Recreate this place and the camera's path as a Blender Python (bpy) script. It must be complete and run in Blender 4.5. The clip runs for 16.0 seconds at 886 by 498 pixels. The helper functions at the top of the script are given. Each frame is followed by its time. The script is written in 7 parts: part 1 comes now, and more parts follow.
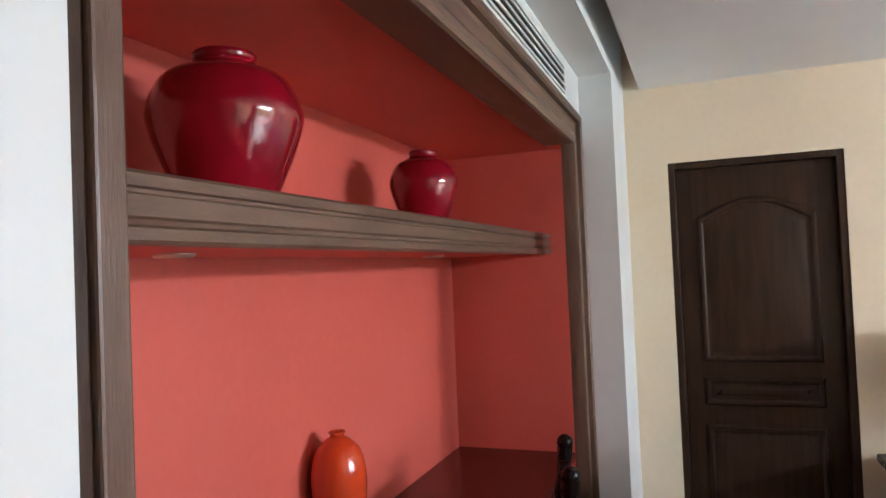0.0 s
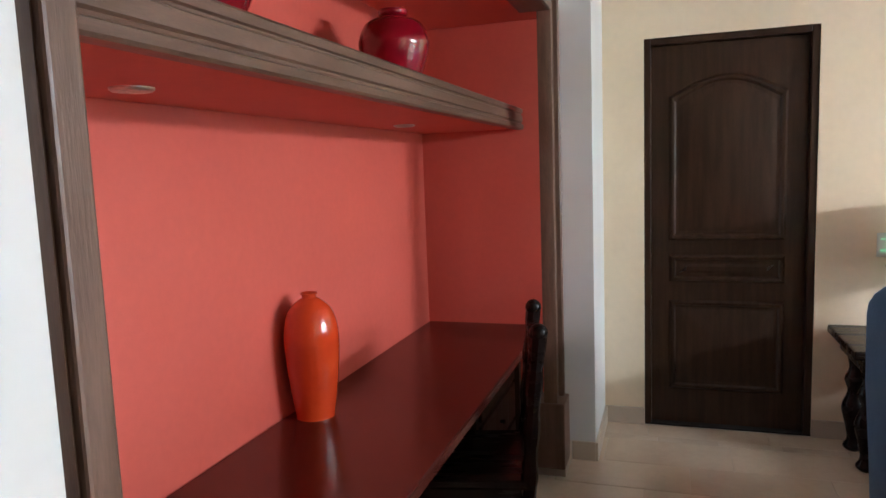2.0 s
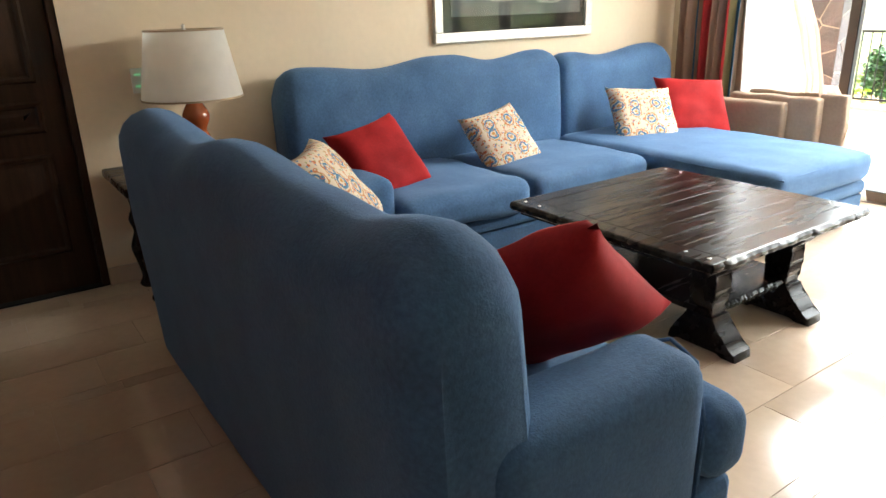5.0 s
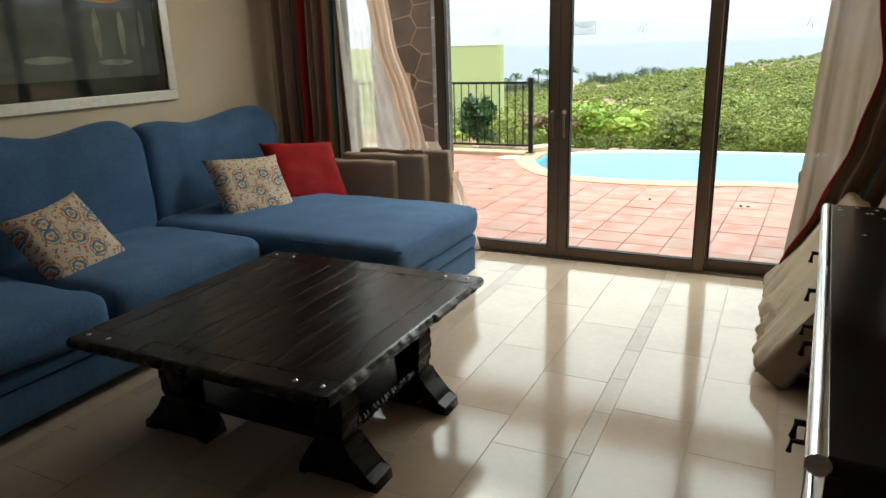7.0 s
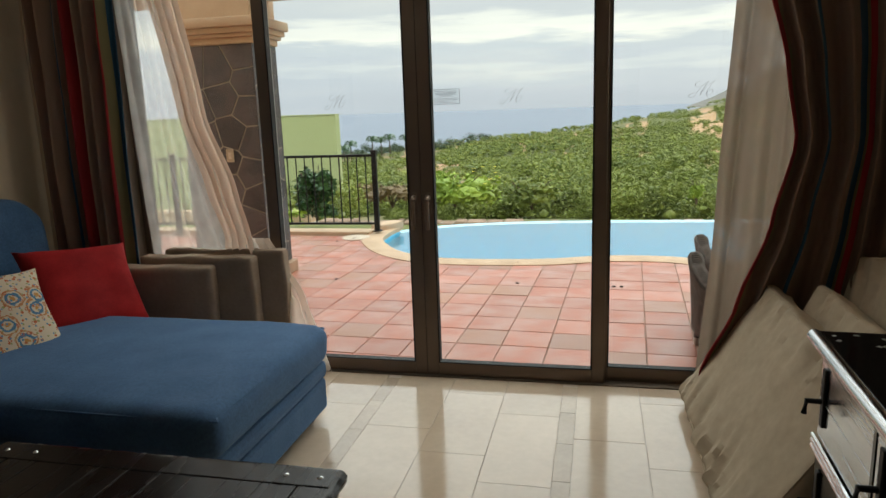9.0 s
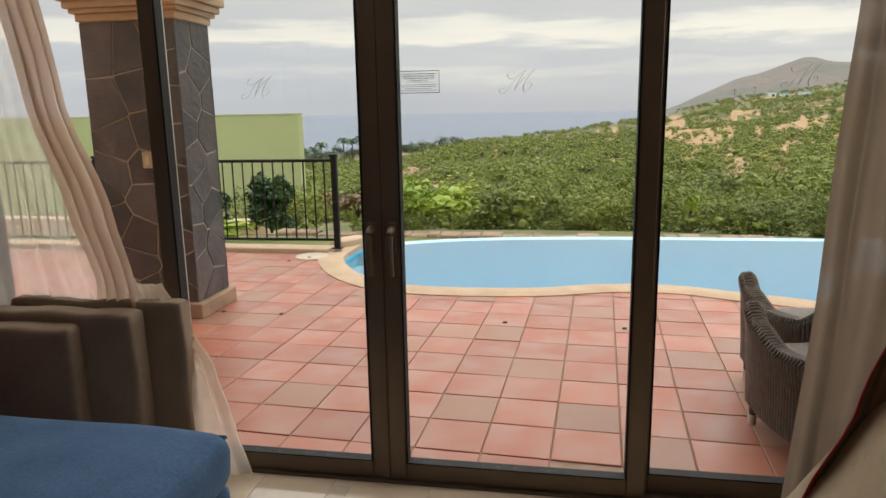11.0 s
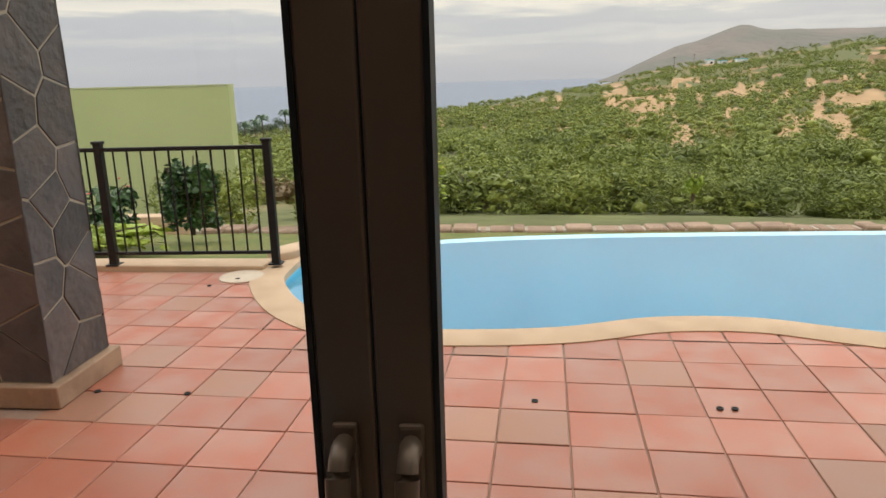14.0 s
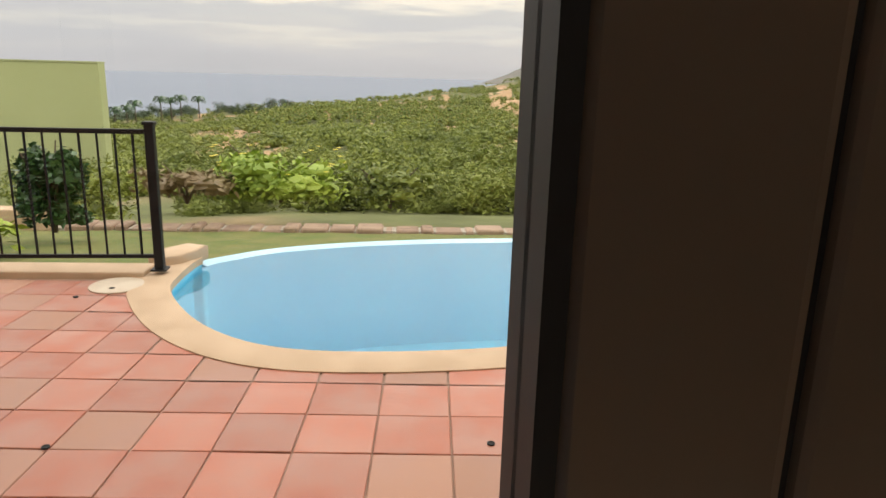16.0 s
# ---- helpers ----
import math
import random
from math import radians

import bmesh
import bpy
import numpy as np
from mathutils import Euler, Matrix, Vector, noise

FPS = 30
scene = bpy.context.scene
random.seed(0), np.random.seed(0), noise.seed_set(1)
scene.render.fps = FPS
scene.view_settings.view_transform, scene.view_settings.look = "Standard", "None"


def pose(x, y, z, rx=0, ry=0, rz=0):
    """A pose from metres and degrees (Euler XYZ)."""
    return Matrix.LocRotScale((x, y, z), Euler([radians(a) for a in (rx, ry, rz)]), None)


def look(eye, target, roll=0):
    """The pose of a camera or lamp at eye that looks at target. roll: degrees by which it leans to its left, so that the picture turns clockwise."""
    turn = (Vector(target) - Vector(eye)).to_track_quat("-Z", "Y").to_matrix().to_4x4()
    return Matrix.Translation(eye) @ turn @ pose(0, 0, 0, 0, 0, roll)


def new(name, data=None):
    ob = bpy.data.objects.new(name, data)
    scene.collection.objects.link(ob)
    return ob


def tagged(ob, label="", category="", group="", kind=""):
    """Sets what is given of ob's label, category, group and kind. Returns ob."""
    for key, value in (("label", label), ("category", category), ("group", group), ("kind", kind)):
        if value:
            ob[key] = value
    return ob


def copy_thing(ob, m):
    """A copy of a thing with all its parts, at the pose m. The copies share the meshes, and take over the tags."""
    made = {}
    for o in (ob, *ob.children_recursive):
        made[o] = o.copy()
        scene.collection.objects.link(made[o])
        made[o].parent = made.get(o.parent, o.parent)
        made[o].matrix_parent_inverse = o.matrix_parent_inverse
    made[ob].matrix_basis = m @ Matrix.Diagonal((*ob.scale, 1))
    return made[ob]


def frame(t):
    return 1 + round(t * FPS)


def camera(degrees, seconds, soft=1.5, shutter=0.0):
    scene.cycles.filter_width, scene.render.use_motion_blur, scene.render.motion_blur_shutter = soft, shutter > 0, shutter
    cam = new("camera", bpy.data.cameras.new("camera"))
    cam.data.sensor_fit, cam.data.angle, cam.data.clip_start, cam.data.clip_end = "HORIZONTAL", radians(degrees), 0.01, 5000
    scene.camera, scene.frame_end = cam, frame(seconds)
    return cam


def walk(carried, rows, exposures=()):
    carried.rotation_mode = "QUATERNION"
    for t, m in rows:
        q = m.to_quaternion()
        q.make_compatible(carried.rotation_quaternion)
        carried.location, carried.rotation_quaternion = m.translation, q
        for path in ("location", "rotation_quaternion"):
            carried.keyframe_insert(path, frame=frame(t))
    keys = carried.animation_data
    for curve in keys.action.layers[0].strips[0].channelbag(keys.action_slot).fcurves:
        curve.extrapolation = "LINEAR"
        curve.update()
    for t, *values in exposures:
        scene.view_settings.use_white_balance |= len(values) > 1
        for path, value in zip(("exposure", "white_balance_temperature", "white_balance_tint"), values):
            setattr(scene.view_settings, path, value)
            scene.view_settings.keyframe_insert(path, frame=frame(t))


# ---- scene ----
cam = camera(65.6, 16.0)
PATH = [
    (0, (-0.078, 0.115, 1.586), (-0.779, 1.988, 1.643), -2.4),
    (0.5, (-0.076, 0.12, 1.578), (-0.809, 1.979, 1.664), -2.4),
    (1, (-0.08, 0.118, 1.562), (-0.799, 1.984, 1.589), -2.1),
    (1.5, (-0.083, 0.118, 1.52), (-0.766, 1.996, 1.432), -1.9),
    (2, (-0.094, 0.129, 1.458), (-0.719, 2.016, 1.228), -2.1),
    (2.5, (-0.1, 0.142, 1.415), (-0.607, 2.046, 1.07), -2.0),
    (3, (-0.091, 0.165, 1.391), (-0.411, 2.091, 0.953), -1.9),
    (3.5, (-0.068, 0.185, 1.37), (-0.14, 2.116, 0.854), -1.8),
    (4, (0.009, 0.2, 1.344), (0.282, 2.094, 0.762), -1.8),
    (4.5, (0.091, 0.267, 1.348), (0.802, 2.02, 0.699), -1.3),
    (5, (0.17, 0.294, 1.319), (1.232, 1.851, 0.65), -1.7),
    (5.2, (0.201, 0.308, 1.313), (1.376, 1.779, 0.64), -1.8),
    (7.3, (0.913, 0.593, 1.368), (2.685, 1.352, 0.837), -1.9),
    (7.5, (0.99, 0.635, 1.36), (2.796, 1.329, 0.854), -2.0),
    (8, (1.189, 0.714, 1.357), (3.044, 1.307, 0.902), -1.9),
    (8.5, (1.417, 0.814, 1.365), (3.303, 1.336, 0.953), -2.0),
    (9, (1.674, 0.932, 1.382), (3.584, 1.367, 0.982), -1.9),
    (9.2, (1.778, 0.957, 1.377), (3.696, 1.366, 0.982), -1.9),
    (11.3, (2.945, 1.217, 1.343), (4.874, 1.555, 0.937), -0.9),
    (11.5, (3.08, 1.254, 1.351), (5.01, 1.569, 0.931), -1.0),
    (12, (3.326, 1.363, 1.356), (5.27, 1.583, 0.94), -1.5),
    (12.5, (3.589, 1.429, 1.343), (5.537, 1.602, 0.925), -1.8),
    (13, (3.833, 1.498, 1.337), (5.781, 1.658, 0.912), -2.0),
    (13.5, (4.082, 1.590, 1.343), (6.027, 1.740, 0.905), -2.5),
    (14, (4.347, 1.650, 1.326), (6.279, 1.851, 0.847), -1.5),
    (14.5, (4.53, 1.713, 1.305), (6.433, 1.977, 0.75), -1.0),
    (15, (4.657, 1.825, 1.281), (6.555, 2.064, 0.699), -0.6),
    (15.5, (4.814, 1.875, 1.229), (6.75, 2.012, 0.746), -0.6),
    (16, (4.854, 1.899, 1.262), (6.789, 1.768, 0.774), 1.5),
]
walk(cam, [(t, look(e, g, r)) for t, e, g, r in PATH], [(0.0, 4.15, 5500, 8), (3.5, 4.15, 5750, 7), (4.4, 4.0, 6300, 7), (5.2, 3.1, 6400, 4), (7.3, 0.85, 6650, 0), (8.0, 0.52, 6600, 0), (9.0, 0.32, 6700, 2), (11.5, 0.1, 7150, 11), (14.5, 0.05, 7250, 12), (15.5, 0.2, 7550, 13), (16.0, 0.2, 7550, 13)])

# ---- world, sun and exposure ----
SUN_EL, SUN_AZ = 38.0, -32.0
world = bpy.data.worlds.new("sky")
scene.world = world
world.use_nodes = True
wn, wl = world.node_tree.nodes, world.node_tree.links
wn.clear()
w_out, w_bg = wn.new("ShaderNodeOutputWorld"), wn.new("ShaderNodeBackground")
w_sky = wn.new("ShaderNodeTexSky")
w_sky.sky_type = "NISHITA"
w_sky.sun_disc = False
w_sky.sun_elevation, w_sky.sun_rotation = radians(SUN_EL), radians(90 - SUN_AZ)
w_sky.air_density, w_sky.dust_density = 1.0, 2.0
w_co, w_map = wn.new("ShaderNodeTexCoord"), wn.new("ShaderNodeMapping")
w_map.inputs["Scale"].default_value = (1.0, 1.0, 6.5)
w_map.inputs["Rotation"].default_value = (radians(1.5), 0, 0)
w_n = wn.new("ShaderNodeTexNoise")
w_n.inputs["Scale"].default_value, w_n.inputs["Detail"].default_value, w_n.inputs["Roughness"].default_value = 2.4, 9, 0.55
w_r = wn.new("ShaderNodeValToRGB")
w_r.color_ramp.elements[0].position, w_r.color_ramp.elements[0].color = 0.34, (4.4, 4.95, 5.95, 1)
w_r.color_ramp.elements[1].position, w_r.color_ramp.elements[1].color = 0.66, (8.4, 8.4, 8.1, 1)
e = w_r.color_ramp.elements.new(0.5)
e.color = (5.6, 6.15, 7.1, 1)
# low cloud layers: grey banks with a pale open streak above the sea
w_sep, w_lift, w_span, w_band, w_cloud = wn.new("ShaderNodeSeparateXYZ"), wn.new("ShaderNodeMath"), wn.new("ShaderNodeMapRange"), wn.new("ShaderNodeValToRGB"), wn.new("ShaderNodeMixRGB")
w_tear, w_tmap = wn.new("ShaderNodeTexNoise"), wn.new("ShaderNodeMapping")
w_tmap.inputs["Scale"].default_value = (1.0, 1.0, 9.0)
w_tear.inputs["Scale"].default_value, w_tear.inputs["Detail"].default_value, w_tear.inputs["Roughness"].default_value = 5.0, 8, 0.6
w_lift.operation, w_lift.inputs[1].default_value = "MULTIPLY_ADD", 0.075
w_span.inputs[1].default_value, w_span.inputs[2].default_value = 0.0375, 0.4375
for at, col in ((0.10, (5.5, 5.95, 6.9)), (0.135, (7.0, 7.3, 7.7)), (0.16, (5.7, 6.1, 7.0)), (0.21, (6.3, 6.7, 7.3)), (0.24, (10.6, 10.3, 9.5)), (0.285, (9.5, 9.4, 8.9)), (0.315, (6.4, 6.6, 7.0)), (0.5, (6.2, 6.4, 6.8))):
    w_band.color_ramp.elements.new(at).color = (*col, 1)
w_band.color_ramp.elements[0].color = (5.4, 5.8, 6.7, 1)
w_band.color_ramp.elements[-1].color = (6.6, 6.8, 7.0, 1)
w_cloud.inputs[0].default_value = 0.78
wl.new(w_co.outputs["Generated"], w_sep.inputs[0])
wl.new(w_co.outputs["Generated"], w_tmap.inputs[0])
wl.new(w_tmap.outputs[0], w_tear.inputs["Vector"])
wl.new(w_tear.outputs["Fac"], w_lift.inputs[0])
wl.new(w_sep.outputs[2], w_lift.inputs[2])
wl.new(w_lift.outputs[0], w_span.inputs[0])
wl.new(w_span.outputs[0], w_band.inputs[0])
w_mix = wn.new("ShaderNodeMixRGB")
w_mix.inputs[0].default_value = 0.92
w_bg.inputs["Strength"].default_value = 0.1
wl.new(w_co.outputs["Generated"], w_map.inputs[0])
wl.new(w_map.outputs[0], w_n.inputs["Vector"])
wl.new(w_n.outputs["Fac"], w_r.inputs[0])
wl.new(w_r.outputs[0], w_cloud.inputs[1])
wl.new(w_band.outputs[0], w_cloud.inputs[2])
wl.new(w_sky.outputs[0], w_mix.inputs[1])
wl.new(w_cloud.outputs[0], w_mix.inputs[2])
# an overcast sky is brighter overhead
w_rise, w_mul = wn.new("ShaderNodeMapRange"), wn.new("ShaderNodeVectorMath")
w_rise.inputs[1].default_value, w_rise.inputs[2].default_value, w_rise.inputs[3].default_value, w_rise.inputs[4].default_value = 0.16, 0.52, 1.0, 3.1
w_mul.operation = "SCALE"
wl.new(w_sep.outputs[2], w_rise.inputs[0])
wl.new(w_mix.outputs[0], w_mul.inputs[0])
wl.new(w_rise.outputs[0], w_mul.inputs["Scale"])
wl.new(w_mul.outputs[0], w_bg.inputs[0])
wl.new(w_bg.outputs[0], w_out.inputs[0])

sun = new("sun", bpy.data.lights.new("sun", "SUN"))
sun.data.energy, sun.data.angle, sun.data.color = 0.5, radians(120), (1.0, 0.95, 0.88)
sun.matrix_world = look((0, 0, 0), (-math.cos(radians(SUN_AZ)) * math.cos(radians(SUN_EL)), -math.sin(radians(SUN_AZ)) * math.cos(radians(SUN_EL)), -math.sin(radians(SUN_EL))))

# added unseen lamp under the sliding doors' head, lifting the room's sky light
room_fill = new("door_skylight", bpy.data.lights.new("door_skylight", "AREA"))
room_fill.data.shape, room_fill.data.size, room_fill.data.size_y = "RECTANGLE", 1.7, 0.22
room_fill.data.energy, room_fill.data.color = 8.3, (1.0, 0.98, 0.95)
room_fill.matrix_world = look((4.93, 1.75, 2.12), (2.0, 1.9, 1.2))

# ---- materials ----
def mat(name, col, rough=0.5, metal=0.0, col2=None, scale=6.0, detail=6.0, lo=0.35, hi=0.65, bump=0.0, bscale=80.0, bdist=0.004, rnd=0.0, coat=0.0, sheen=0.0, spec=0.5, stretch=(1, 1, 1), rvar=0.0, fine=0.0):
    """A procedural surface: two colours mixed by broad noise, fine mottling, grain in the relief, and a shade of its own for each piece."""
    m = bpy.data.materials.new(name)
    m.use_nodes = True
    n, l = m.node_tree.nodes, m.node_tree.links
    b = n["Principled BSDF"]
    b.inputs["Roughness"].default_value, b.inputs["Metallic"].default_value = rough, metal
    b.inputs["Coat Weight"].default_value, b.inputs["Coat Roughness"].default_value = coat, 0.08
    b.inputs["Sheen Weight"].default_value, b.inputs["Specular IOR Level"].default_value = sheen, spec
    co, mp = n.new("ShaderNodeTexCoord"), n.new("ShaderNodeMapping")
    mp.inputs["Scale"].default_value = stretch
    l.new(co.outputs["Object"], mp.inputs[0])
    oi = n.new("ShaderNodeObjectInfo")
    if rnd:
        sc = n.new("ShaderNodeVectorMath")
        sc.operation = "SCALE"
        sc.inputs[0].default_value = (7.3, 3.1, 5.7)
        l.new(oi.outputs["Random"], sc.inputs["Scale"])
        l.new(sc.outputs[0], mp.inputs["Location"])
    col2 = col2 or tuple(c * 0.82 for c in col)
    nz = n.new("ShaderNodeTexNoise")
    nz.inputs["Scale"].default_value, nz.inputs["Detail"].default_value = scale, detail
    l.new(mp.outputs[0], nz.inputs["Vector"])
    rp = n.new("ShaderNodeValToRGB")
    rp.color_ramp.elements[0].position, rp.color_ramp.elements[0].color = lo, (*col2, 1)
    rp.color_ramp.elements[1].position, rp.color_ramp.elements[1].color = hi, (*col, 1)
    l.new(nz.outputs["Fac"], rp.inputs[0])
    last = rp.outputs[0]
    if fine:
        nf = n.new("ShaderNodeTexNoise")
        nf.inputs["Scale"].default_value, nf.inputs["Detail"].default_value = scale * 14, 4
        l.new(mp.outputs[0], nf.inputs["Vector"])
        mr = n.new("ShaderNodeMapRange")
        mr.inputs[1].default_value, mr.inputs[2].default_value, mr.inputs[3].default_value, mr.inputs[4].default_value = 0.3, 0.7, 1 - fine, 1 + fine
        l.new(nf.outputs["Fac"], mr.inputs[0])
        mx = n.new("ShaderNodeVectorMath")
        mx.operation = "SCALE"
        l.new(last, mx.inputs[0])
        l.new(mr.outputs[0], mx.inputs["Scale"])
        last = mx.outputs[0]
    if rnd:
        mr = n.new("ShaderNodeMapRange")
        mr.inputs[3].default_value, mr.inputs[4].default_value = 1 - rnd, 1 + rnd
        l.new(oi.outputs["Random"], mr.inputs[0])
        mx = n.new("ShaderNodeVectorMath")
        mx.operation = "SCALE"
        l.new(last, mx.inputs[0])
        l.new(mr.outputs[0], mx.inputs["Scale"])
        last = mx.outputs[0]
    l.new(last, b.inputs["Base Color"])
    if rvar:
        mr = n.new("ShaderNodeMapRange")
        mr.inputs[1].default_value, mr.inputs[2].default_value, mr.inputs[3].default_value, mr.inputs[4].default_value = 0.3, 0.7, max(0.02, rough - rvar), rough + rvar
        l.new(nz.outputs["Fac"], mr.inputs[0])
        l.new(mr.outputs[0], b.inputs["Roughness"])
    if bump:
        nb, bp = n.new("ShaderNodeTexNoise"), n.new("ShaderNodeBump")
        nb.inputs["Scale"].default_value, nb.inputs["Detail"].default_value = bscale, 5
        bp.inputs["Strength"].default_value, bp.inputs["Distance"].default_value = bump, bdist
        l.new(mp.outputs[0], nb.inputs["Vector"])
        l.new(nb.outputs["Fac"], bp.inputs["Height"])
        l.new(bp.outputs[0], b.inputs["Normal"])
    return m


def glass_mat(name, tint):
    m = bpy.data.materials.new(name)
    m.use_nodes = True
    n, l = m.node_tree.nodes, m.node_tree.links
    n.clear()
    out, mix = n.new("ShaderNodeOutputMaterial"), n.new("ShaderNodeMixShader")
    tr, gl = n.new("ShaderNodeBsdfTransparent"), n.new("ShaderNodeBsdfGlossy")
    lw, pw, fr = n.new("ShaderNodeLayerWeight"), n.new("ShaderNodeMath"), n.new("ShaderNodeMath")
    lw.inputs["Blend"].default_value = 0.5
    pw.operation, pw.inputs[1].default_value = "POWER", 5.0
    fr.operation, fr.inputs[1].default_value, fr.inputs[2].default_value = "MULTIPLY_ADD", 0.5, 0.02
    l.new(lw.outputs["Facing"], pw.inputs[0])
    l.new(pw.outputs[0], fr.inputs[0])
    tr.inputs[0].default_value, gl.inputs["Roughness"].default_value = (*tint, 1), 0.0
    l.new(fr.outputs[0], mix.inputs[0])
    l.new(tr.outputs[0], mix.inputs[1])
    l.new(gl.outputs[0], mix.inputs[2])
    l.new(mix.outputs[0], out.inputs[0])
    return m


def water_mat(name, tint):
    m = bpy.data.materials.new(name)
    m.use_nodes = True
    n, l = m.node_tree.nodes, m.node_tree.links
    n.clear()
    out, mix = n.new("ShaderNodeOutputMaterial"), n.new("ShaderNodeMixShader")
    tr, gl = n.new("ShaderNodeBsdfTransparent"), n.new("ShaderNodeBsdfGlossy")
    lw, pw, fr = n.new("ShaderNodeLayerWeight"), n.new("ShaderNodeMath"), n.new("ShaderNodeMath")
    lw.inputs["Blend"].default_value = 0.5
    pw.operation, pw.inputs[1].default_value = "POWER", 5.0
    fr.operation, fr.inputs[1].default_value, fr.inputs[2].default_value = "MULTIPLY_ADD", 1.15, 0.02
    l.new(lw.outputs["Facing"], pw.inputs[0])
    l.new(pw.outputs[0], fr.inputs[0])
    tr.inputs[0].default_value, gl.inputs["Roughness"].default_value = (*tint, 1), 0.015
    nb, bp, co = n.new("ShaderNodeTexNoise"), n.new("ShaderNodeBump"), n.new("ShaderNodeTexCoord")
    nb.inputs["Scale"].default_value, nb.inputs["Detail"].default_value = 2.2, 3
    bp.inputs["Strength"].default_value, bp.inputs["Distance"].default_value = 0.05, 0.05
    l.new(co.outputs["Object"], nb.inputs["Vector"])
    l.new(nb.outputs["Fac"], bp.inputs["Height"])
    l.new(bp.outputs[0], gl.inputs["Normal"])
    l.new(bp.outputs[0], lw.inputs["Normal"])
    l.new(fr.outputs[0], mix.inputs[0])
    l.new(tr.outputs[0], mix.inputs[1])
    l.new(gl.outputs[0], mix.inputs[2])
    l.new(mix.outputs[0], out.inputs[0])
    return m


def sheer_mat(name, col, through_share):
    """Thin woven cloth that lets light through."""
    m = bpy.data.materials.new(name)
    m.use_nodes = True
    n, l = m.node_tree.nodes, m.node_tree.links
    n.clear()
    out, mix, mix2 = n.new("ShaderNodeOutputMaterial"), n.new("ShaderNodeMixShader"), n.new("ShaderNodeMixShader")
    tr, df, tl = n.new("ShaderNodeBsdfTransparent"), n.new("ShaderNodeBsdfDiffuse"), n.new("ShaderNodeBsdfTranslucent")
    nz, co, mr = n.new("ShaderNodeTexNoise"), n.new("ShaderNodeTexCoord"), n.new("ShaderNodeMapRange")
    nz.inputs["Scale"].default_value = 9
    mr.inputs[3].default_value, mr.inputs[4].default_value = through_share - 0.12, through_share + 0.12
    l.new(co.outputs["Object"], nz.inputs["Vector"])
    l.new(nz.outputs["Fac"], mr.inputs[0])
    df.inputs[0].default_value = tl.inputs[0].default_value = (*col, 1)
    mix.inputs[0].default_value = 0.72
    l.new(df.outputs[0], mix.inputs[1])
    l.new(tl.outputs[0], mix.inputs[2])
    l.new(mr.outputs[0], mix2.inputs[0])
    l.new(mix.outputs[0], mix2.inputs[1])
    l.new(tr.outputs[0], mix2.inputs[2])
    l.new(mix2.outputs[0], out.inputs[0])
    return m


M_wall = mat("cream_plaster", (0.79, 0.665, 0.485), 0.75, col2=(0.75, 0.63, 0.455), scale=2.0, bump=0.12, bscale=120, fine=0.02)
M_white = mat("white_plaster", (0.68, 0.69, 0.67), 0.6, col2=(0.645, 0.655, 0.635), scale=2.0, bump=0.06, bscale=120)
M_ceil = mat("ceiling_paint", (0.83, 0.82, 0.79), 0.85, col2=(0.80, 0.79, 0.76), scale=3, bump=0.25, bscale=140)
M_red = mat("red_plaster", (0.62, 0.115, 0.08), 0.6, col2=(0.59, 0.105, 0.072), scale=2.5, bump=0.1, bscale=110, fine=0.025)
M_frame = mat("brown_wood", (0.16, 0.09, 0.06), 0.38, col2=(0.10, 0.055, 0.036), scale=5, stretch=(6, 6, 0.7), bump=0.15, bscale=60, fine=0.12, rvar=0.1)
M_framey = mat("brown_wood_long", (0.16, 0.09, 0.06), 0.38, col2=(0.10, 0.055, 0.036), scale=5, stretch=(6, 0.7, 6), bump=0.15, bscale=60, fine=0.12, rvar=0.1)
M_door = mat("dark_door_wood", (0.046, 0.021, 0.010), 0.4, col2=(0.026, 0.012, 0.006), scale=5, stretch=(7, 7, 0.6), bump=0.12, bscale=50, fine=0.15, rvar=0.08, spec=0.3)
M_desk = mat("red_brown_lacquer", (0.085, 0.014, 0.009), 0.2, col2=(0.06, 0.009, 0.006), scale=4, stretch=(5, 0.6, 5), bump=0.03, bscale=40, fine=0.1, rvar=0.06)
M_black = mat("black_wood", (0.008, 0.005, 0.004), 0.26, col2=(0.011, 0.007, 0.006), scale=4, stretch=(0.7, 5, 5), bump=0.03, bscale=40, fine=0.06, rvar=0.05, spec=0.22)
M_blackc = mat("black_lacquer", (0.006, 0.006, 0.006), 0.2, col2=(0.010, 0.009, 0.008), scale=3, bump=0.05, bscale=40, rvar=0.08, spec=0.25)
M_gap = mat("dark_gap", (0.01, 0.008, 0.006), 0.9)
M_chrome = mat("brushed_chrome", (0.62, 0.63, 0.64), 0.22, metal=1.0, col2=(0.5, 0.51, 0.52), scale=12, stretch=(0.3, 8, 8), rvar=0.08)
M_iron = mat("black_iron", (0.008, 0.008, 0.009), 0.5, col2=(0.013, 0.012, 0.011), scale=20, bump=0.15, bscale=120, spec=0.25)
M_alu = mat("bronze_aluminium", (0.195, 0.145, 0.105), 0.38, metal=0.3, col2=(0.17, 0.125, 0.09), scale=4, bump=0.03, bscale=200)
# pale and hardly metallic: the door edge's sky reflection put into the colour
M_sky_edge = mat("sky_toned_aluminium", (0.62, 0.60, 0.55), 0.3, metal=0.2, col2=(0.54, 0.52, 0.47), scale=6, stretch=(8, 8, 0.5))
M_rubber = mat("black_rubber", (0.012, 0.012, 0.012), 0.7)
M_jar = mat("glazed_red_ceramic", (0.27, 0.004, 0.014), 0.1, col2=(0.2, 0.003, 0.01), scale=4, bump=0.04, bscale=9, bdist=0.01, coat=0.6)
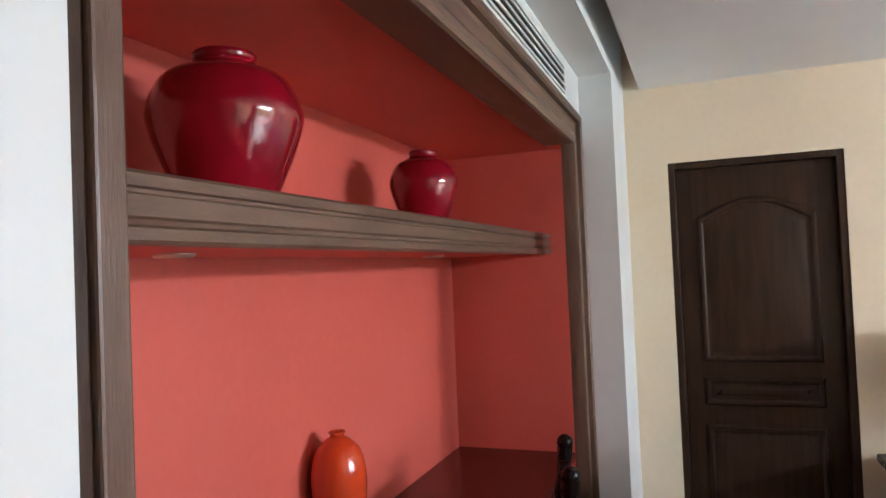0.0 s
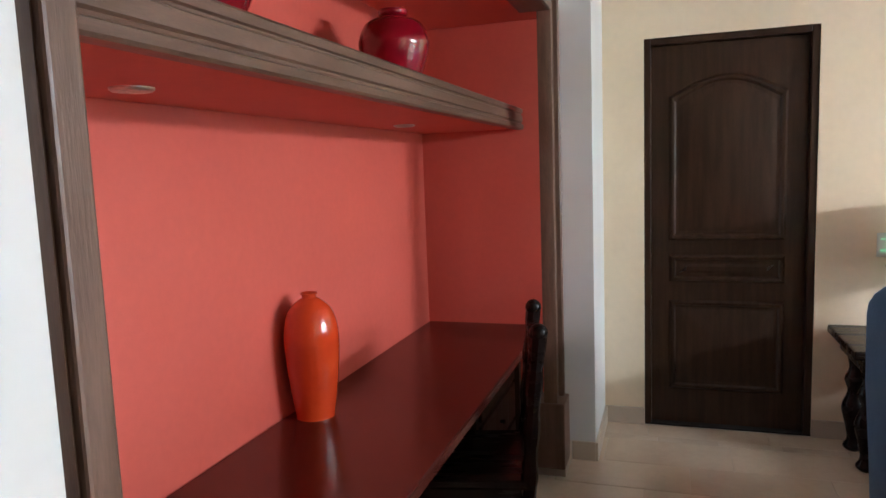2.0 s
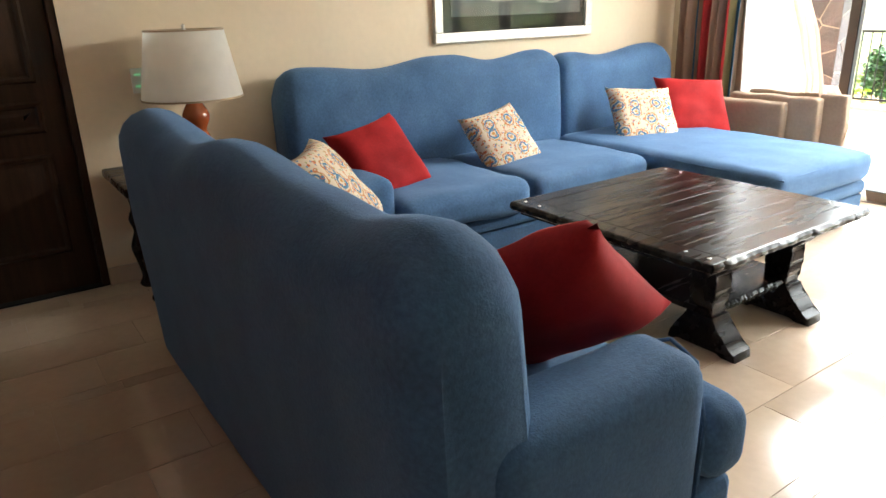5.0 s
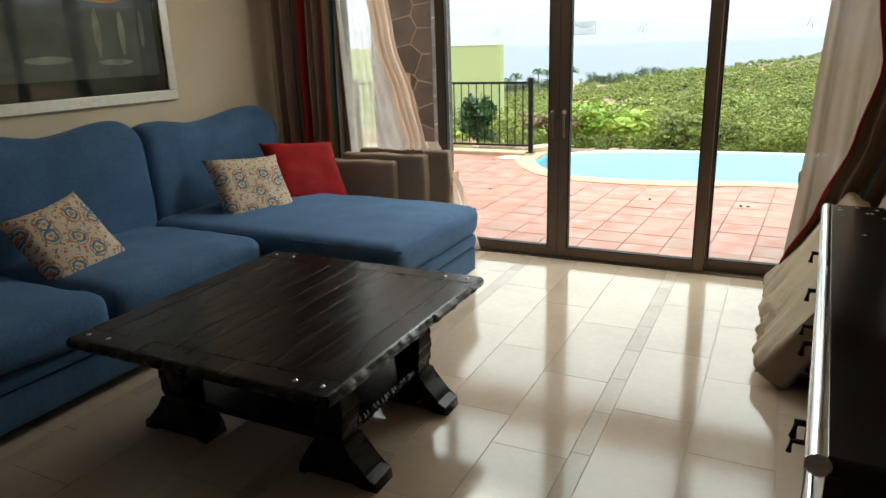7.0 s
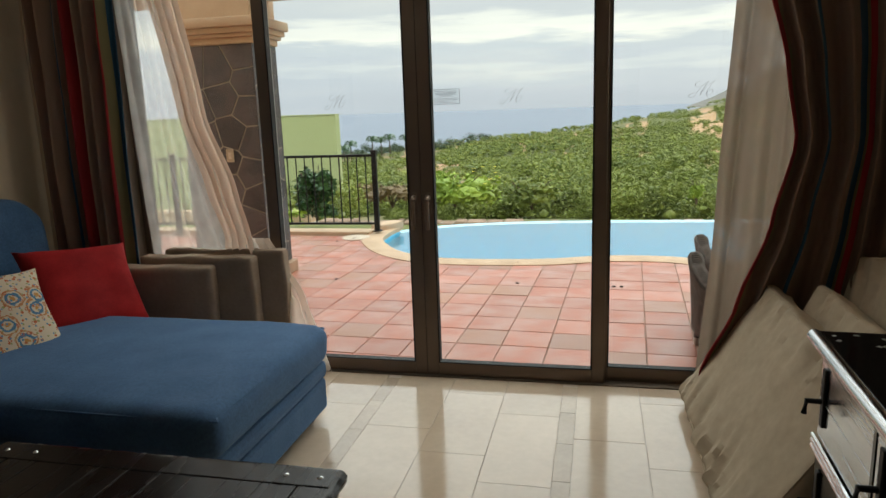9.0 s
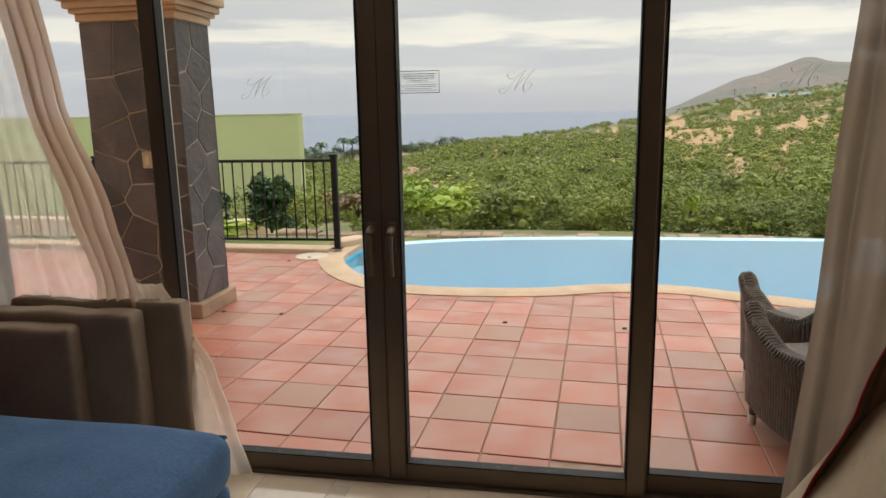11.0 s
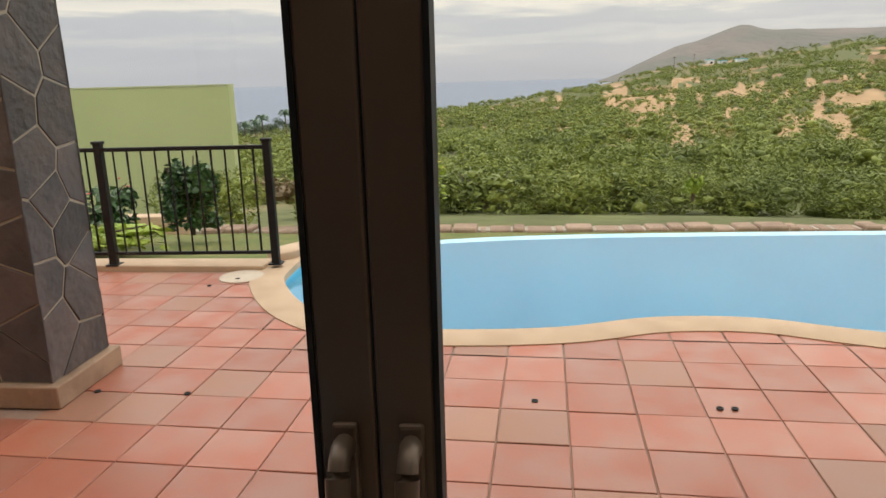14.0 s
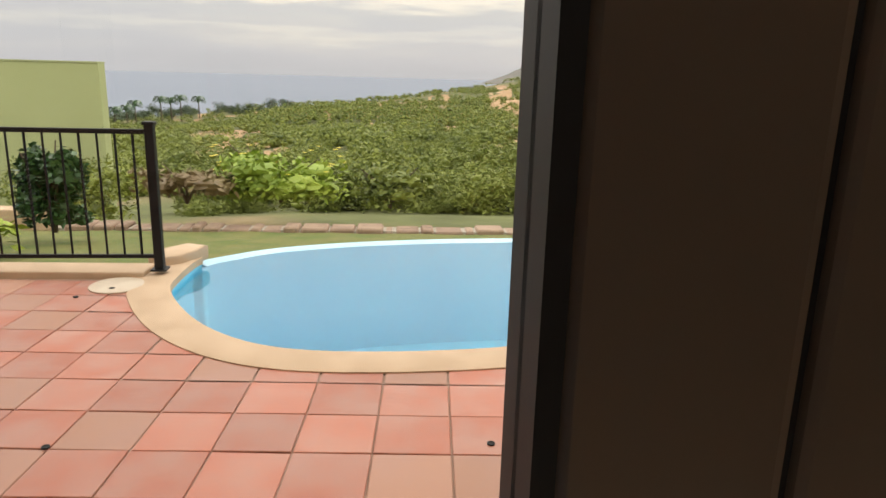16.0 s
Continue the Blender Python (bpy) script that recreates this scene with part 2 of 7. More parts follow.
M_vase = mat("glazed_orange_ceramic", (0.62, 0.065, 0.012), 0.14, col2=(0.52, 0.045, 0.009), scale=6, bump=0.04, bscale=12, bdist=0.008, coat=0.5)
M_lampb = mat("amber_ceramic", (0.42, 0.10, 0.03), 0.12, col2=(0.32, 0.07, 0.02), scale=6, coat=0.4)
M_blue = mat("blue_velvet", (0.069, 0.143, 0.266), 0.8, col2=(0.050, 0.110, 0.215), scale=6.5, detail=11, lo=0.34, hi=0.68, bump=0.45, bscale=200, bdist=0.003, sheen=0.32, spec=0.2, fine=0.16)
M_redv = mat("red_velvet", (0.36, 0.013, 0.015), 0.8, col2=(0.25, 0.008, 0.010), scale=7, bump=0.3, bscale=240, bdist=0.002, sheen=0.2, spec=0.2, fine=0.08)
for cloth, tint in ((M_blue, (0.42, 0.64, 1.0, 1)), (M_redv, (1.0, 0.10, 0.10, 1))):
    cloth.node_tree.nodes["Principled BSDF"].inputs["Sheen Tint"].default_value = tint
M_canvas = mat("beige_canvas", (0.47, 0.375, 0.265), 0.85, col2=(0.42, 0.33, 0.23), scale=2, bump=0.15, bscale=300, bdist=0.0015, spec=0.2, fine=0.06)
M_canvas2 = mat("taupe_canvas", (0.36, 0.275, 0.205), 0.85, col2=(0.30, 0.225, 0.165), scale=4, bump=0.3, bscale=300, bdist=0.0015, spec=0.2, fine=0.06)
M_marble = mat("cream_marble", (0.66, 0.53, 0.40), 0.13, col2=(0.56, 0.43, 0.315), scale=2.2, detail=9, lo=0.3, hi=0.7, bump=0.03, bscale=6, rnd=0.05, rvar=0.05, fine=0.03, coat=0.2)
M_marble2 = mat("tan_marble", (0.58, 0.465, 0.355), 0.14, col2=(0.51, 0.40, 0.30), scale=4, detail=9, rnd=0.08, rvar=0.05, fine=0.04)
M_floorgrout = mat("floor_grout", (0.58, 0.49, 0.39), 0.4, col2=(0.52, 0.43, 0.34), scale=9)
M_grout = mat("grout", (0.30, 0.26, 0.21), 0.9, col2=(0.22, 0.19, 0.155), scale=9, bump=0.3)
M_base = mat("stone_baseboard", (0.52, 0.44, 0.35), 0.3, col2=(0.45, 0.37, 0.29), scale=4)
M_shade = sheer_mat("lampshade_cloth", (0.95, 0.94, 0.90), 0.02)
M_sheer = sheer_mat("sheer_cloth", (0.96, 0.92, 0.85), 0.60)
M_glass = glass_mat("window_glass", (0.96, 0.97, 0.965))
M_terra = mat("terracotta", (0.42, 0.134, 0.078), 0.40, col2=(0.405, 0.17, 0.112), scale=5, detail=7, bump=0.2, bscale=60, rnd=0.14, fine=0.05, rvar=0.12)
M_terra2 = mat("pale_terracotta", (0.385, 0.19, 0.122), 0.47, col2=(0.36, 0.17, 0.11), scale=4, detail=7, bump=0.2, bscale=60, rnd=0.12, fine=0.05, rvar=0.12)
M_cope = mat("tan_concrete", (0.56, 0.40, 0.265), 0.75, col2=(0.48, 0.335, 0.215), scale=5, bump=0.5, bscale=120, fine=0.07)
M_stone = mat("slate_stone", (0.10, 0.080, 0.077), 0.5, col2=(0.056, 0.051, 0.053), scale=6, bump=0.9, bscale=22, bdist=0.012, rnd=0.4, fine=0.12)
M_mortar = mat("mortar", (0.40, 0.355, 0.285), 0.9, col2=(0.32, 0.28, 0.22), scale=12, bump=0.6, bscale=90)
M_pool = mat("pool_blue", (0.165, 0.585, 0.76), 0.4, col2=(0.125, 0.52, 0.71), scale=1.2, bump=0.05)
M_rim = mat("pool_rim_blue", (0.42, 0.68, 0.80), 0.4, col2=(0.33, 0.60, 0.75), scale=3)
M_water = water_mat("water", (0.76, 0.93, 0.955))
M_green = mat("green_render", (0.43, 0.47, 0.235), 0.8, col2=(0.40, 0.44, 0.215), scale=0.8, bump=0.2, bscale=40)
M_grass = mat("grass", (0.12, 0.16, 0.035), 0.9, col2=(0.20, 0.19, 0.06), scale=3, bump=0.8, bscale=90, bdist=0.02, fine=0.3)
M_wicker = mat("grey_wicker", (0.20, 0.165, 0.14), 0.6, col2=(0.13, 0.105, 0.09), scale=30, bump=0.5, bscale=160)
M_paper = mat("paper_label", (0.72, 0.73, 0.73), 0.6)
M_ink = mat("grey_ink", (0.16, 0.16, 0.17), 0.6)
M_etch = sheer_mat("etched_glass", (0.42, 0.42, 0.44), 0.50)
M_silver = mat("silver_leaf", (0.66, 0.64, 0.60), 0.4, metal=0.6, col2=(0.58, 0.55, 0.5), scale=30, bump=0.1)
M_plastic = mat("white_plastic", (0.75, 0.74, 0.70), 0.4)


# ---- shape helpers ----
flat_sided = set()


def link(name, bm, material, parent=None, label="", smooth=False, angle=0.0, m=None):
    me = bpy.data.meshes.new(name)
    bmesh.ops.recalc_face_normals(bm, faces=bm.faces)
    bm.to_mesh(me)
    bm.free()
    me.materials.append(material)
    if smooth:
        for p in me.polygons:
            p.use_smooth = True
        if angle:
            me.set_sharp_from_angle(angle=radians(angle))
    ob = new(name, me)
    ob.parent = parent
    if m is not None:
        ob.matrix_basis = m
    if label:
        tagged(ob, label)
    return ob


def part(name, bm, material, parent, label="", smooth=True, angle=40, m=None):
    """Links a bmesh as one mesh under a thing or a part. Flat-sided blocks keep flat faces."""
    if id(bm) in flat_sided:
        flat_sided.discard(id(bm))
        angle = 12
    return link(name, bm, material, parent, label, smooth, angle, m)


def share(name, me, parent, m):
    ob = new(name, me)
    ob.parent, ob.matrix_basis = parent, m
    return ob


def thing(name, label, category, group="", m=None, kind=""):
    ob = new(name)
    ob.empty_display_size = 0.1
    if m is not None:
        ob.matrix_basis = m
    return tagged(ob, label, category, group, kind)


def structure(name, bm, material, label="", smooth=False, angle=0, parent=None):
    return tagged(link(name, bm, material, parent, "", smooth, angle), label, "", "", "" if parent else "structure")


def box(bm, x0, y0, z0, x1, y1, z1, bevel=0.0, seg=2):
    r = bmesh.ops.create_cube(bm, size=1.0, matrix=Matrix.LocRotScale(((x0 + x1) / 2, (y0 + y1) / 2, (z0 + z1) / 2), None, (abs(x1 - x0), abs(y1 - y0), abs(z1 - z0))))
    if bevel:
        edges = {e for v in r["verts"] for e in v.link_edges}
        bmesh.ops.bevel(bm, geom=list(edges), offset=bevel, segments=seg, profile=0.5, affect="EDGES")
    return bm


def boxes(*rows, bevel=0.0):
    bm = bmesh.new()
    flat_sided.add(id(bm))
    for r in rows:
        box(bm, *r, bevel=bevel)
    return bm


def lathe(profile, seg=32, bm=None, m=Matrix()):
    """A turned solid from (radius, height) pairs."""
    bm = bm or bmesh.new()
    rings = []
    for r, z in profile:
        if r < 1e-5:
            rings.append([bm.verts.new(m @ Vector((0, 0, z)))])
        else:
            rings.append([bm.verts.new(m @ Vector((r * math.cos(2 * math.pi * i / seg), r * math.sin(2 * math.pi * i / seg), z))) for i in range(seg)])
    for a, b in zip(rings, rings[1:]):
        for i in range(seg):
            j = (i + 1) % seg
            if len(a) == 1 and len(b) == 1:
                continue
            if len(a) == 1:
                bm.faces.new((a[0], b[j], b[i]))
            elif len(b) == 1:
                bm.faces.new((a[i], a[j], b[0]))
            else:
                bm.faces.new((a[i], a[j], b[j], b[i]))
    return bm


def curve_profile(points, n=8):
    """A smooth run through (a, b) pairs."""
    out = []
    p = [points[0]] + list(points) + [points[-1]]
    for i in range(1, len(p) - 2):
        for k in range(n):
            t = k / n
            out.append(tuple(0.5 * (2 * p[i][c] + (p[i + 1][c] - p[i - 1][c]) * t + (2 * p[i - 1][c] - 5 * p[i][c] + 4 * p[i + 1][c] - p[i + 2][c]) * t * t + (3 * p[i][c] - p[i - 1][c] - 3 * p[i + 1][c] + p[i + 2][c]) * t ** 3) for c in range(len(p[i]))))
    out.append(tuple(points[-1]))
    return out


def tube(bm, path, r, seg=8, flat=1.0):
    """A round bar along a path of points; r a number or a function of 0..1."""
    path = [Vector(p) for p in path]
    rings = []
    for i, p in enumerate(path):
        d = (path[min(i + 1, len(path) - 1)] - path[max(i - 1, 0)]).normalized()
        a = d.orthogonal().normalized() if abs(d.z) > 0.9 else d.cross(Vector((0, 0, 1))).normalized()
        b = d.cross(a).normalized()
        q = r(i / (len(path) - 1)) if callable(r) else r
        rings.append([bm.verts.new(p + a * (q * math.cos(2 * math.pi * k / seg)) + b * (q * flat * math.sin(2 * math.pi * k / seg))) for k in range(seg)])
    for a, b in zip(rings, rings[1:]):
        for k in range(seg):
            bm.faces.new((a[k], a[(k + 1) % seg], b[(k + 1) % seg], b[k]))
    bm.faces.new(rings[0][::-1])
    bm.faces.new(rings[-1])
    return bm


def extrude_outline(outline, z0, z1, bm=None, m=Matrix(), bevel=0.0):
    """A slab from a closed outline of (x, y) pairs."""
    bm = bm or bmesh.new()
    lo = [bm.verts.new(m @ Vector((x, y, z0))) for x, y in outline]
    hi = [bm.verts.new(m @ Vector((x, y, z1))) for x, y in outline]
    n = len(outline)
    top = bm.faces.new(hi)
    bot = bm.faces.new(lo[::-1])
    for i in range(n):
        bm.faces.new((lo[i], lo[(i + 1) % n], hi[(i + 1) % n], hi[i]))
    if bevel:
        bmesh.ops.bevel(bm, geom=list(set(top.edges) | set(bot.edges)), offset=bevel, segments=2, profile=0.5, affect="EDGES")
    return bm


def cushion(sx, sy, sz, round_=0.35, puff=0.0, n=14, seed=0, wob=0.006, crown=0.0):
    """A soft upholstered block about the middle of its base: rounded edges, a slight crown and uneven seams."""
    bm = bmesh.new()
    bmesh.ops.create_cube(bm, size=2.0)
    bmesh.ops.subdivide_edges(bm, edges=bm.edges[:], cuts=n, use_grid_fill=True)
    r = min(sx, sy, sz) * round_
    hx, hy, hz = sx / 2, sy / 2, sz / 2
    for v in bm.verts:
        p = Vector((math.copysign(abs(v.co.x) ** 0.75, v.co.x) * hx, math.copysign(abs(v.co.y) ** 0.75, v.co.y) * hy, math.copysign(abs(v.co.z) ** 0.75, v.co.z) * hz))
        c = Vector((max(-hx + r, min(hx - r, p.x)), max(-hy + r, min(hy - r, p.y)), max(-hz + r, min(hz - r, p.z))))
        d = p - c
        if d.length > 1e-6:
            p = c + d.normalized() * r
        u, w = p.x / hx, p.y / hy
        p.z += crown * (1 - u * u) * (1 - w * w) * (1 if p.z > 0 else 0)
        p += noise.noise_vector(p * 5 + Vector((seed * 7.1, seed * 3.3, 0))) * wob
        p.z += hz
        v.co = p
    return bm


def pillow(s, thick, seed=0):
    """A square scatter cushion standing on an edge in the local xz plane: pinched corners, full middle, crumpled cover."""
    bm = bmesh.new()
    n = 18
    grids = []
    for side in (1, -1):
        g = []
        for i in range(n + 1):
            for j in range(n + 1):
                u, w = 2 * i / n - 1, 2 * j / n - 1
                f = max(0.0, (1 - u ** 4) * (1 - w ** 4)) ** 0.5
                k = 1 - 0.10 * (1 - abs(u) ** 2) * abs(w) ** 3
                k2 = 1 - 0.10 * (1 - abs(w) ** 2) * abs(u) ** 3
                wr = noise.noise(Vector((u * 2.2 + seed * 5, w * 2.2, side * 3 + seed))) * 0.012 * f
                g.append(bm.verts.new((u * k2 * s / 2, side * f * thick / 2 + wr, w * k * s / 2 + s / 2 * 0.97)))
        grids.append(g)
    for g in grids:
        for i in range(n):
            for j in range(n):
                a = i * (n + 1) + j
                bm.faces.new((g[a], g[a + 1], g[a + n + 2], g[a + n + 1]))
    bmesh.ops.remove_doubles(bm, verts=bm.verts[:], dist=0.002)
    return bm


# ---- the room: floor, walls, ceiling ----
WIN = 5.03           # plane of the glass
NY = 4.0             # wall with the door and the picture
ZC = 2.52            # dropped ceiling
floor = structure("floor", boxes((-1.45, -3.2, -0.12, 5.1, 4.2, -0.0035)), M_floorgrout, "polished cream marble tile floor of the living room")
structure("wall_north", boxes((-1.6, NY, -0.1, -0.222, NY + 0.2, 2.9), (0.612, NY, -0.1, 5.4, NY + 0.2, 2.9), (-0.222, NY, 2.1, 0.612, NY + 0.2, 2.9)), M_wall, "cream plaster wall with a dark door")
structure("wall_behind_door", boxes((-0.4, NY + 0.2, -0.1, 0.8, NY + 0.3, 2.4)), M_wall, "plain cream plaster wall")
structure("wall_niche_back", boxes((-1.5, 0.3, -0.1, -1.285, 3.6, 2.35)), M_red, "coral red painted back of the desk niche")
structure("wall_niche_side_far", boxes((-1.285, 3.455, -0.1, -0.60, 3.6, 2.35)), M_red, "coral red painted side of the desk niche")
structure("wall_niche_side_near", boxes((-1.285, 0.42, -0.1, -0.60, 0.50, 2.35)), M_red, "coral red painted side of the desk niche")
structure("niche_ceiling", boxes((-1.285, 0.50, 2.147, -0.60, 3.455, 2.25)), M_red, "coral red painted top of the desk niche")
structure("wall_niche_upper", boxes((-0.75, 0.4295, 2.18, -0.595, 3.45, 2.9)), M_white, "white plaster wall above the niche")
structure("pillar_far", boxes((-1.5, 3.449 + 0.155, -0.1, -0.437, NY, 2.9), (-0.597, 3.449, -0.1, -0.437, 3.604, 2.9)), M_white, "white plaster pillar beside the desk niche")
structure("pillar_near", boxes((-1.5, -3.2, -0.1, -0.437, 0.4295, 2.9)), M_white, "white plaster wall beside the desk niche")
structure("bulkhead", boxes((-0.595, 0.4295, 2.485, -0.437, 3.449, 2.9)), M_white, "white plaster bulkhead above the niche")
structure("ceiling", boxes((-0.35, -3.2, ZC, 5.1, NY, 2.8)), M_ceil, "white painted dropped ceiling")
structure("ceiling_upper", boxes((-1.6, -3.4, 2.8, 5.4, 4.4, 2.95)), M_wall, "plain upper ceiling in a cove gap")
structure("wall_south", boxes((1.5, -0.75, -0.1, 5.4, -0.55, 2.8), (1.3, -3.2, -0.1, 1.5, -0.55, 2.8), (-1.6, -3.4, -0.1, 1.5, -3.2, 2.9)), M_wall, "cream plaster wall behind the black cabinet")
structure("wall_window", boxes((5.0, 3.5, -0.1, 5.14, NY, 2.9), (5.0, -0.75, -0.1, 5.14, -0.35, 2.9), (5.0, -0.35, 2.30, 5.14, 3.5, 2.9)), M_wall, "cream plaster wall round the sliding doors")
bb = bmesh.new()
box(bb, 0.612, NY - 0.014, 0, 4.99, NY, 0.095, 0.004)
structure("baseboard_north", bb, M_base, "low cream stone baseboard")
structure("baseboard_corner", boxes((-0.437, NY - 0.014, 0, -0.222, NY, 0.095), bevel=0.004), M_base, "low cream stone baseboard")
structure("baseboard_pillar", boxes((-0.437, 3.435, 0, -0.423, NY - 0.014, 0.095), (-0.55, 3.435, 0, -0.437, 3.449, 0.095), bevel=0.003), M_base, "low cream stone baseboard")
structure("baseboard_near", boxes((-0.437, -3.1, 0, -0.423, 0.4435, 0.095), bevel=0.004), M_base, "low cream stone baseboard")
structure("baseboard_jamb", boxes((-0.70, 3.225, 0, -0.553, 3.455, 0.095), bevel=0.004), M_base, "low cream stone block under the niche frame")
structure("baseboard_south", boxes((1.6, -0.55, 0, 4.99, -0.536, 0.095), bevel=0.004), M_base, "low cream stone baseboard")

# ---- the niche: wooden frame, shelf, desk ----
def moulding(bm, a, b, out, w, x_wall, back=0.10):
    """A stepped moulding from a to b (points on the outer edge), its width running towards out."""
    a, b, out = Vector(a), Vector(b), Vector(out)
    prof = [(0, 0), (0, 0.04), (0.006, 0.046), (0.026, 0.046), (0.034, 0.04), (0.036, 0.022), (0.045, 0.018), (w * 0.62, 0.022), (w * 0.72, 0.03), (w - 0.02, 0.034), (w - 0.004, 0.03), (w, 0.02), (w, -back), (0.0, -back)]
    rows = []
    for end, s in ((a, 1), (b, -1)):
        along = (b - a).normalized() * s
        rows.append([bm.verts.new(end + out * o + along * o + Vector((x_wall + h - end.x, 0, 0))) for o, h in prof])
    n = len(prof)
    for i in range(n):
        bm.faces.new((rows[0][i], rows[0][(i + 1) % n], rows[1][(i + 1) % n], rows[1][i]))
    bm.faces.new(rows[0])
    bm.faces.new(rows[1][::-1])


frame_t = thing("niche_frame", "brown stained wooden moulding framing the red desk niche", "wooden frame", m=pose(0, 0, 0))
FX, FY0, FY1, FZ = -0.598, 0.452, 3.246, 2.25
bm = bmesh.new(); moulding(bm, (FX, FY0, FZ), (FX, FY1, FZ), (0, 0, -1), 0.145, FX); part("header", bm, M_framey, frame_t, angle=25)
bm = bmesh.new(); moulding(bm, (FX, FY1, FZ), (FX, FY1, 0.096), (0, -1, 0), 0.145, FX, 0.028)
for v in bm.verts:
    if v.co.z < 0.5:
        v.co.z = 0.096
part("jamb", bm, M_frame, frame_t, angle=25)
part("jamb", boxes((-0.655, 0.5575, 0.0, -0.556, 0.594, FZ - 0.10), bevel=0.004), M_frame, frame_t)
# dark wood here paints the shade between the jamb and the near pillar
part("jamb_fillet", boxes((-0.66, 0.47, 0.0, -0.564, 0.5570, FZ - 0.10), bevel=0.004), M_door, frame_t, "outer step of the jamb, coloured dark for the shade by the pillar")
part("jamb_edge", boxes((-0.64, 0.4300, 0.0, -0.566, 0.4695, FZ - 0.10), bevel=0.004), M_frame, frame_t)
part("plinth_block", boxes((-0.67, 3.09, 0.096, -0.535, 3.255, 0.40), bevel=0.006), M_frame, frame_t)

shelf = thing("wall_shelf", "brown moulded wooden shelf across the red niche", "shelf", m=pose(0, 0, 0))
part("shelf_board", boxes((-1.283, 0.502, 1.640, -0.80, 3.453, 1.732)), M_red, shelf, "red painted shelf body", smooth=False)
bm = bmesh.new()
prof = [(-0.80, 1.634), (-0.765, 1.634), (-0.760, 1.640), (-0.760, 1.656), (-0.768, 1.661), (-0.770, 1.668), (-0.764, 1.672), (-0.764, 1.700), (-0.770, 1.704), (-0.770, 1.709), (-0.764, 1.712), (-0.762, 1.728), (-0.768, 1.734), (-0.80, 1.734)]
for (x0, z0), (x1, z1) in zip(prof, prof[1:] + prof[:1]):
    bm.faces.new([bm.verts.new(p) for p in ((x0, 0.502, z0), (x1, 0.502, z1), (x1, 3.44, z1), (x0, 3.44, z0))])
bmesh.ops.remove_doubles(bm, verts=bm.verts[:], dist=0.0004)
bmesh.ops.holes_fill(bm, edges=bm.edges[:], sides=20)
part("shelf_front", bm, M_framey, shelf, "brown wooden moulded edge", angle=25)
for y in (1.254, 2.732):
    s = thing("recessed_spotlight", "small round chrome spotlight set under the shelf, switched off", "spotlight", "spotlights under the shelf", pose(-1.10, y, 1.640))
    part("ring", lathe([(0.030, 0), (0.043, 0), (0.043, -0.004), (0.038, -0.008), (0.030, -0.005), (0.030, 0)], 28), M_silver, s)
    part("lens", lathe([(0, -0.005), (0.0295, -0.004), (0.0295, 0), (0, 0)], 24), M_plastic, s)

desk = thing("desk", "dark red-brown lacquered built-in desk in the red niche", "desk", m=pose(0, 0, 0))
part("desktop", boxes((-1.283, 0.502, 0.638, -0.69, 3.453, 0.675), bevel=0.006), M_desk, desk)
part("apron", boxes((-0.86, 0.60, 0.55, -0.83, 2.68, 0.6375)), M_door, desk, smooth=False)
part("side_panel", boxes((-1.28, 3.39, 0.0, -0.80, 3.43, 0.6375)), M_door, desk, smooth=False)
part("side_panel", boxes((-1.28, 0.52, 0.0, -0.80, 0.56, 0.6375)), M_door, desk, smooth=False)

ped = thing("drawer_pedestal", "black wooden drawer unit under the far end of the desk", "drawers", m=pose(-1.0, 3.03, 0))
part("carcass", boxes((-0.26, -0.34, 0.02, 0.17, 0.34, 0.618), bevel=0.004), M_door, ped)
for k in range(3):
    d_ = part("drawer", boxes((0.172, -0.31, 0.05 + 0.19 * k, 0.188, 0.31, 0.22 + 0.19 * k), bevel=0.004), M_door, ped)
    part("knob", lathe([(0, 0), (0.008, 0), (0.008, 0.012), (0.014, 0.02), (0, 0.026)], 12, m=Matrix.Translation((0.187, 0, 0.135 + 0.19 * k)) @ Matrix.Rotation(math.pi / 2, 4, "Y")), M_iron, d_)

vent = thing("air_vent", "white slotted air conditioning grille on the wall above the niche", "vent", m=pose(-0.595, 1.75, 2.285))
part("vent_frame", boxes((0, 0, 0, 0.008, 1.34, 0.022), (0, 0, 0.143, 0.008, 1.34, 0.165), (0, 0, 0.022, 0.008, 0.022, 0.143), (0, 1.30, 0.022, 0.008, 1.34, 0.143), bevel=0.002), M_plastic, vent)
part("backing", boxes((0.0005, 0.022, 0.022, 0.002, 1.30, 0.143)), M_gap, vent, "dark slot behind the slats", smooth=False)
for k in range(4):
    part("slat", boxes((0.002, 0.022, 0.028 + 0.031 * k, 0.009, 1.30, 0.039 + 0.031 * k), bevel=0.002), M_plastic, vent)

# ---- door in the north wall ----
door = thing("door_1", "dark stained wooden panel door with an arched upper panel, closed", "door", kind="structure", m=pose(-0.222, NY + 0.06, 0))
DW, DH = 0.834, 2.1
part("door_frame", boxes((0, -0.052, 0, 0.035, 0.06, DH), (DW - 0.035, -0.052, 0, DW, 0.06, DH), (0.035, -0.052, DH - 0.035, DW - 0.035, 0.06, DH), bevel=0.004), M_door, door)
part("door_leaf", boxes((0.037, 0.0, 0.008, DW - 0.037, 0.04, DH - 0.037)), M_door, door, smooth=False)


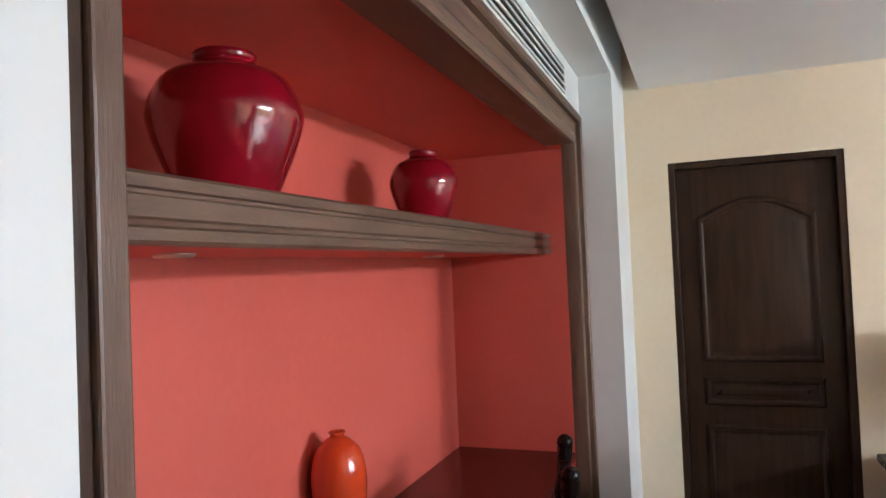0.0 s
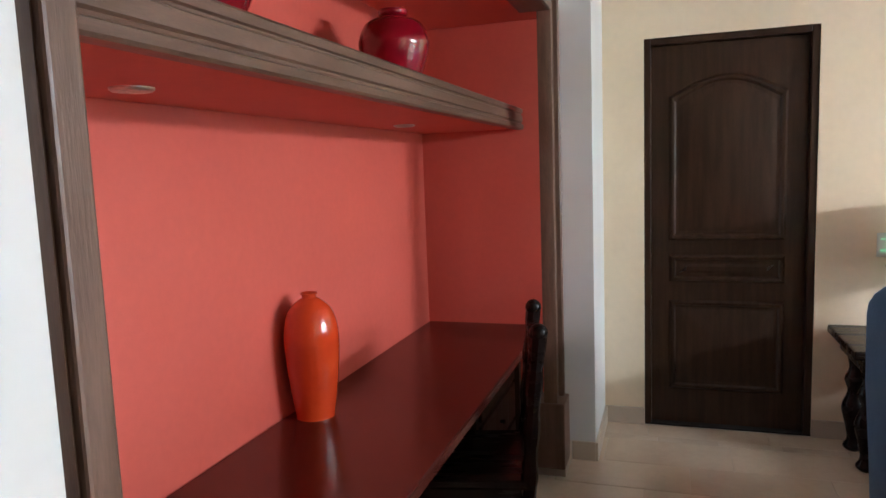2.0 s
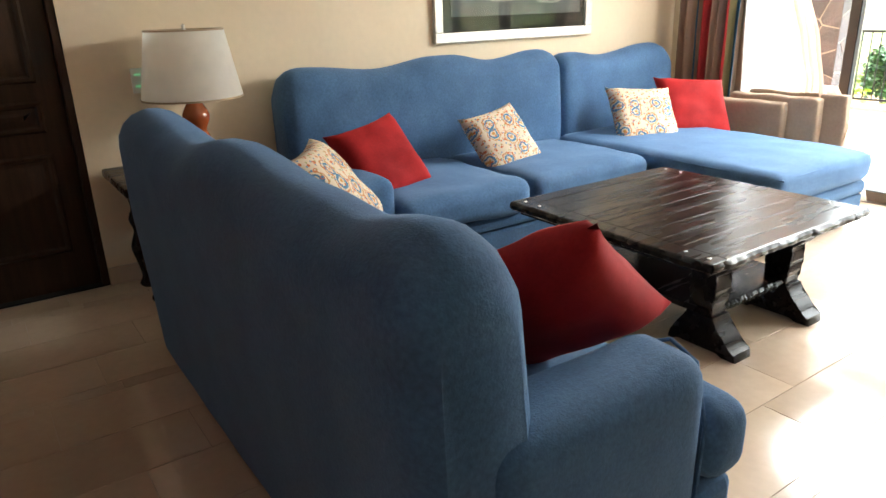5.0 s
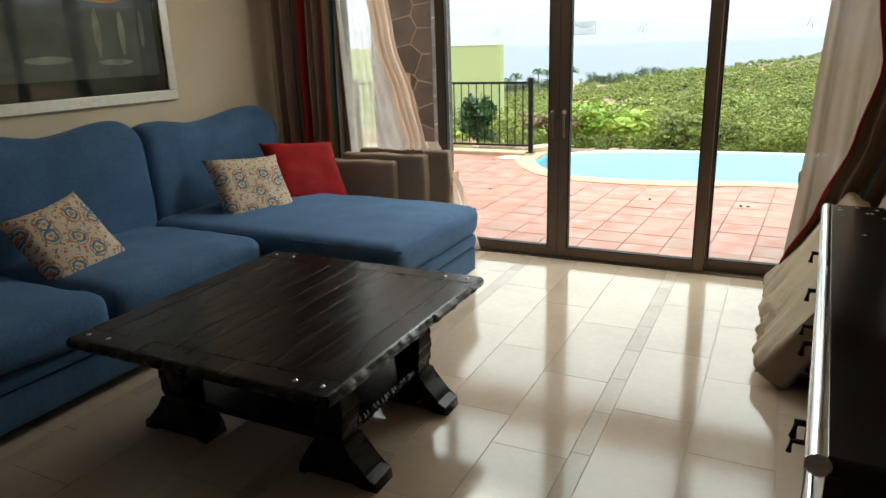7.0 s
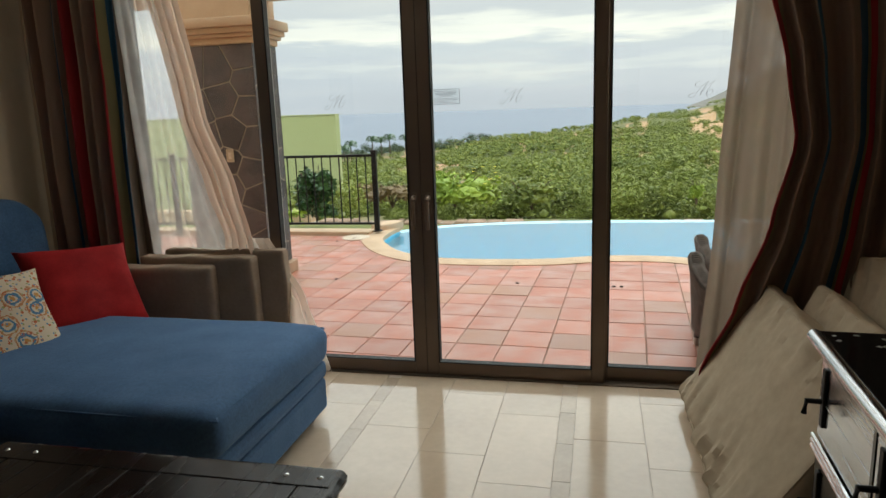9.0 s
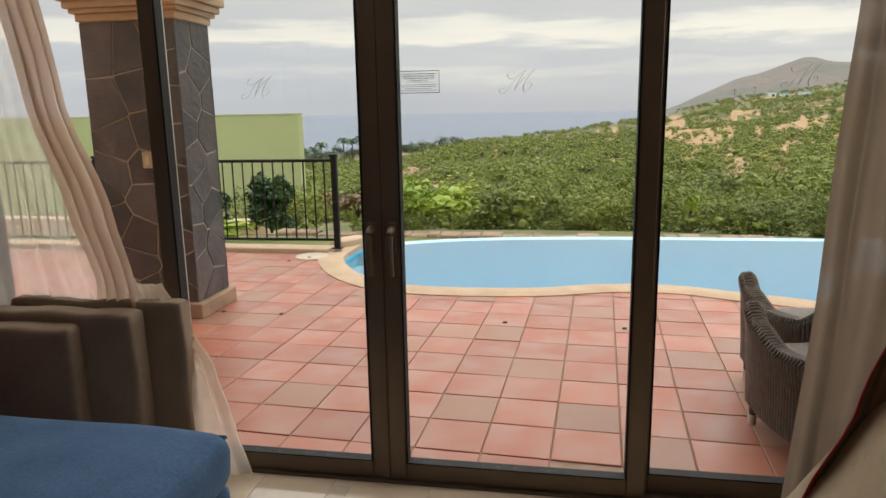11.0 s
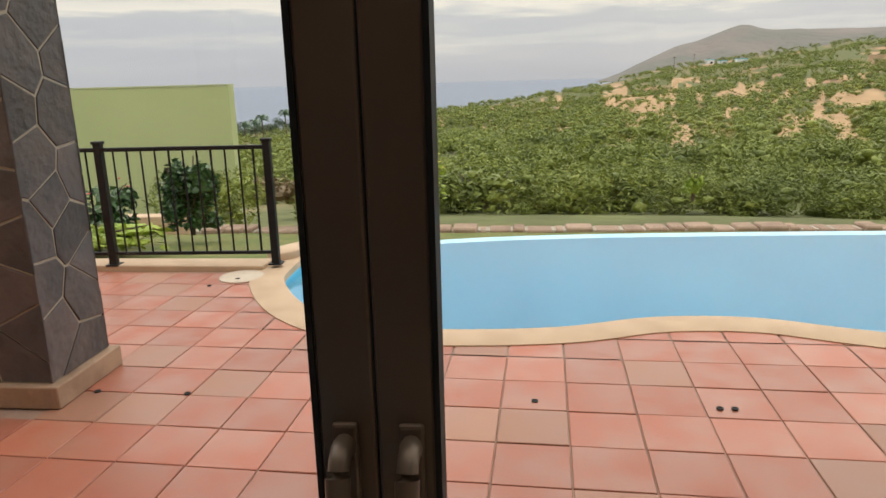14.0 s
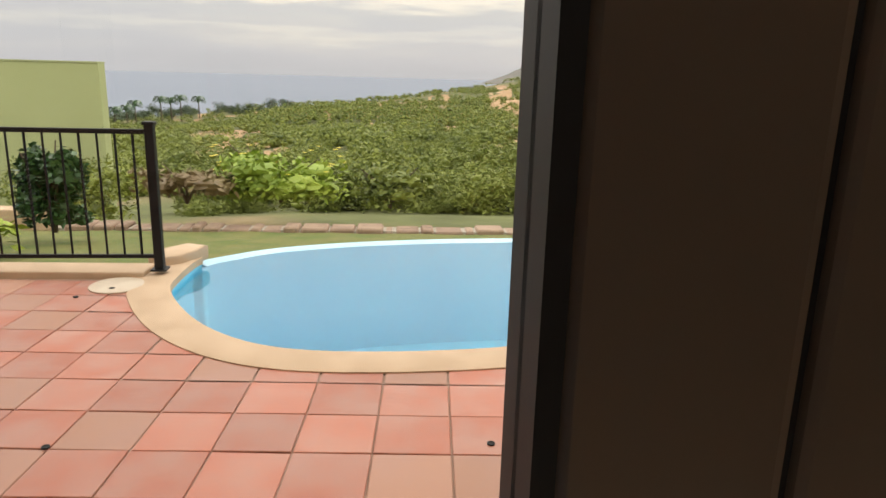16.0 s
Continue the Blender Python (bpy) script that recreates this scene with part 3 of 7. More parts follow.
def panel(name, x0, x1, z0, z1, arch):
    """A moulded ring and a raised field on the door's face."""
    def outline(g):
        pts = [(x0 + g, z0 + g), (x1 - g, z0 + g)]
        k = 14
        for i in range(k + 1):
            u = i / k
            pts.append((x1 - g - (x1 - x0 - 2 * g) * u, z1 - g + arch * math.sin(math.pi * u) ** 1.0))
        return pts
    flip = Matrix(((1, 0, 0, 0), (0, 0, -1, 0), (0, 1, 0, 0), (0, 0, 0, 1)))
    bm = bmesh.new()
    for g0, g1, h0, h1 in ((0, 0.012, 0.0, 0.013), (0.012, 0.024, 0.013, 0.011), (0.024, 0.034, 0.011, 0.001)):
        A, B = outline(g0), outline(g1)
        va = [bm.verts.new(flip @ Vector((x, z, h0))) for x, z in A]
        vb = [bm.verts.new(flip @ Vector((x, z, h1))) for x, z in B]
        for i in range(len(A)):
            j = (i + 1) % len(A)
            bm.faces.new((va[i], va[j], vb[j], vb[i]))
    bmesh.ops.remove_doubles(bm, verts=bm.verts[:], dist=0.0003)
    part("panel_moulding", bm, M_door, door, angle=25)
    bm = bmesh.new()
    A, B = outline(0.05), outline(0.085)
    va = [bm.verts.new(flip @ Vector((x, z, 0.0005))) for x, z in A]
    vb = [bm.verts.new(flip @ Vector((x, z, 0.010))) for x, z in B]
    for i in range(len(A)):
        bm.faces.new((va[i], va[(i + 1) % len(A)], vb[(i + 1) % len(A)], vb[i]))
    bm.faces.new(vb)
    part(name, bm, M_door, door, angle=25)


panel("upper_panel", 0.13, DW - 0.13, 1.03, 1.80, 0.10)
panel("middle_panel", 0.13, DW - 0.13, 0.80, 0.95, 0.0)
panel("lower_panel", 0.13, DW - 0.13, 0.20, 0.70, 0.0)
part("threshold", boxes((0, -0.055, 0.0, DW, 0.06, 0.007)), M_gap, door, smooth=False)

switch = thing("light_switch", "white wall switch plate with two green indicator lights", "switch", m=pose(0.925, NY, 1.01))
part("plate", boxes((-0.045, -0.008, -0.06, 0.045, 0, 0.06), bevel=0.003), M_plastic, switch)
M_led = bpy.data.materials.new("green_led"); M_led.use_nodes = True
M_led.node_tree.nodes["Principled BSDF"].inputs["Emission Color"].default_value = (0.05, 1.0, 0.35, 1)
M_led.node_tree.nodes["Principled BSDF"].inputs["Emission Strength"].default_value = 0.06
for z in (0.03, -0.026):
    part("indicator", boxes((-0.03, -0.0105, z - 0.004, 0.0, -0.0075, z + 0.004)), M_led, switch, "glowing green bar", smooth=False)

# ---- sliding glass doors ----
ZT = 2.27
win = thing("window_1", "bronze aluminium sliding glass doors with etched emblems, closed", "sliding door", kind="structure", m=pose(0, 0, 0))
part("sill_track", boxes((4.992, -0.345, -0.03, 5.105, 3.495, 0.004), (5.0525, -0.345, 0.004, 5.0555, 3.495, 0.012), bevel=0.0012), M_alu, win)
part("head_track", boxes((4.985, -0.345, ZT - 0.05, 5.105, 3.495, 2.298), bevel=0.003), M_alu, win)
part("window_frame", boxes((4.985, 3.44, 0.022, 5.105, 3.495, ZT - 0.05), bevel=0.003), M_alu, win)
part("window_frame", boxes((4.985, -0.345, 0.022, 5.105, -0.29, ZT - 0.05), bevel=0.003), M_alu, win)


def sash(y0, y1, x):
    """One sliding leaf: two stiles, two rails, a rubber gasket and a pane."""
    w, zb = 0.0625, 0.073
    leaf = part("sash", boxes((x, y0, 0.006, x + 0.042, y0 + w, ZT - 0.05), (x, y1 - w, 0.006, x + 0.042, y1, ZT - 0.05), (x, y0 + w, 0.006, x + 0.042, y1 - w, zb), (x, y0 + w, ZT - 0.12, x + 0.042, y1 - w, ZT - 0.05), bevel=0.004), M_alu, win)
    for a, b in ((y0 + w - 0.0005, y0 + w + 0.006), (y1 - w - 0.006, y1 - w + 0.0005)):
        part("gasket", boxes((x - 0.0015, a, zb - 0.0005, x + 0.0435, b, ZT - 0.12)), M_rubber, leaf, smooth=False)
    part("gasket", boxes((x - 0.0015, y0 + w + 0.006, zb - 0.0005, x + 0.0435, y1 - w - 0.006, zb + 0.004)), M_rubber, leaf, smooth=False)
    pane = part("pane", boxes((x + 0.018, y0 + w + 0.006, zb + 0.004, x + 0.024, y1 - w - 0.006, ZT - 0.12)), M_glass, leaf, "clear glass pane", smooth=False)
    pane.visible_shadow = False
    return leaf


s_a = sash(1.7965, 2.642, 5.008)
s_b = sash(0.885, 1.7945, 5.008)
s_c = sash(-0.285, 0.934, 5.058)
s_d = sash(2.597, 3.438, 5.058)
part("meeting_strip", boxes((5.011, 1.7947, 0.006, 5.044, 1.7963, ZT - 0.05)), M_rubber, win, "black rubber strip where the doors meet", smooth=False)
part("edge_strip", boxes((5.054, 2.578, 0.012, 5.066, 2.5965, ZT - 0.05), bevel=0.0015), M_sky_edge, win, "bare aluminium edge, painted pale for the sky it reflects")
for y, lf in ((1.829, s_a), (1.757, s_b)):
    part("handle_plate", boxes((4.998, y - 0.014, 0.86, 5.0085, y + 0.014, 0.972), bevel=0.004), M_alu, lf)
    bm = bmesh.new()
    tube(bm, curve_profile([(5.004, y, 0.945), (4.985, y, 0.948), (4.966, y, 0.936), (4.957, y, 0.90), (4.958, y, 0.855), (4.966, y, 0.815), (4.973, y, 0.790)], 5), lambda t: 0.0125 - 0.0035 * t, 12, 1.25)
    part("door_handle", bm, M_alu, lf, "curved bronze lever handle")

note = thing("notice", "small framed printed notice stuck on the glass door", "notice", m=pose(5.0245, 1.727, 1.402))
part("sheet", boxes((-0.0012, -0.140, 0, 0, 0, 0.072)), M_glass, note, "clear plastic sheet", smooth=False)
part("border", boxes((-0.002, -0.140, 0, -0.0012, 0, 0.0018), (-0.002, -0.140, 0.0702, -0.0012, 0, 0.072), (-0.002, -0.140, 0.0018, -0.0012, -0.1385, 0.0702), (-0.002, -0.0015, 0.0018, -0.0012, 0, 0.0702)), M_ink, note, smooth=False)


def line_of_text(body, size, y, z, wide, parent):
    """Raised dark lettering that reads from inside the room."""
    cu = bpy.data.curves.new("lettering", "FONT")
    cu.body, cu.size, cu.align_x = body, size, "CENTER"
    cu.offset = 0.00012
    ob = bpy.data.objects.new("lettering", cu)
    me = bpy.data.meshes.new_from_object(ob)
    me.name = "lettering"
    bpy.data.objects.remove(ob)
    me.materials.append(M_ink)
    t = new("lettering", me)
    w = max((v.co.x for v in me.vertices), default=1) - min((v.co.x for v in me.vertices), default=0)
    k = wide / max(w, 1e-4)
    t.parent = parent
    t.matrix_basis = Matrix(((0, 0, -1, -0.0022), (-k, 0, 0, y), (0, 1, 0, z), (0, 0, 0, 1)))
    return t


for k, (body, w) in enumerate((("Always keep your door closed to avoid mosquitoes,", 0.116), ("slippery floors, air condensation, and air drafts.", 0.106), ("The air conditioner will not cool properly if the", 0.104), ("sliding terrace door is open.", 0.063))):
    line_of_text(body, 0.0072, -0.07, 0.0600 - 0.0072 * k, w, note)
for k, w in enumerate((0.122, 0.118, 0.09, 0.12)):
    part("text_bar", boxes((-0.0020, -0.07 - w / 2, 0.0265 - 0.0062 * k, -0.0013, -0.07 + w / 2, 0.0282 - 0.0062 * k)), M_etch, note, smooth=False)
part("text_rule", boxes((-0.0020, -0.12, 0.0340, -0.0013, -0.025, 0.0346)), M_etch, note, smooth=False)

def swash(points, bm, thick):
    """One pen stroke of the emblem, swelling in the middle."""
    pts = curve_profile(points, 6)
    tube(bm, [(-0.0015, -a * 0.00034, b * 0.00034) for a, b in pts], lambda t: 0.0007 + thick * math.sin(math.pi * t), 5, 0.4)


for yc, x in ((2.226, 5.0245), (1.332, 5.0245), (0.467, 5.0745)):
    em = thing("glass_emblem", "grey curling emblem etched on the glass door", "emblem", "emblems on the glass", pose(x, yc, 1.432))
    bm = bmesh.new()
    swash([(-97, -42), (-125, -55), (-132, -70), (-150, -58), (-172, -82), (-166, -104), (-136, -108), (-100, -86), (-62, -32), (-12, 28), (38, 74), (84, 104)], bm, 0.0010)
    swash([(84, 104), (52, 66), (14, 10), (-14, -46), (-34, -90)], bm, 0.0018)
    swash([(-34, -88), (4, -36), (54, 28), (104, 70), (170, 112)], bm, 0.0010)
    swash([(166, 110), (114, 58), (72, -8), (52, -62), (64, -100), (82, -114)], bm, 0.0018)
    swash([(62, -76), (100, -72), (130, -36), (124, -14), (100, -14), (92, -36)], bm, 0.0010)
    swash([(-20, 92), (-60, 96), (-94, 66), (-84, 32), (-44, 30), (14, 60), (74, 100)], bm, 0.0010)
    part("strokes", bm, M_etch, em)


# ---- outdoors: patio, pool, pillar, fence ----
ZP = -0.03
POOL = [(9.66, 3.29), (9.20, 3.32), (8.86, 3.26), (8.35, 2.96), (8.03, 2.58), (7.93, 2.12), (7.98, 1.42), (8.16, 0.86), (8.17, 0.32), (8.02, -0.10), (7.86, -0.52), (7.62, -0.95), (7.40, -1.5), (7.40, -2.2), (7.75, -3.0), (8.4, -3.6), (9.3, -4.0), (10.62, -4.1), (10.64, -2.3), (10.60, -0.4), (10.52, 1.1), (10.38, 2.05), (10.15, 2.75), (9.9, 3.10)]


def closed(points, n=6):
    k = len(points)
    out = []
    for i in range(k):
        p = [points[(i + d) % k] for d in (-1, 0, 1, 2)]
        for q in range(n):
            t = q / n
            out.append(tuple(0.5 * (2 * p[1][c] + (p[2][c] - p[0][c]) * t + (2 * p[0][c] - 5 * p[1][c] + 4 * p[2][c] - p[3][c]) * t * t + (3 * p[1][c] - p[0][c] - 3 * p[2][c] + p[3][c]) * t ** 3) for c in (0, 1)))
    return out


water_line = closed(POOL)


def offset(line, d):
    out = []
    k = len(line)
    for i in range(k):
        a, b = Vector(line[i - 1]), Vector(line[(i + 1) % k])
        t = (b - a).normalized()
        out.append((line[i][0] + t.y * -d, line[i][1] + t.x * d))
    return out


sgn = sum(a[0] * b[1] - b[0] * a[1] for a, b in zip(water_line, water_line[1:] + water_line[:1]))
OUT = -1 if sgn > 0 else 1


def ring(la, lb, za, zb, bm, keep=lambda p: True):
    """A band between two closed lines."""
    va = [bm.verts.new((x, y, za)) for x, y in la]
    vb = [bm.verts.new((x, y, zb)) for x, y in lb]
    for i in range(len(la)):
        j = (i + 1) % len(la)
        if keep(la[i]) and keep(la[j]):
            bm.faces.new((va[i], va[j], vb[j], vb[i]))


def inside(p, line):
    c = False
    for (x0, y0), (x1, y1) in zip(line, line[1:] + line[:1]):
        if (y0 > p[1]) != (y1 > p[1]) and p[0] < (x1 - x0) * (p[1] - y0) / (y1 - y0) + x0:
            c = not c
    return c


near_side = lambda p: p[0] < 9.70 and p[1] > -3.7
pool = thing("swimming_pool", "light blue free-form infinity pool with a tan coping", "pool", m=pose(0, 0, 0))
bm = bmesh.new()
ring(water_line, water_line, -0.03, -1.0, bm, near_side)
ring(water_line, water_line, -0.107, -1.0, bm, lambda p: not near_side(p) or not (p[0] < 9.5 and p[1] > -3.4))
bm.faces.new([bm.verts.new((x, y, -1.0)) for x, y in water_line])
bmesh.ops.remove_doubles(bm, verts=bm.verts[:], dist=0.0005)
part("basin", bm, M_pool, pool, "blue painted basin", angle=60)
bm = bmesh.new()
bm.faces.new([bm.verts.new((x, y, -0.105)) for x, y in water_line])
w_ob = part("water_surface", bm, M_water, pool, "still clear water reflecting the sky", smooth=False)
w_ob.visible_shadow = False
if w_ob.data.polygons[0].normal.z < 0:
    w_ob.data.flip_normals()
out_line = offset(water_line, 0.23 * OUT)
bm = bmesh.new()
li = offset(water_line, -0.012 * OUT)
ring(li, li, -0.075, -0.028, bm, near_side)
ring(li, offset(water_line, 0.012 * OUT), -0.028, -0.016, bm, near_side)
ring(offset(water_line, 0.012 * OUT), offset(water_line, 0.2 * OUT), -0.016, -0.018, bm, near_side)
ring(offset(water_line, 0.2 * OUT), out_line, -0.018, -0.024, bm, near_side)
ring(out_line, out_line, -0.024, -0.10, bm, near_side)
bmesh.ops.remove_doubles(bm, verts=bm.verts[:], dist=0.0005)
part("coping", bm, M_cope, pool, "tan concrete coping", angle=50)
bm = bmesh.new()
far_side = lambda p: not near_side(p)
ring(offset(water_line, -0.004 * OUT), offset(water_line, 0.10 * OUT), -0.108, -0.094, bm, far_side)
ring(offset(water_line, 0.10 * OUT), offset(water_line, 0.13 * OUT), -0.094, -0.6, bm, far_side)
part("overflow_rim", bm, M_rim, pool, "pale blue overflow rim", angle=50)
part("coping_step", extrude_outline([(9.60, 3.30), (9.74, 3.26), (9.80, 3.42), (9.62, 3.55), (9.45, 3.58), (9.38, 3.47), (9.45, 3.36)], -0.06, 0.045, bevel=0.015), M_cope, pool, "raised end of the coping")

curb = structure("curb", boxes((9.13, 3.50, -0.12, 9.36, 9.0, 0.012), bevel=0.01), M_cope, "tan concrete curb under the fence")
M_lid = mat("cream_plastic", (0.60, 0.50, 0.38), 0.45, col2=(0.54, 0.44, 0.33), scale=8)
lid = thing("skimmer_lid", "round cream plastic skimmer lid set in the patio", "lid", m=pose(8.97, 3.60, -0.022))
part("disc", lathe([(0, 0.006), (0.15, 0.006), (0.16, 0.0), (0.16, -0.01), (0, -0.01)], 36), M_lid, lid)
part("finger_hole", lathe([(0, 0.0075), (0.018, 0.0075), (0.018, 0.005), (0, 0.005)], 14, m=Matrix.Translation((-0.08, 0.0, 0))), M_gap, lid)

# rougher, darker copy of the tan concrete: the plinth's shade is in its colour
M_plinth = mat("shaded_concrete", (0.40, 0.265, 0.175), 0.8, col2=(0.27, 0.17, 0.11), scale=7, bump=0.6, bscale=70, fine=0.12)
pil = thing("stone_pillar", "square patio pillar clad in dark slate with a tan plinth and cap", "pillar", m=pose(7.160, 3.99, 0))
PX, PY = 0.220, 0.345
part("plinth", boxes((-0.252, -0.38, ZP, 0.252, 0.38, 0.075), bevel=0.008), M_plinth, pil, "tan concrete plinth with its shade put into the colour")
part("core", boxes((-PX + 0.012, -PY + 0.012, 0.07, PX - 0.012, PY - 0.012, 1.97)), M_mortar, pil, "tan mortar between the stones", smooth=False)
bm = bmesh.new()
for i, (g, z0, z1) in enumerate(((0.01, 1.95, 2.0), (0.035, 2.0, 2.03), (0.06, 2.03, 2.075), (0.085, 2.075, 2.15))):
    box(bm, -PX - g, -PY - g, z0, PX + g, PY + g, z1, 0.008)
part("cap", bm, M_cope, pil, "stepped tan cap")
part("beam_post", boxes((-PX, -PY, 2.15, PX, PY, 2.7)), M_cope, pil, smooth=False)
structure("porch_beam", boxes((7.0, -7, 2.31, 7.30, 3.64, 2.6), (7.0, 4.34, 2.31, 7.30, 9.0, 2.6)), M_cope, "plain tan beam over the patio")

# added out of view: its height and colour keep sky light off the pillar
structure("facade", boxes((4.9, 4.205, -0.1, 5.14, 9.0, 4.6), (4.9, -9.0, -0.1, 5.14, -0.755, 4.6), (4.9, -0.755, 2.96, 5.14, 4.205, 4.6)), M_cope, "unseen plain tan outer wall of the house, raised to shade the pillar")

# fence
fence = thing("fence", "black wrought iron fence with plain and twisted bars", "fence", m=pose(9.22, 3.425, 0))
fd = Vector((-0.036, 1.0)).normalized()
fr = pose(0, 0, 0, 0, 0, math.degrees(math.atan2(fd.y, fd.x)))
bar = lathe([(0.0075, 0.10), (0.0075, 0.875)], 6)
me_bar = bpy.data.meshes.new("bar"); bar.to_mesh(me_bar); bar.free(); me_bar.materials.append(M_iron)
tw = bmesh.new()
rows = []
for k in range(41):
    z = 0.10 + 0.775 * k / 40
    a = 0.0 if not 10 < k < 34 else (k - 10) * 0.9
    rows.append([tw.verts.new((0.009 * math.cos(a + q * math.pi / 2), 0.009 * math.sin(a + q * math.pi / 2), z)) for q in range(4)])
for a, b in zip(rows, rows[1:]):
    for q in range(4):
        tw.faces.new((a[q], a[(q + 1) % 4], b[(q + 1) % 4], b[q]))
me_tw = bpy.data.meshes.new("twisted_bar"); tw.to_mesh(me_tw); tw.free(); me_tw.materials.append(M_iron)
for p in range(5):
    x = p * 1.265
    part("post", boxes((x - 0.028, -0.028, 0.0, x + 0.028, 0.028, 0.925), (x - 0.036, -0.036, 0.925, x + 0.036, 0.036, 0.948), (x - 0.05, -0.05, 0.005, x + 0.05, 0.05, 0.018), bevel=0.005), M_iron, fence, m=fr)
    if p < 4:
        part("top_rail", boxes((x + 0.028, -0.018, 0.87, x + 1.237, 0.018, 0.90), bevel=0.004), M_iron, fence, m=fr)
        part("bottom_rail", boxes((x + 0.028, -0.014, 0.085, x + 1.237, 0.014, 0.11), bevel=0.003), M_iron, fence, m=fr)
        for k in range(1, 12):
            if k % 3 == 1:
                share("twisted_bar", me_tw, fence, fr @ pose(x + k * 1.265 / 12, 0, 0))
            else:
                share("bar", me_bar, fence, fr @ pose(x + k * 1.265 / 12, 0, 0))

# drain holes
for x, y in ((7.084, 1.555), (7.05, 0.795), (7.05, 0.735), (7.086, 3.117), (7.09, 3.55), (8.75, 3.75)):
    h = thing("patio_socket", "small round dark drain socket set in the patio tiles", "drain", "sockets in the patio", pose(x, y, -0.024))
    part("collar", lathe([(0.0095, 0.001), (0.0145, 0.001), (0.0145, -0.004), (0.0095, -0.004), (0.0095, 0.001)], 18), M_rubber, h)
    part("bore", lathe([(0, -0.0005), (0.0105, -0.0005), (0.0105, -0.003), (0, -0.003)], 14), M_gap, h)

# ---- garden, hillside, sea ----
EYE = Vector((3.5, 1.5, 1.35))


def skyline(az):
    """Elevation of the far crest in degrees, by bearing (degrees from +x towards +y)."""
    pts = [(-180, 2), (-70, 4.2), (-45, 3.4), (-27.7, 2.5), (-23.5, 2.1), (-18, 1.5), (-12, 0.7), (-7.3, -0.4), (-0.4, -1.5), (9, -2.5), (16, -3.1), (22, -3.5), (40, -4.4), (70, -4.5), (180, 2)]
    for (a, ea), (b, eb) in zip(pts, pts[1:]):
        if a <= az <= b:
            t = (az - a) / (b - a)
            return ea + (eb - ea) * t
    return 0.0


def crest(az):
    return 270 + 230 / (1 + math.exp((az + 4) / 6))


def ground_height(x, y):
    d = Vector((x - EYE.x, y - EYE.y))
    r = d.length
    az = math.degrees(math.atan2(d.y, d.x))
    rs, s = crest(az), skyline(az)
    t = min(1.0, max(0.0, math.log(max(r, 9.0) / 9.0) / math.log(rs / 9.0)))
    el = -11.2 + (s - 0.25 + 11.2) * (t ** 1.1)
    z = EYE.z + min(r, rs) * math.tan(radians(el))
    if r > rs:
        z -= (r - rs) * 0.10
    amp = min(1.0, max(0.0, (r - 14) / 60))
    z += amp * (noise.noise(Vector((x / 38, y / 38, 0.3))) * 0.022 * r * 0.5 + noise.noise(Vector((x / 11, y / 11, 2.3))) * 0.5 * min(1, r / 60)) * (1 - 0.8 * min(1, max(0, (r - rs * 0.75) / (rs * 0.25))))
    return max(z, -28.0)


def ground_z(x, y):
    """Flat garden by the pool, then the slope."""
    if x < 12.9 and x > -12:
        return -0.20 - 0.14 * max(0.0, x - 9.4)
    f = min(1.0, max(0.0, (x - 12.9) / 3.0))
    return (1 - f) * -0.69 + f * ground_height(x, y) if x > 0 else -0.3


bm = bmesh.new()
xs = [-60, -20, 5.2, 7.0, 9.3, 10.0, 10.7, 11.4, 12.1, 12.9] + [12.9 + 0.9 * 1.058 ** k * (k + 1) * 0.55 for k in range(62)]
ys = sorted([-6.0 + 0.6 * k for k in range(31)] + [12.0 + 1.1 * 1.07 ** k * (k + 1) * 0.6 for k in range(46)] + [-6.0 - 1.1 * 1.07 ** k * (k + 1) * 0.6 for k in range(52)])
grid = [[bm.verts.new((x, y, ground_z(x, y))) for y in ys] for x in xs]
for i in range(len(xs) - 1):
    for j in range(len(ys) - 1):
        if xs[i] >= 5.2 - 0.1 and xs[i + 1] <= 10.75 and ys[j] > -4.9 and ys[j + 1] < 9.0 and xs[i + 1] <= 10.7:
            # the patio and the pool lie here
            continue
        bm.faces.new((grid[i][j], grid[i + 1][j], grid[i + 1][j + 1], grid[i][j + 1]))
M_hill = mat("scrub_ground", (0.105, 0.115, 0.034), 0.95, col2=(0.44, 0.255, 0.15), scale=0.07, detail=10, lo=0.34, hi=0.46, bump=0.6, bscale=1.2, bdist=0.2, fine=0.25)
structure("ground", bm, M_hill, "scrubby green hillside with bare sandy patches", True)
bm = bmesh.new()
gy = [-6 + 0.12 * k for k in range(127)]
gx = [9.36 + 0.12 * k for k in range(28)]
gv = [[bm.verts.new((x, y, -0.055 - 0.135 * (x - 9.4) + 0.015 * noise.noise(Vector((x * 2, y * 2, 0))))) for y in gy] for x in gx]
hole_line = offset(water_line, 0.06 * OUT)
for i in range(len(gx) - 1):
    for j in range(len(gy) - 1):
        c = ((gx[i] + gx[i + 1]) / 2, (gy[j] + gy[j + 1]) / 2)
        if not inside(c, hole_line) and not any(inside((gx[a], gy[b]), water_line) for a, b in ((i, j), (i + 1, j), (i, j + 1), (i + 1, j + 1))):
            bm.faces.new((gv[i][j], gv[i + 1][j], gv[i + 1][j + 1], gv[i][j + 1]))
structure("lawn", bm, M_grass, "short patchy lawn beyond the pool", True)

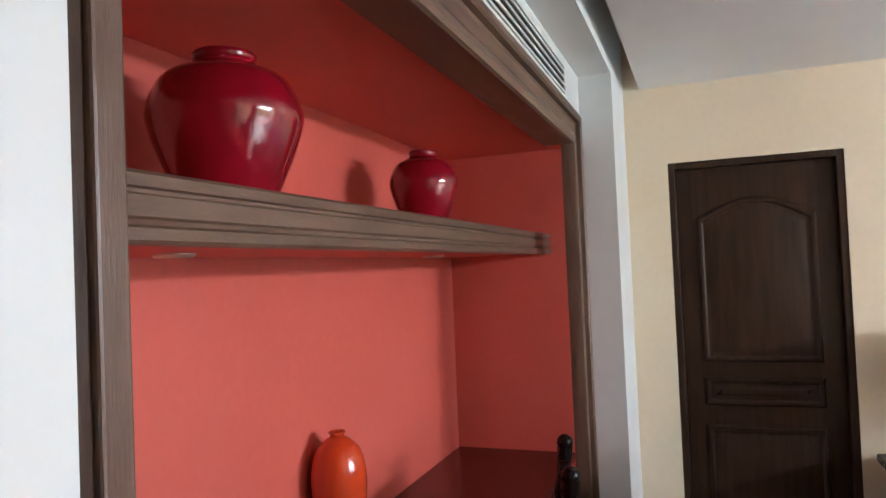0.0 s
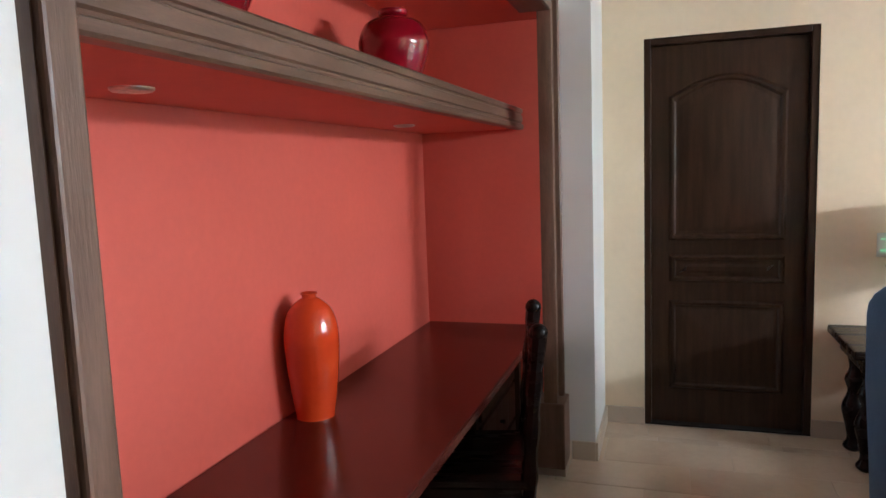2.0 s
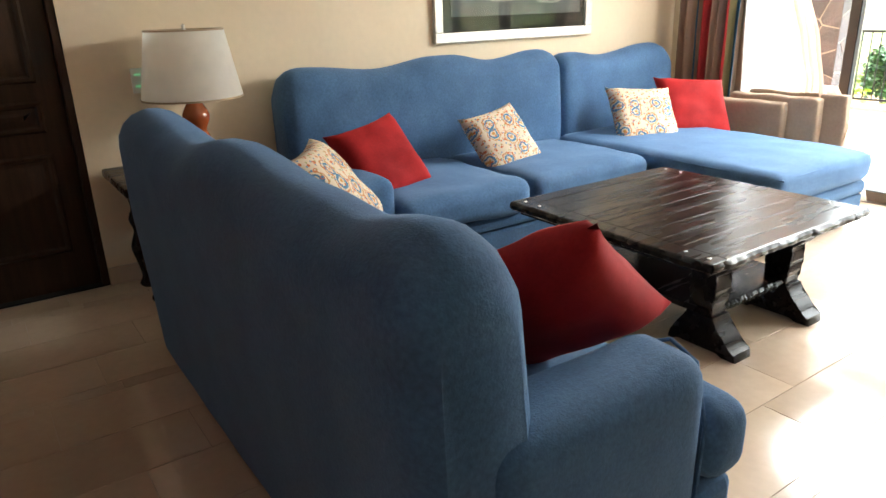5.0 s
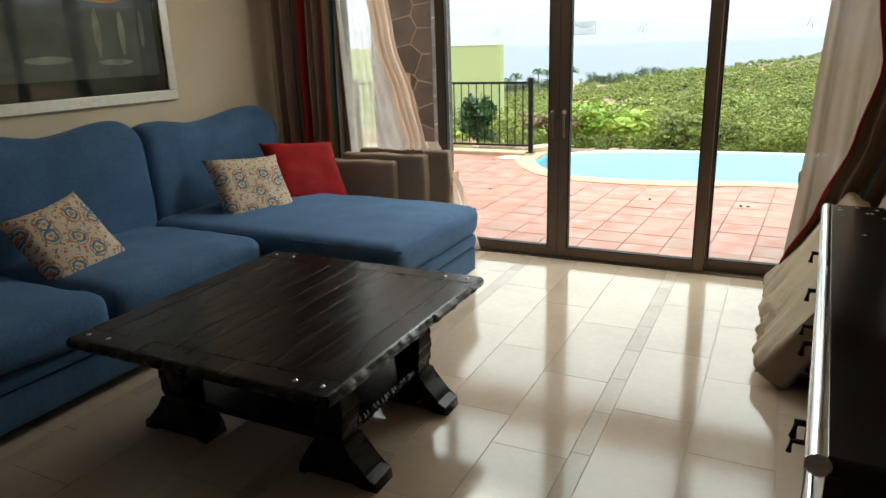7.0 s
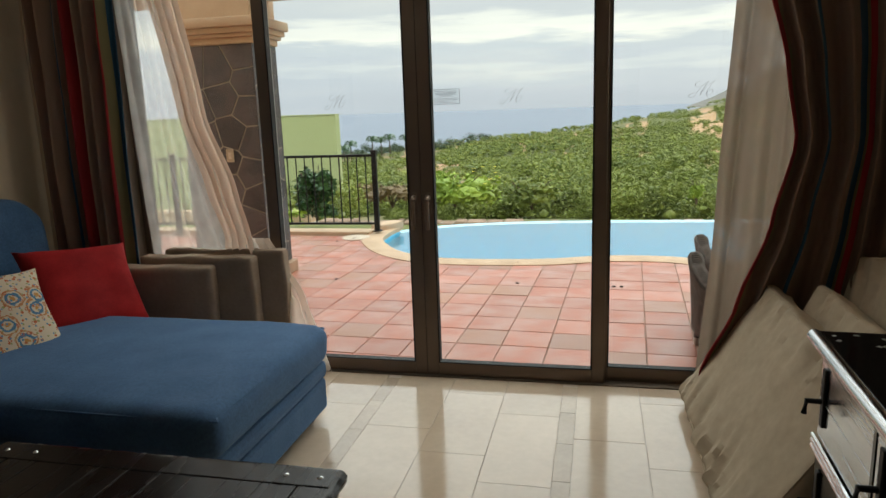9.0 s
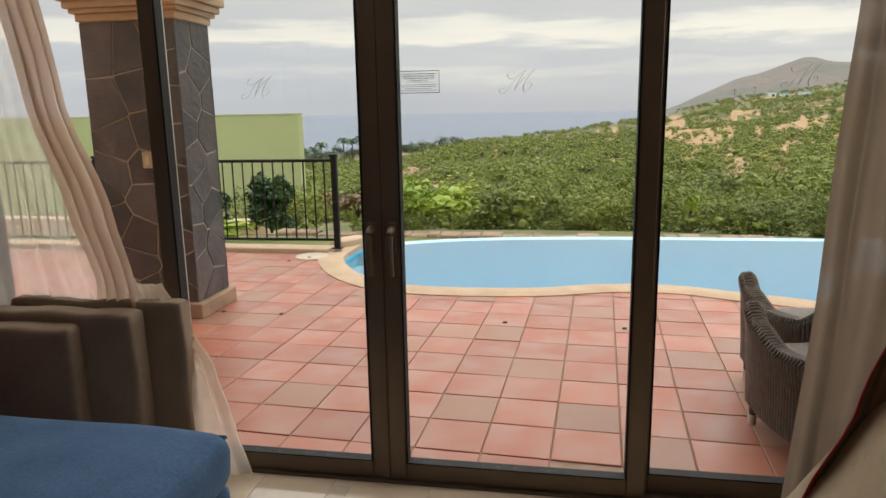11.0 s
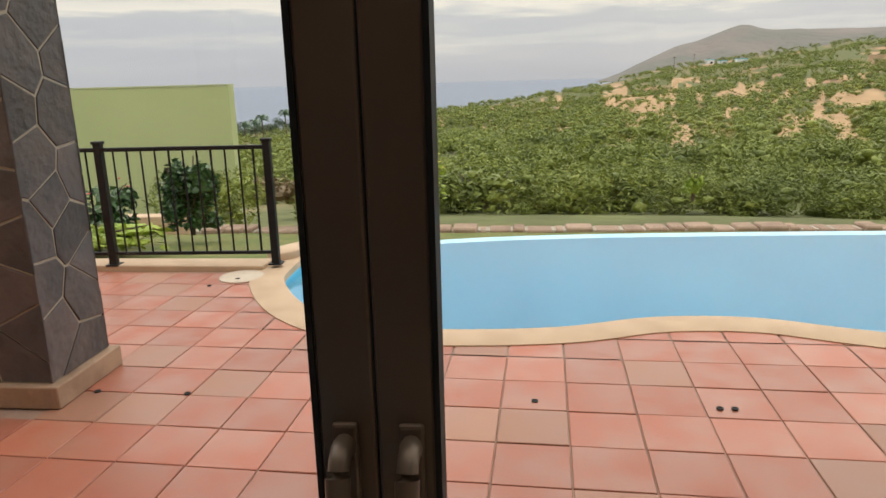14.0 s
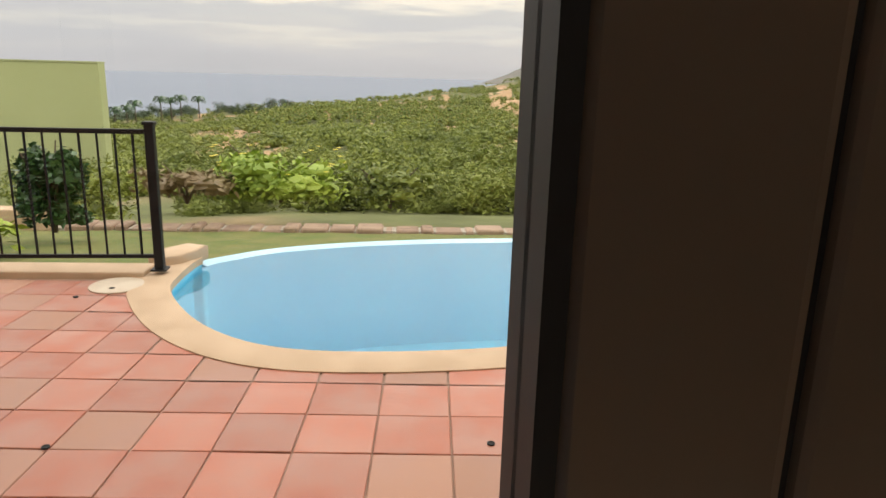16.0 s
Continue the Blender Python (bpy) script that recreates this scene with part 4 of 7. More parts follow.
sea = bmesh.new()
sv = [[sea.verts.new((x, y, -19.0)) for y in (-4600, -1500, 0, 1500, 4600)] for x in (150, 1200, 4700)]
for i in range(2):
    for j in range(4):
        sea.faces.new((sv[i][j], sv[i + 1][j], sv[i + 1][j + 1], sv[i][j + 1]))
M_sea = mat("sea", (0.125, 0.155, 0.205), 0.6, col2=(0.11, 0.138, 0.185), scale=0.004, detail=6, bump=0.35, bscale=0.05, bdist=3.0, stretch=(1, 0.35, 1))
tagged(structure("water", sea, M_sea, "grey blue sea under a cloudy sky"), "", "")

# mountain far away
def wave_line(u, marks):
    for (a, ha), (b, hb) in zip(marks, marks[1:]):
        if u <= b:
            return ha + (hb - ha) * (u - a) / (b - a)
    return marks[-1][1]


bm = bmesh.new()
R = 2600.0
prev = None
K = 90
for k in range(K + 1):
    az = -62 + 58 * k / K
    peak = wave_line(az, [(-62, 3.0), (-54, 3.2), (-40, 2.8), (-30, 2.6), (-24, 2.75), (-19, 2.9), (-17.4, 3.3), (-16.6, 3.3), (-14.5, 2.5), (-12.2, 1.9), (-8.5, 0.2), (-6, -0.7), (0, -0.7)])
    peak += 0.07 * noise.noise(Vector((az * 0.9, 0, 0))) + 0.05 * noise.noise(Vector((az * 4, 3, 0)))
    col = []
    for q in range(11):
        t = q / 10
        rr = R - 900 * (1 - t)
        zz = -30 + (1.35 + R * math.tan(radians(max(peak, -0.7))) + 30) * t ** 1.3 + 18 * noise.noise(Vector((az * 0.6, t * 6, 1))) * (1 - t) * t * 4
        col.append(bm.verts.new((EYE.x + rr * math.cos(radians(az)), EYE.y + rr * math.sin(radians(az)), zz)))
    col.append(bm.verts.new((EYE.x + (R + 700) * math.cos(radians(az)), EYE.y + (R + 700) * math.sin(radians(az)), -30)))
    if prev:
        for q in range(11):
            bm.faces.new((prev[q], col[q], col[q + 1], prev[q + 1]))
    prev = col
M_mount = mat("hazy_rock", (0.19, 0.16, 0.14), 0.95, col2=(0.125, 0.13, 0.11), scale=0.006, detail=9, bump=0.6, bscale=0.03, bdist=15)
structure("backdrop_mountain", bm, M_mount, "hazy brown mountain beyond the hillside", True)

# green house
house = thing("boundary_wall", "plain pale green rendered boundary wall beyond the fence", "wall", m=pose(16.45, 6.67, 0))
part("wall", boxes((0, 0, -2.2, 0.25, 7.5, 1.32), bevel=0.01), M_green, house, smooth=False)
part("coping", boxes((-0.012, 0.0, 1.322, 0.262, 7.5, 1.345)), M_green, house, smooth=False)
ow = thing("retaining_wall", "low tan retaining wall at the edge of the garden", "wall", m=pose(12.3, -12, -0.325))
part("core", boxes((0.02, 0, -0.5, 0.24, 17.6, -0.10)), M_mortar, ow, smooth=False)
rnd = random.Random(4)
st = bmesh.new()
y = 0.0
while y < 17.4:
    w = rnd.uniform(0.12, 0.34)
    box(st, -0.01 + rnd.uniform(-0.02, 0.02), y + 0.008, -0.22, 0.28, y + w - 0.008, -0.085 + rnd.uniform(-0.015, 0.03), 0.02, 1)
    y += w
M_rock = mat("rough_brown_stone", (0.36, 0.25, 0.175), 0.9, col2=(0.25, 0.165, 0.115), scale=3, bump=0.6, bscale=60, fine=0.15)
part("cap_stones", st, M_rock, ow, "rough tan cap stones")
ob = ow.children[-1]
tagged(ob, "", "", "", "stuff")
gw = thing("garden_wall", "low tan garden wall by the shrubs", "wall", m=pose(12.3, 5.6, -0.25))
part("wall_body", boxes((0, 0, -0.4, 0.22, 6.0, 0.02), bevel=0.015), M_cope, gw)


# ---- plants ----
def unit_ball(sub):
    bm = bmesh.new()
    bmesh.ops.create_icosphere(bm, subdivisions=sub, radius=1.0)
    bm.verts.ensure_lookup_table()
    V, F = [v.co.copy() for v in bm.verts], [[v.index for v in f.verts] for f in bm.faces]
    bm.free()
    return V, F


BALLS = {k: unit_ball(k) for k in (1, 2)}


def leaf_cloud(n, rx, ry, rz, size, rng, inner=0.35, low=-0.2, core=2, count=6, lr0=0.36, lr1=0.66, ck=0.80, fine=False):
    """Vertices and triangles of a bush: uneven lobes of twigs, wrapped in small folded leaves."""
    V, F = [], []
    lobes = [(rng.uniform(-0.55, 0.55), rng.uniform(-0.55, 0.55), rng.uniform(low, 0.6), rng.uniform(lr0, lr1)) for _ in range(count)]
    for lx, ly, lz, lr in lobes:
        k = len(V)
        sd = rng.uniform(0, 50)
        for p in BALLS[core][0]:
            q = p * lr * (ck + 0.75 * ck * noise.noise(p * 3.1 + Vector((sd, 0, 0))))
            V.append(Vector(((lx + q.x) * rx, (ly + q.y) * ry, max(0.0, (lz + q.z + 0.6) * rz * 0.62))))
        F += [tuple(k + a for a in f) for f in BALLS[core][1]]
    for _ in range(n):
        lx, ly, lz, lr = rng.choice(lobes)
        d = Vector((rng.gauss(0, 1), rng.gauss(0, 1), rng.gauss(0.25, 1))).normalized() * lr * rng.uniform(0.72, 1.12)
        c = Vector(((lx + d.x) * rx, (ly + d.y) * ry, max(0.02, (lz + d.z + 0.6) * rz * 0.62)))
        a = Vector((rng.gauss(0, 1), rng.gauss(0, 1), rng.gauss(0, 0.6))).normalized()
        b = a.cross(Vector((rng.gauss(0, 1), rng.gauss(0, 1), rng.gauss(0, 1)))).normalized()
        s = size * rng.uniform(0.6, 1.3)
        k = len(V)
        if fine:
            V += [c - a * s, c + b * s * 0.5, c + a * s]
            F.append((k, k + 1, k + 2))
        else:
            V += [c - a * s, c + b * s * 0.45, c + a * s, c - b * s * 0.45]
            F += [(k, k + 1, k + 2), (k, k + 2, k + 3)]
    return V, F


def leaf_material(name, c1, c2, rough=0.6):
    m = bpy.data.materials.new(name)
    m.use_nodes = True
    n, l = m.node_tree.nodes, m.node_tree.links
    b = n["Principled BSDF"]
    b.inputs["Roughness"].default_value = rough
    g, r, co, nz, mx = n.new("ShaderNodeNewGeometry"), n.new("ShaderNodeValToRGB"), n.new("ShaderNodeTexCoord"), n.new("ShaderNodeTexNoise"), n.new("ShaderNodeMath")
    nz.inputs["Scale"].default_value, nz.inputs["Detail"].default_value = 0.45, 3
    l.new(co.outputs["Object"], nz.inputs["Vector"])
    mx.operation = "MULTIPLY_ADD"
    mx.inputs[1].default_value, mx.inputs[2].default_value = 0.34, -0.33
    l.new(g.outputs["Random Per Island"], mx.inputs[0])
    ad = n.new("ShaderNodeMath")
    l.new(mx.outputs[0], ad.inputs[0])
    sc = n.new("ShaderNodeMath")
    sc.operation = "MULTIPLY"
    sc.inputs[1].default_value = 1.25
    l.new(nz.outputs["Fac"], sc.inputs[0])
    l.new(sc.outputs[0], ad.inputs[1])
    r.color_ramp.elements[0].position, r.color_ramp.elements[0].color = 0.15, (*c1, 1)
    r.color_ramp.elements[1].position, r.color_ramp.elements[1].color = 0.8, (*c2, 1)
    l.new(ad.outputs[0], r.inputs[0])
    l.new(r.outputs[0], b.inputs["Base Color"])
    return m


M_leaf = leaf_material("shrub_leaves", (0.060, 0.090, 0.012), (0.255, 0.290, 0.045))
M_leafd = leaf_material("dark_glossy_leaves", (0.02, 0.06, 0.015), (0.065, 0.14, 0.04), 0.35)
M_leafy = leaf_material("yellow_green_leaves", (0.14, 0.23, 0.02), (0.34, 0.43, 0.06))
M_bark = mat("bark", (0.12, 0.085, 0.06), 0.9, col2=(0.08, 0.055, 0.04), scale=20, bump=0.5)
M_flower = mat("red_petals", (0.55, 0.02, 0.015), 0.5)
M_yellow = mat("yellow_petals", (0.75, 0.62, 0.05), 0.5)


def scatter(name, spots, protos, material, label):
    """Many clumps joined into one mesh; spots are (x, y, z, size, turn)."""
    Vs, Fs, base = [], [], 0
    for k, (x, y, z, s, a) in enumerate(spots):
        pv, pf = protos[k % len(protos)]
        ca, sa = math.cos(a) * s, math.sin(a) * s
        q = np.empty_like(pv)
        q[:, 0], q[:, 1], q[:, 2] = pv[:, 0] * ca - pv[:, 1] * sa + x, pv[:, 0] * sa + pv[:, 1] * ca + y, pv[:, 2] * s + z
        Vs.append(q)
        Fs.append(pf + base)
        base += len(pv)
    V, F = np.concatenate(Vs), np.concatenate(Fs)
    me = bpy.data.meshes.new(name)
    me.vertices.add(len(V))
    me.vertices.foreach_set("co", V.astype(np.float32).ravel())
    me.loops.add(F.size)
    me.loops.foreach_set("vertex_index", F.astype(np.int32).ravel())
    me.polygons.add(len(F))
    me.polygons.foreach_set("loop_start", np.arange(0, F.size, 3, dtype=np.int32))
    me.update(calc_edges=True)
    me.materials.append(material)
    return tagged(new(name, me), label, "shrubs", "", "stuff")


rng = random.Random(11)


def protos(k, n, size, core, count, shape=(0.5, 0.5, 0.66), **more):
    out = []
    for _ in range(k):
        v, f = leaf_cloud(n, *shape, size, rng, core=core, count=count, **more)
        out.append((np.array([tuple(p) for p in v]), np.array(f)))
    return out


near_p = protos(6, 3300, 0.032, 1, 15, (0.62, 0.62, 0.62), lr0=0.2, lr1=0.46, ck=0.30, low=-0.4, fine=True)
mid_p = protos(7, 560, 0.045, 1, 8, lr0=0.26, lr1=0.55, ck=0.32, fine=True)
far_p = protos(9, 60, 0.085, 1, 3, lr0=0.34, lr1=0.62, ck=0.50, fine=True)


def bare(x, y):
    """Where the scrub leaves sandy ground open: patches that lengthen with distance, down the slope."""
    d = Vector((x - EYE.x, y - EYE.y))
    az, g = math.degrees(math.atan2(d.y, d.x)), math.log(max(d.length, 1.0))
    return noise.noise(Vector((az * 0.42 + 3.0, g * 2.3, 5.1))) + 0.6 * noise.noise(Vector((az * 1.5, g * 6.0, 1.1)))


def open_share(az, r):
    """How readily the soil lies open: the eroded slope, the sandy strip by the shore, elsewhere rarely."""
    if -27 < az < -7 and 62 < r < 330:
        return -0.06 if -26 < az < -9 and 66 < r < 260 else 0.20
    if 9 < az < 19 and 60 < r < 150:
        return 0.0
    return 0.36 if r > 45 else 0.75


def spots(count, r0, r1, a0, a1, s0, s1):
    out = []
    while len(out) < count:
        r = math.exp(rng.uniform(math.log(r0), math.log(r1)))
        az = rng.uniform(a0, a1)
        x, y = EYE.x + r * math.cos(radians(az)), EYE.y + r * math.sin(radians(az))
        if x < 12.62 or (15.6 < x < 24 and 6.0 < y < 15) or r > crest(az) * 1.02:
            continue
        if bare(x, y) > open_share(az, r) and rng.random() > 0.13:
            continue
        out.append((x, y, ground_z(x, y) - 0.12, rng.uniform(s0, s1), rng.uniform(0, 6.3)))
    return out


def sheet_z(x, y):
    """Height of the ground sheet between its grid lines."""
    i = max(k for k in range(len(xs) - 1) if xs[k] <= x)
    j = max(k for k in range(len(ys) - 1) if ys[k] <= y)
    u, w = (x - xs[i]) / (xs[i + 1] - xs[i]), (y - ys[j]) / (ys[j + 1] - ys[j])
    q = [ground_z(xs[a], ys[b]) for a, b in ((i, j), (i + 1, j), (i, j + 1), (i + 1, j + 1))]
    return (q[0] * (1 - u) + q[1] * u) * (1 - w) + (q[2] * (1 - u) + q[3] * u) * w


# open ochre soil on the eroded slopes
M_soil = mat("ochre_soil", (0.45, 0.29, 0.15), 0.95, col2=(0.33, 0.20, 0.098), scale=0.35, detail=9, bump=0.5, bscale=3.0, bdist=0.1, fine=0.12)
bm = bmesh.new()
corner = {}
for i in range(290):
    for j in range(95):
        az, r = -48 + 0.25 * (i + 0.5), 45 * 1.021 ** (j + 0.5)
        x, y = EYE.x + r * math.cos(radians(az)), EYE.y + r * math.sin(radians(az))
        if az > 24 or r > crest(az) * 0.97 or bare(x, y) < open_share(az, r) + 0.03:
            continue
        face = []
        for a, b in ((i, j), (i + 1, j), (i + 1, j + 1), (i, j + 1)):
            if (a, b) not in corner:
                az, r = -48 + 0.25 * (a + 0.5 * noise.noise(Vector((a * 0.7, b * 0.7, 0)))), 45 * 1.021 ** (b + 0.5 * noise.noise(Vector((a * 0.7, b * 0.7, 7))))
                x, y = EYE.x + r * math.cos(radians(az)), EYE.y + r * math.sin(radians(az))
                corner[a, b] = bm.verts.new((x, y, sheet_z(x, y) + 0.10))
            face.append(corner[a, b])
        bm.faces.new(face)
structure("bare_soil", bm, M_soil, "open ochre soil between the shrubs on the slope", True)

scatter("near_scrub", spots(215, 13.0, 30, -48, 40, 0.7, 1.9), near_p, M_leaf, "dense green desert scrub just beyond the pool")
scatter("middle_scrub", spots(1300, 24, 95, -48, 40, 0.7, 2.9), mid_p, M_leaf, "green desert scrub on the hillside")
scatter("far_scrub", spots(7600, 75, 480, -48, 32, 1.3, 3.4) + spots(4400, 170, 490, -48, 12, 1.8, 4.2), far_p, M_leaf, "far green scrub on the hillside")
crest_spots = []
for k in range(70):
    az = rng.uniform(8, 23)
    r = crest(az) * rng.uniform(0.9, 1.02)
    x, y = EYE.x + r * math.cos(radians(az)), EYE.y + r * math.sin(radians(az))
    crest_spots.append((x, y, ground_z(x, y) - 0.3, rng.uniform(3.5, 7.5), rng.uniform(0, 6)))
scatter("far_trees", crest_spots, mid_p, leaf_material("far_dark_leaves", (0.03, 0.055, 0.03), (0.08, 0.115, 0.05)), "dark far trees along the shore")


def shrub(name, label, x, y, z, rx, ry, rz, n, size, material, seed, flowers=0, petal=None, category="shrub", low=-0.2):
    rg = random.Random(seed)
    t = thing(name, label, category, m=pose(x, y, z))
    bm = bmesh.new()
    for k in range(6):
        a = rg.uniform(0, 6.3)
        tip = Vector((math.cos(a) * rx * 0.6, math.sin(a) * ry * 0.6, rz * rg.uniform(0.6, 1.0)))
        tube(bm, [Vector((0, 0, -0.05)), tip * 0.4 + Vector((0, 0, 0.08)), tip], lambda q: 0.018 * (1 - 0.7 * q), 6)
    part("stems", bm, M_bark, t)
    v, f = leaf_cloud(n, rx, ry, rz, size, rg, low=low, core=2, count=18, lr0=0.24, lr1=0.45, ck=0.55)
    me = bpy.data.meshes.new("foliage")
    me.from_pydata([tuple(p) for p in v], [], f)
    me.materials.append(material)
    ob = new("foliage", me)
    ob.parent = t
    for k in range(flowers):
        a, h = rg.uniform(0, 6.3), rg.uniform(0.5, 1.0)
        bm = bmesh.new()
        for q in range(5):
            b = q * 1.257
            d = Vector((math.cos(b), math.sin(b), 0.3)) * 0.035
            o = Vector((math.cos(a) * rx * 0.75, math.sin(a) * ry * 0.75, rz * h))
            sd = Vector((-math.sin(b), math.cos(b), 0)) * 0.018
            bm.faces.new([bm.verts.new(o + p) for p in (Vector(), d * 0.6 + sd, d * 1.15, d * 0.6 - sd)])
        part("flower", bm, petal, t, smooth=False)
    return t


shrub("hibiscus_bush", "tall dark glossy bush behind the iron fence", 11.05, 4.95, -0.13, 0.35, 0.35, 0.80, 1900, 0.046, M_leafd, 3, low=-0.75)
shrub("flowering_bush", "low dark bush with red flowers behind the fence", 10.55, 5.62, -0.08, 0.40, 0.45, 0.52, 1200, 0.045, M_leafd, 5, 5, M_flower, low=-0.6)
shrub("ground_cover", "low leafy plants along the fence", 9.9, 5.35, -0.07, 0.35, 0.9, 0.24, 420, 0.05, M_leafy, 6)
shrub("yellow_flowering_shrub", "bright green shrub with small yellow flowers", 13.35, 3.35, -0.25, 0.75, 1.05, 0.66, 1700, 0.05, M_leafy, 8, 26, M_yellow, low=-0.5)
shrub("dry_shrub", "brown twiggy shrub by the garden wall", 12.9, 4.35, -0.2, 0.5, 0.7, 0.42, 420, 0.05, leaf_material("dry_leaves", (0.14, 0.085, 0.045), (0.25, 0.2, 0.08)), 9)
shrub("small_shrub", "small bright green shrub behind the pool wall", 13.2, -0.62, -0.2, 0.14, 0.14, 0.38, 90, 0.045, M_leafy, 12)
shrub("round_shrub", "round green shrub behind the pool wall", 13.3, 2.0, -0.3, 0.5, 0.6, 0.5, 700, 0.045, M_leaf, 13)

# palms far off
for k, (az, r, h) in enumerate(((20.7, 225, 6.5), (20.1, 230, 7.5), (18.3, 235, 8.0), (17.6, 240, 7.0), (16.9, 238, 7.8), (15.6, 245, 7), (21.5, 220, 6))):
    x, y = EYE.x + r * math.cos(radians(az)), EYE.y + r * math.sin(radians(az))
    t = thing("palm_tree", "tall far palm tree near the shore", "palm tree", "palms near the shore", pose(x, y, ground_z(x, y) - 0.5))
    bm = bmesh.new()
    tube(bm, [(0, 0, 0), (0.1, 0.15, h * 0.5), (0.3, 0.25, h)], lambda q: 0.22 - 0.08 * q, 7)
    part("trunk", bm, M_bark, t)
    bm = bmesh.new()
    for q in range(30):
        a = q * 2.4
        d = Vector((math.cos(a), math.sin(a), 0))
        L = 2.3 + 0.5 * math.sin(q * 3)
        o = Vector((0.3, 0.25, h))
        up = 1.3 - 0.085 * q
        pts = [o, o + d * L * 0.4 + Vector((0, 0, up * 0.7)), o + d * L * 0.8 + Vector((0, 0, up * 0.8 - 0.2)), o + d * L + Vector((0, 0, up * 0.5 - 0.9))]
        sd = Vector((-d.y, d.x, 0)) * 0.34
        va = [bm.verts.new(p + sd * w) for p, w in zip(pts, (0.3, 1, 0.8, 0.05))]
        vb = [bm.verts.new(p - sd * w - Vector((0, 0, 0.12))) for p, w in zip(pts, (0.3, 1, 0.8, 0.05))]
        for i in range(3):
            bm.faces.new((va[i], va[i + 1], vb[i + 1], vb[i]))
    part("crown", bm, M_leafd, t, smooth=False)

# far houses on the hill
for az, el_r, w, h in ((-17.2, 420, 5, 3.0), (-15.9, 430, 4, 2.6), (-15.0, 440, 4, 3.0), (-26.5, 300, 11, 3.2)):
    x, y = EYE.x + el_r * math.cos(radians(az)), EYE.y + el_r * math.sin(radians(az))
    t = thing("hill_house", "small far flat-roofed house on the hill", "house", "houses on the hill", pose(x, y, ground_z(x, y) - 0.6))
    part("wall", boxes((0, -w / 2, 0, 5, w / 2, h)), M_plastic if w < 8 else M_cope, t, smooth=False)
    part("roof", boxes((-0.2, -w / 2 - 0.2, h, 5.2, w / 2 + 0.2, h + 0.3)), M_pool if w < 8 else M_cope, t, smooth=False)
    part("window", boxes((-0.06, -w / 4, 0.9, 0.0, 0.2, 2.0)), M_gap, t, smooth=False)
# utility poles
for az, r in ((-12.4, 380), (-13.8, 380)):
    x, y = EYE.x + r * math.cos(radians(az)), EYE.y + r * math.sin(radians(az))
    t = thing("utility_pole", "thin far utility pole on the hillside", "pole", "utility poles", pose(x, y, ground_z(x, y) - 0.5))
    part("pole", lathe([(0.14, 0), (0.10, 9), (0, 9)], 6), M_bark, t)
    part("crossarm", boxes((-0.05, -0.9, 8.3, 0.05, 0.9, 8.45)), M_bark, t, smooth=False)


# ---- things in the niche ----
def jar(x, y, z, s, wide, tall):
    t = thing("ceramic_jar", "round glossy dark red ceramic jar on the niche shelf", "jar", "red jars on the shelf", pose(x, y, z) @ Matrix.Diagonal((wide, wide, tall, 1)))
    prof = curve_profile([(0.0, 0.0), (0.100 * s, 0.0), (0.108 * s, 0.010 * s), (0.142 * s, 0.08 * s), (0.175 * s, 0.165 * s), (0.177 * s, 0.215 * s), (0.145 * s, 0.275 * s), (0.09 * s, 0.302 * s), (0.076 * s, 0.309 * s)], 6)
    neck = [(0.070 * s, 0.315 * s), (0.073 * s, 0.325 * s), (0.075 * s, 0.331 * s), (0.070 * s, 0.336 * s), (0.064 * s, 0.328 * s), (0.062 * s, 0.29 * s), (0.0, 0.26 * s)]
    part("body", lathe(prof + [(0.075 * s, 0.313 * s)], 48), M_jar, t, angle=80)
    part("rim", lathe([(0.072 * s, 0.313 * s)] + neck, 48), M_jar, t, angle=80)


jar(-1.005, 1.315, 1.734, 0.93, 0.965, 1.04)
jar(-1.01, 2.435, 1.734, 0.74, 0.94, 1.13)
v = thing("tall_vase", "tall glossy orange ceramic vase standing on the desk", "vase", m=pose(-1.192, 2.058, 0.675) @ Matrix.Scale(0.96, 4))
prof = curve_profile([(0.0, 0.0), (0.060, 0.0), (0.067, 0.012), (0.082, 0.11), (0.093, 0.24), (0.090, 0.31), (0.073, 0.365), (0.040, 0.398), (0.022, 0.408)], 6)
part("body", lathe(prof, 44), M_vase, v, angle=80)
part("neck", lathe([(0.024, 0.407), (0.024, 0.416), (0.029, 0.420), (0.027, 0.424), (0.019, 0.420), (0.018, 0.38), (0, 0.37)], 32), M_vase, v)

chair = thing("desk_chair", "black carved wooden chair pushed under the desk", "chair", m=pose(-0.575, 2.40, 0, 0, 0, 193))


def turned_post(h, r, bm, x, y, z0=0.0, lean=0.0):
    n = 26
    tube(bm, [(x - lean * (k / n) ** 2, y, z0 + h * k / n) for k in range(n + 1)], lambda q: r * (1 + 0.12 * math.sin(q * 40)), 8)


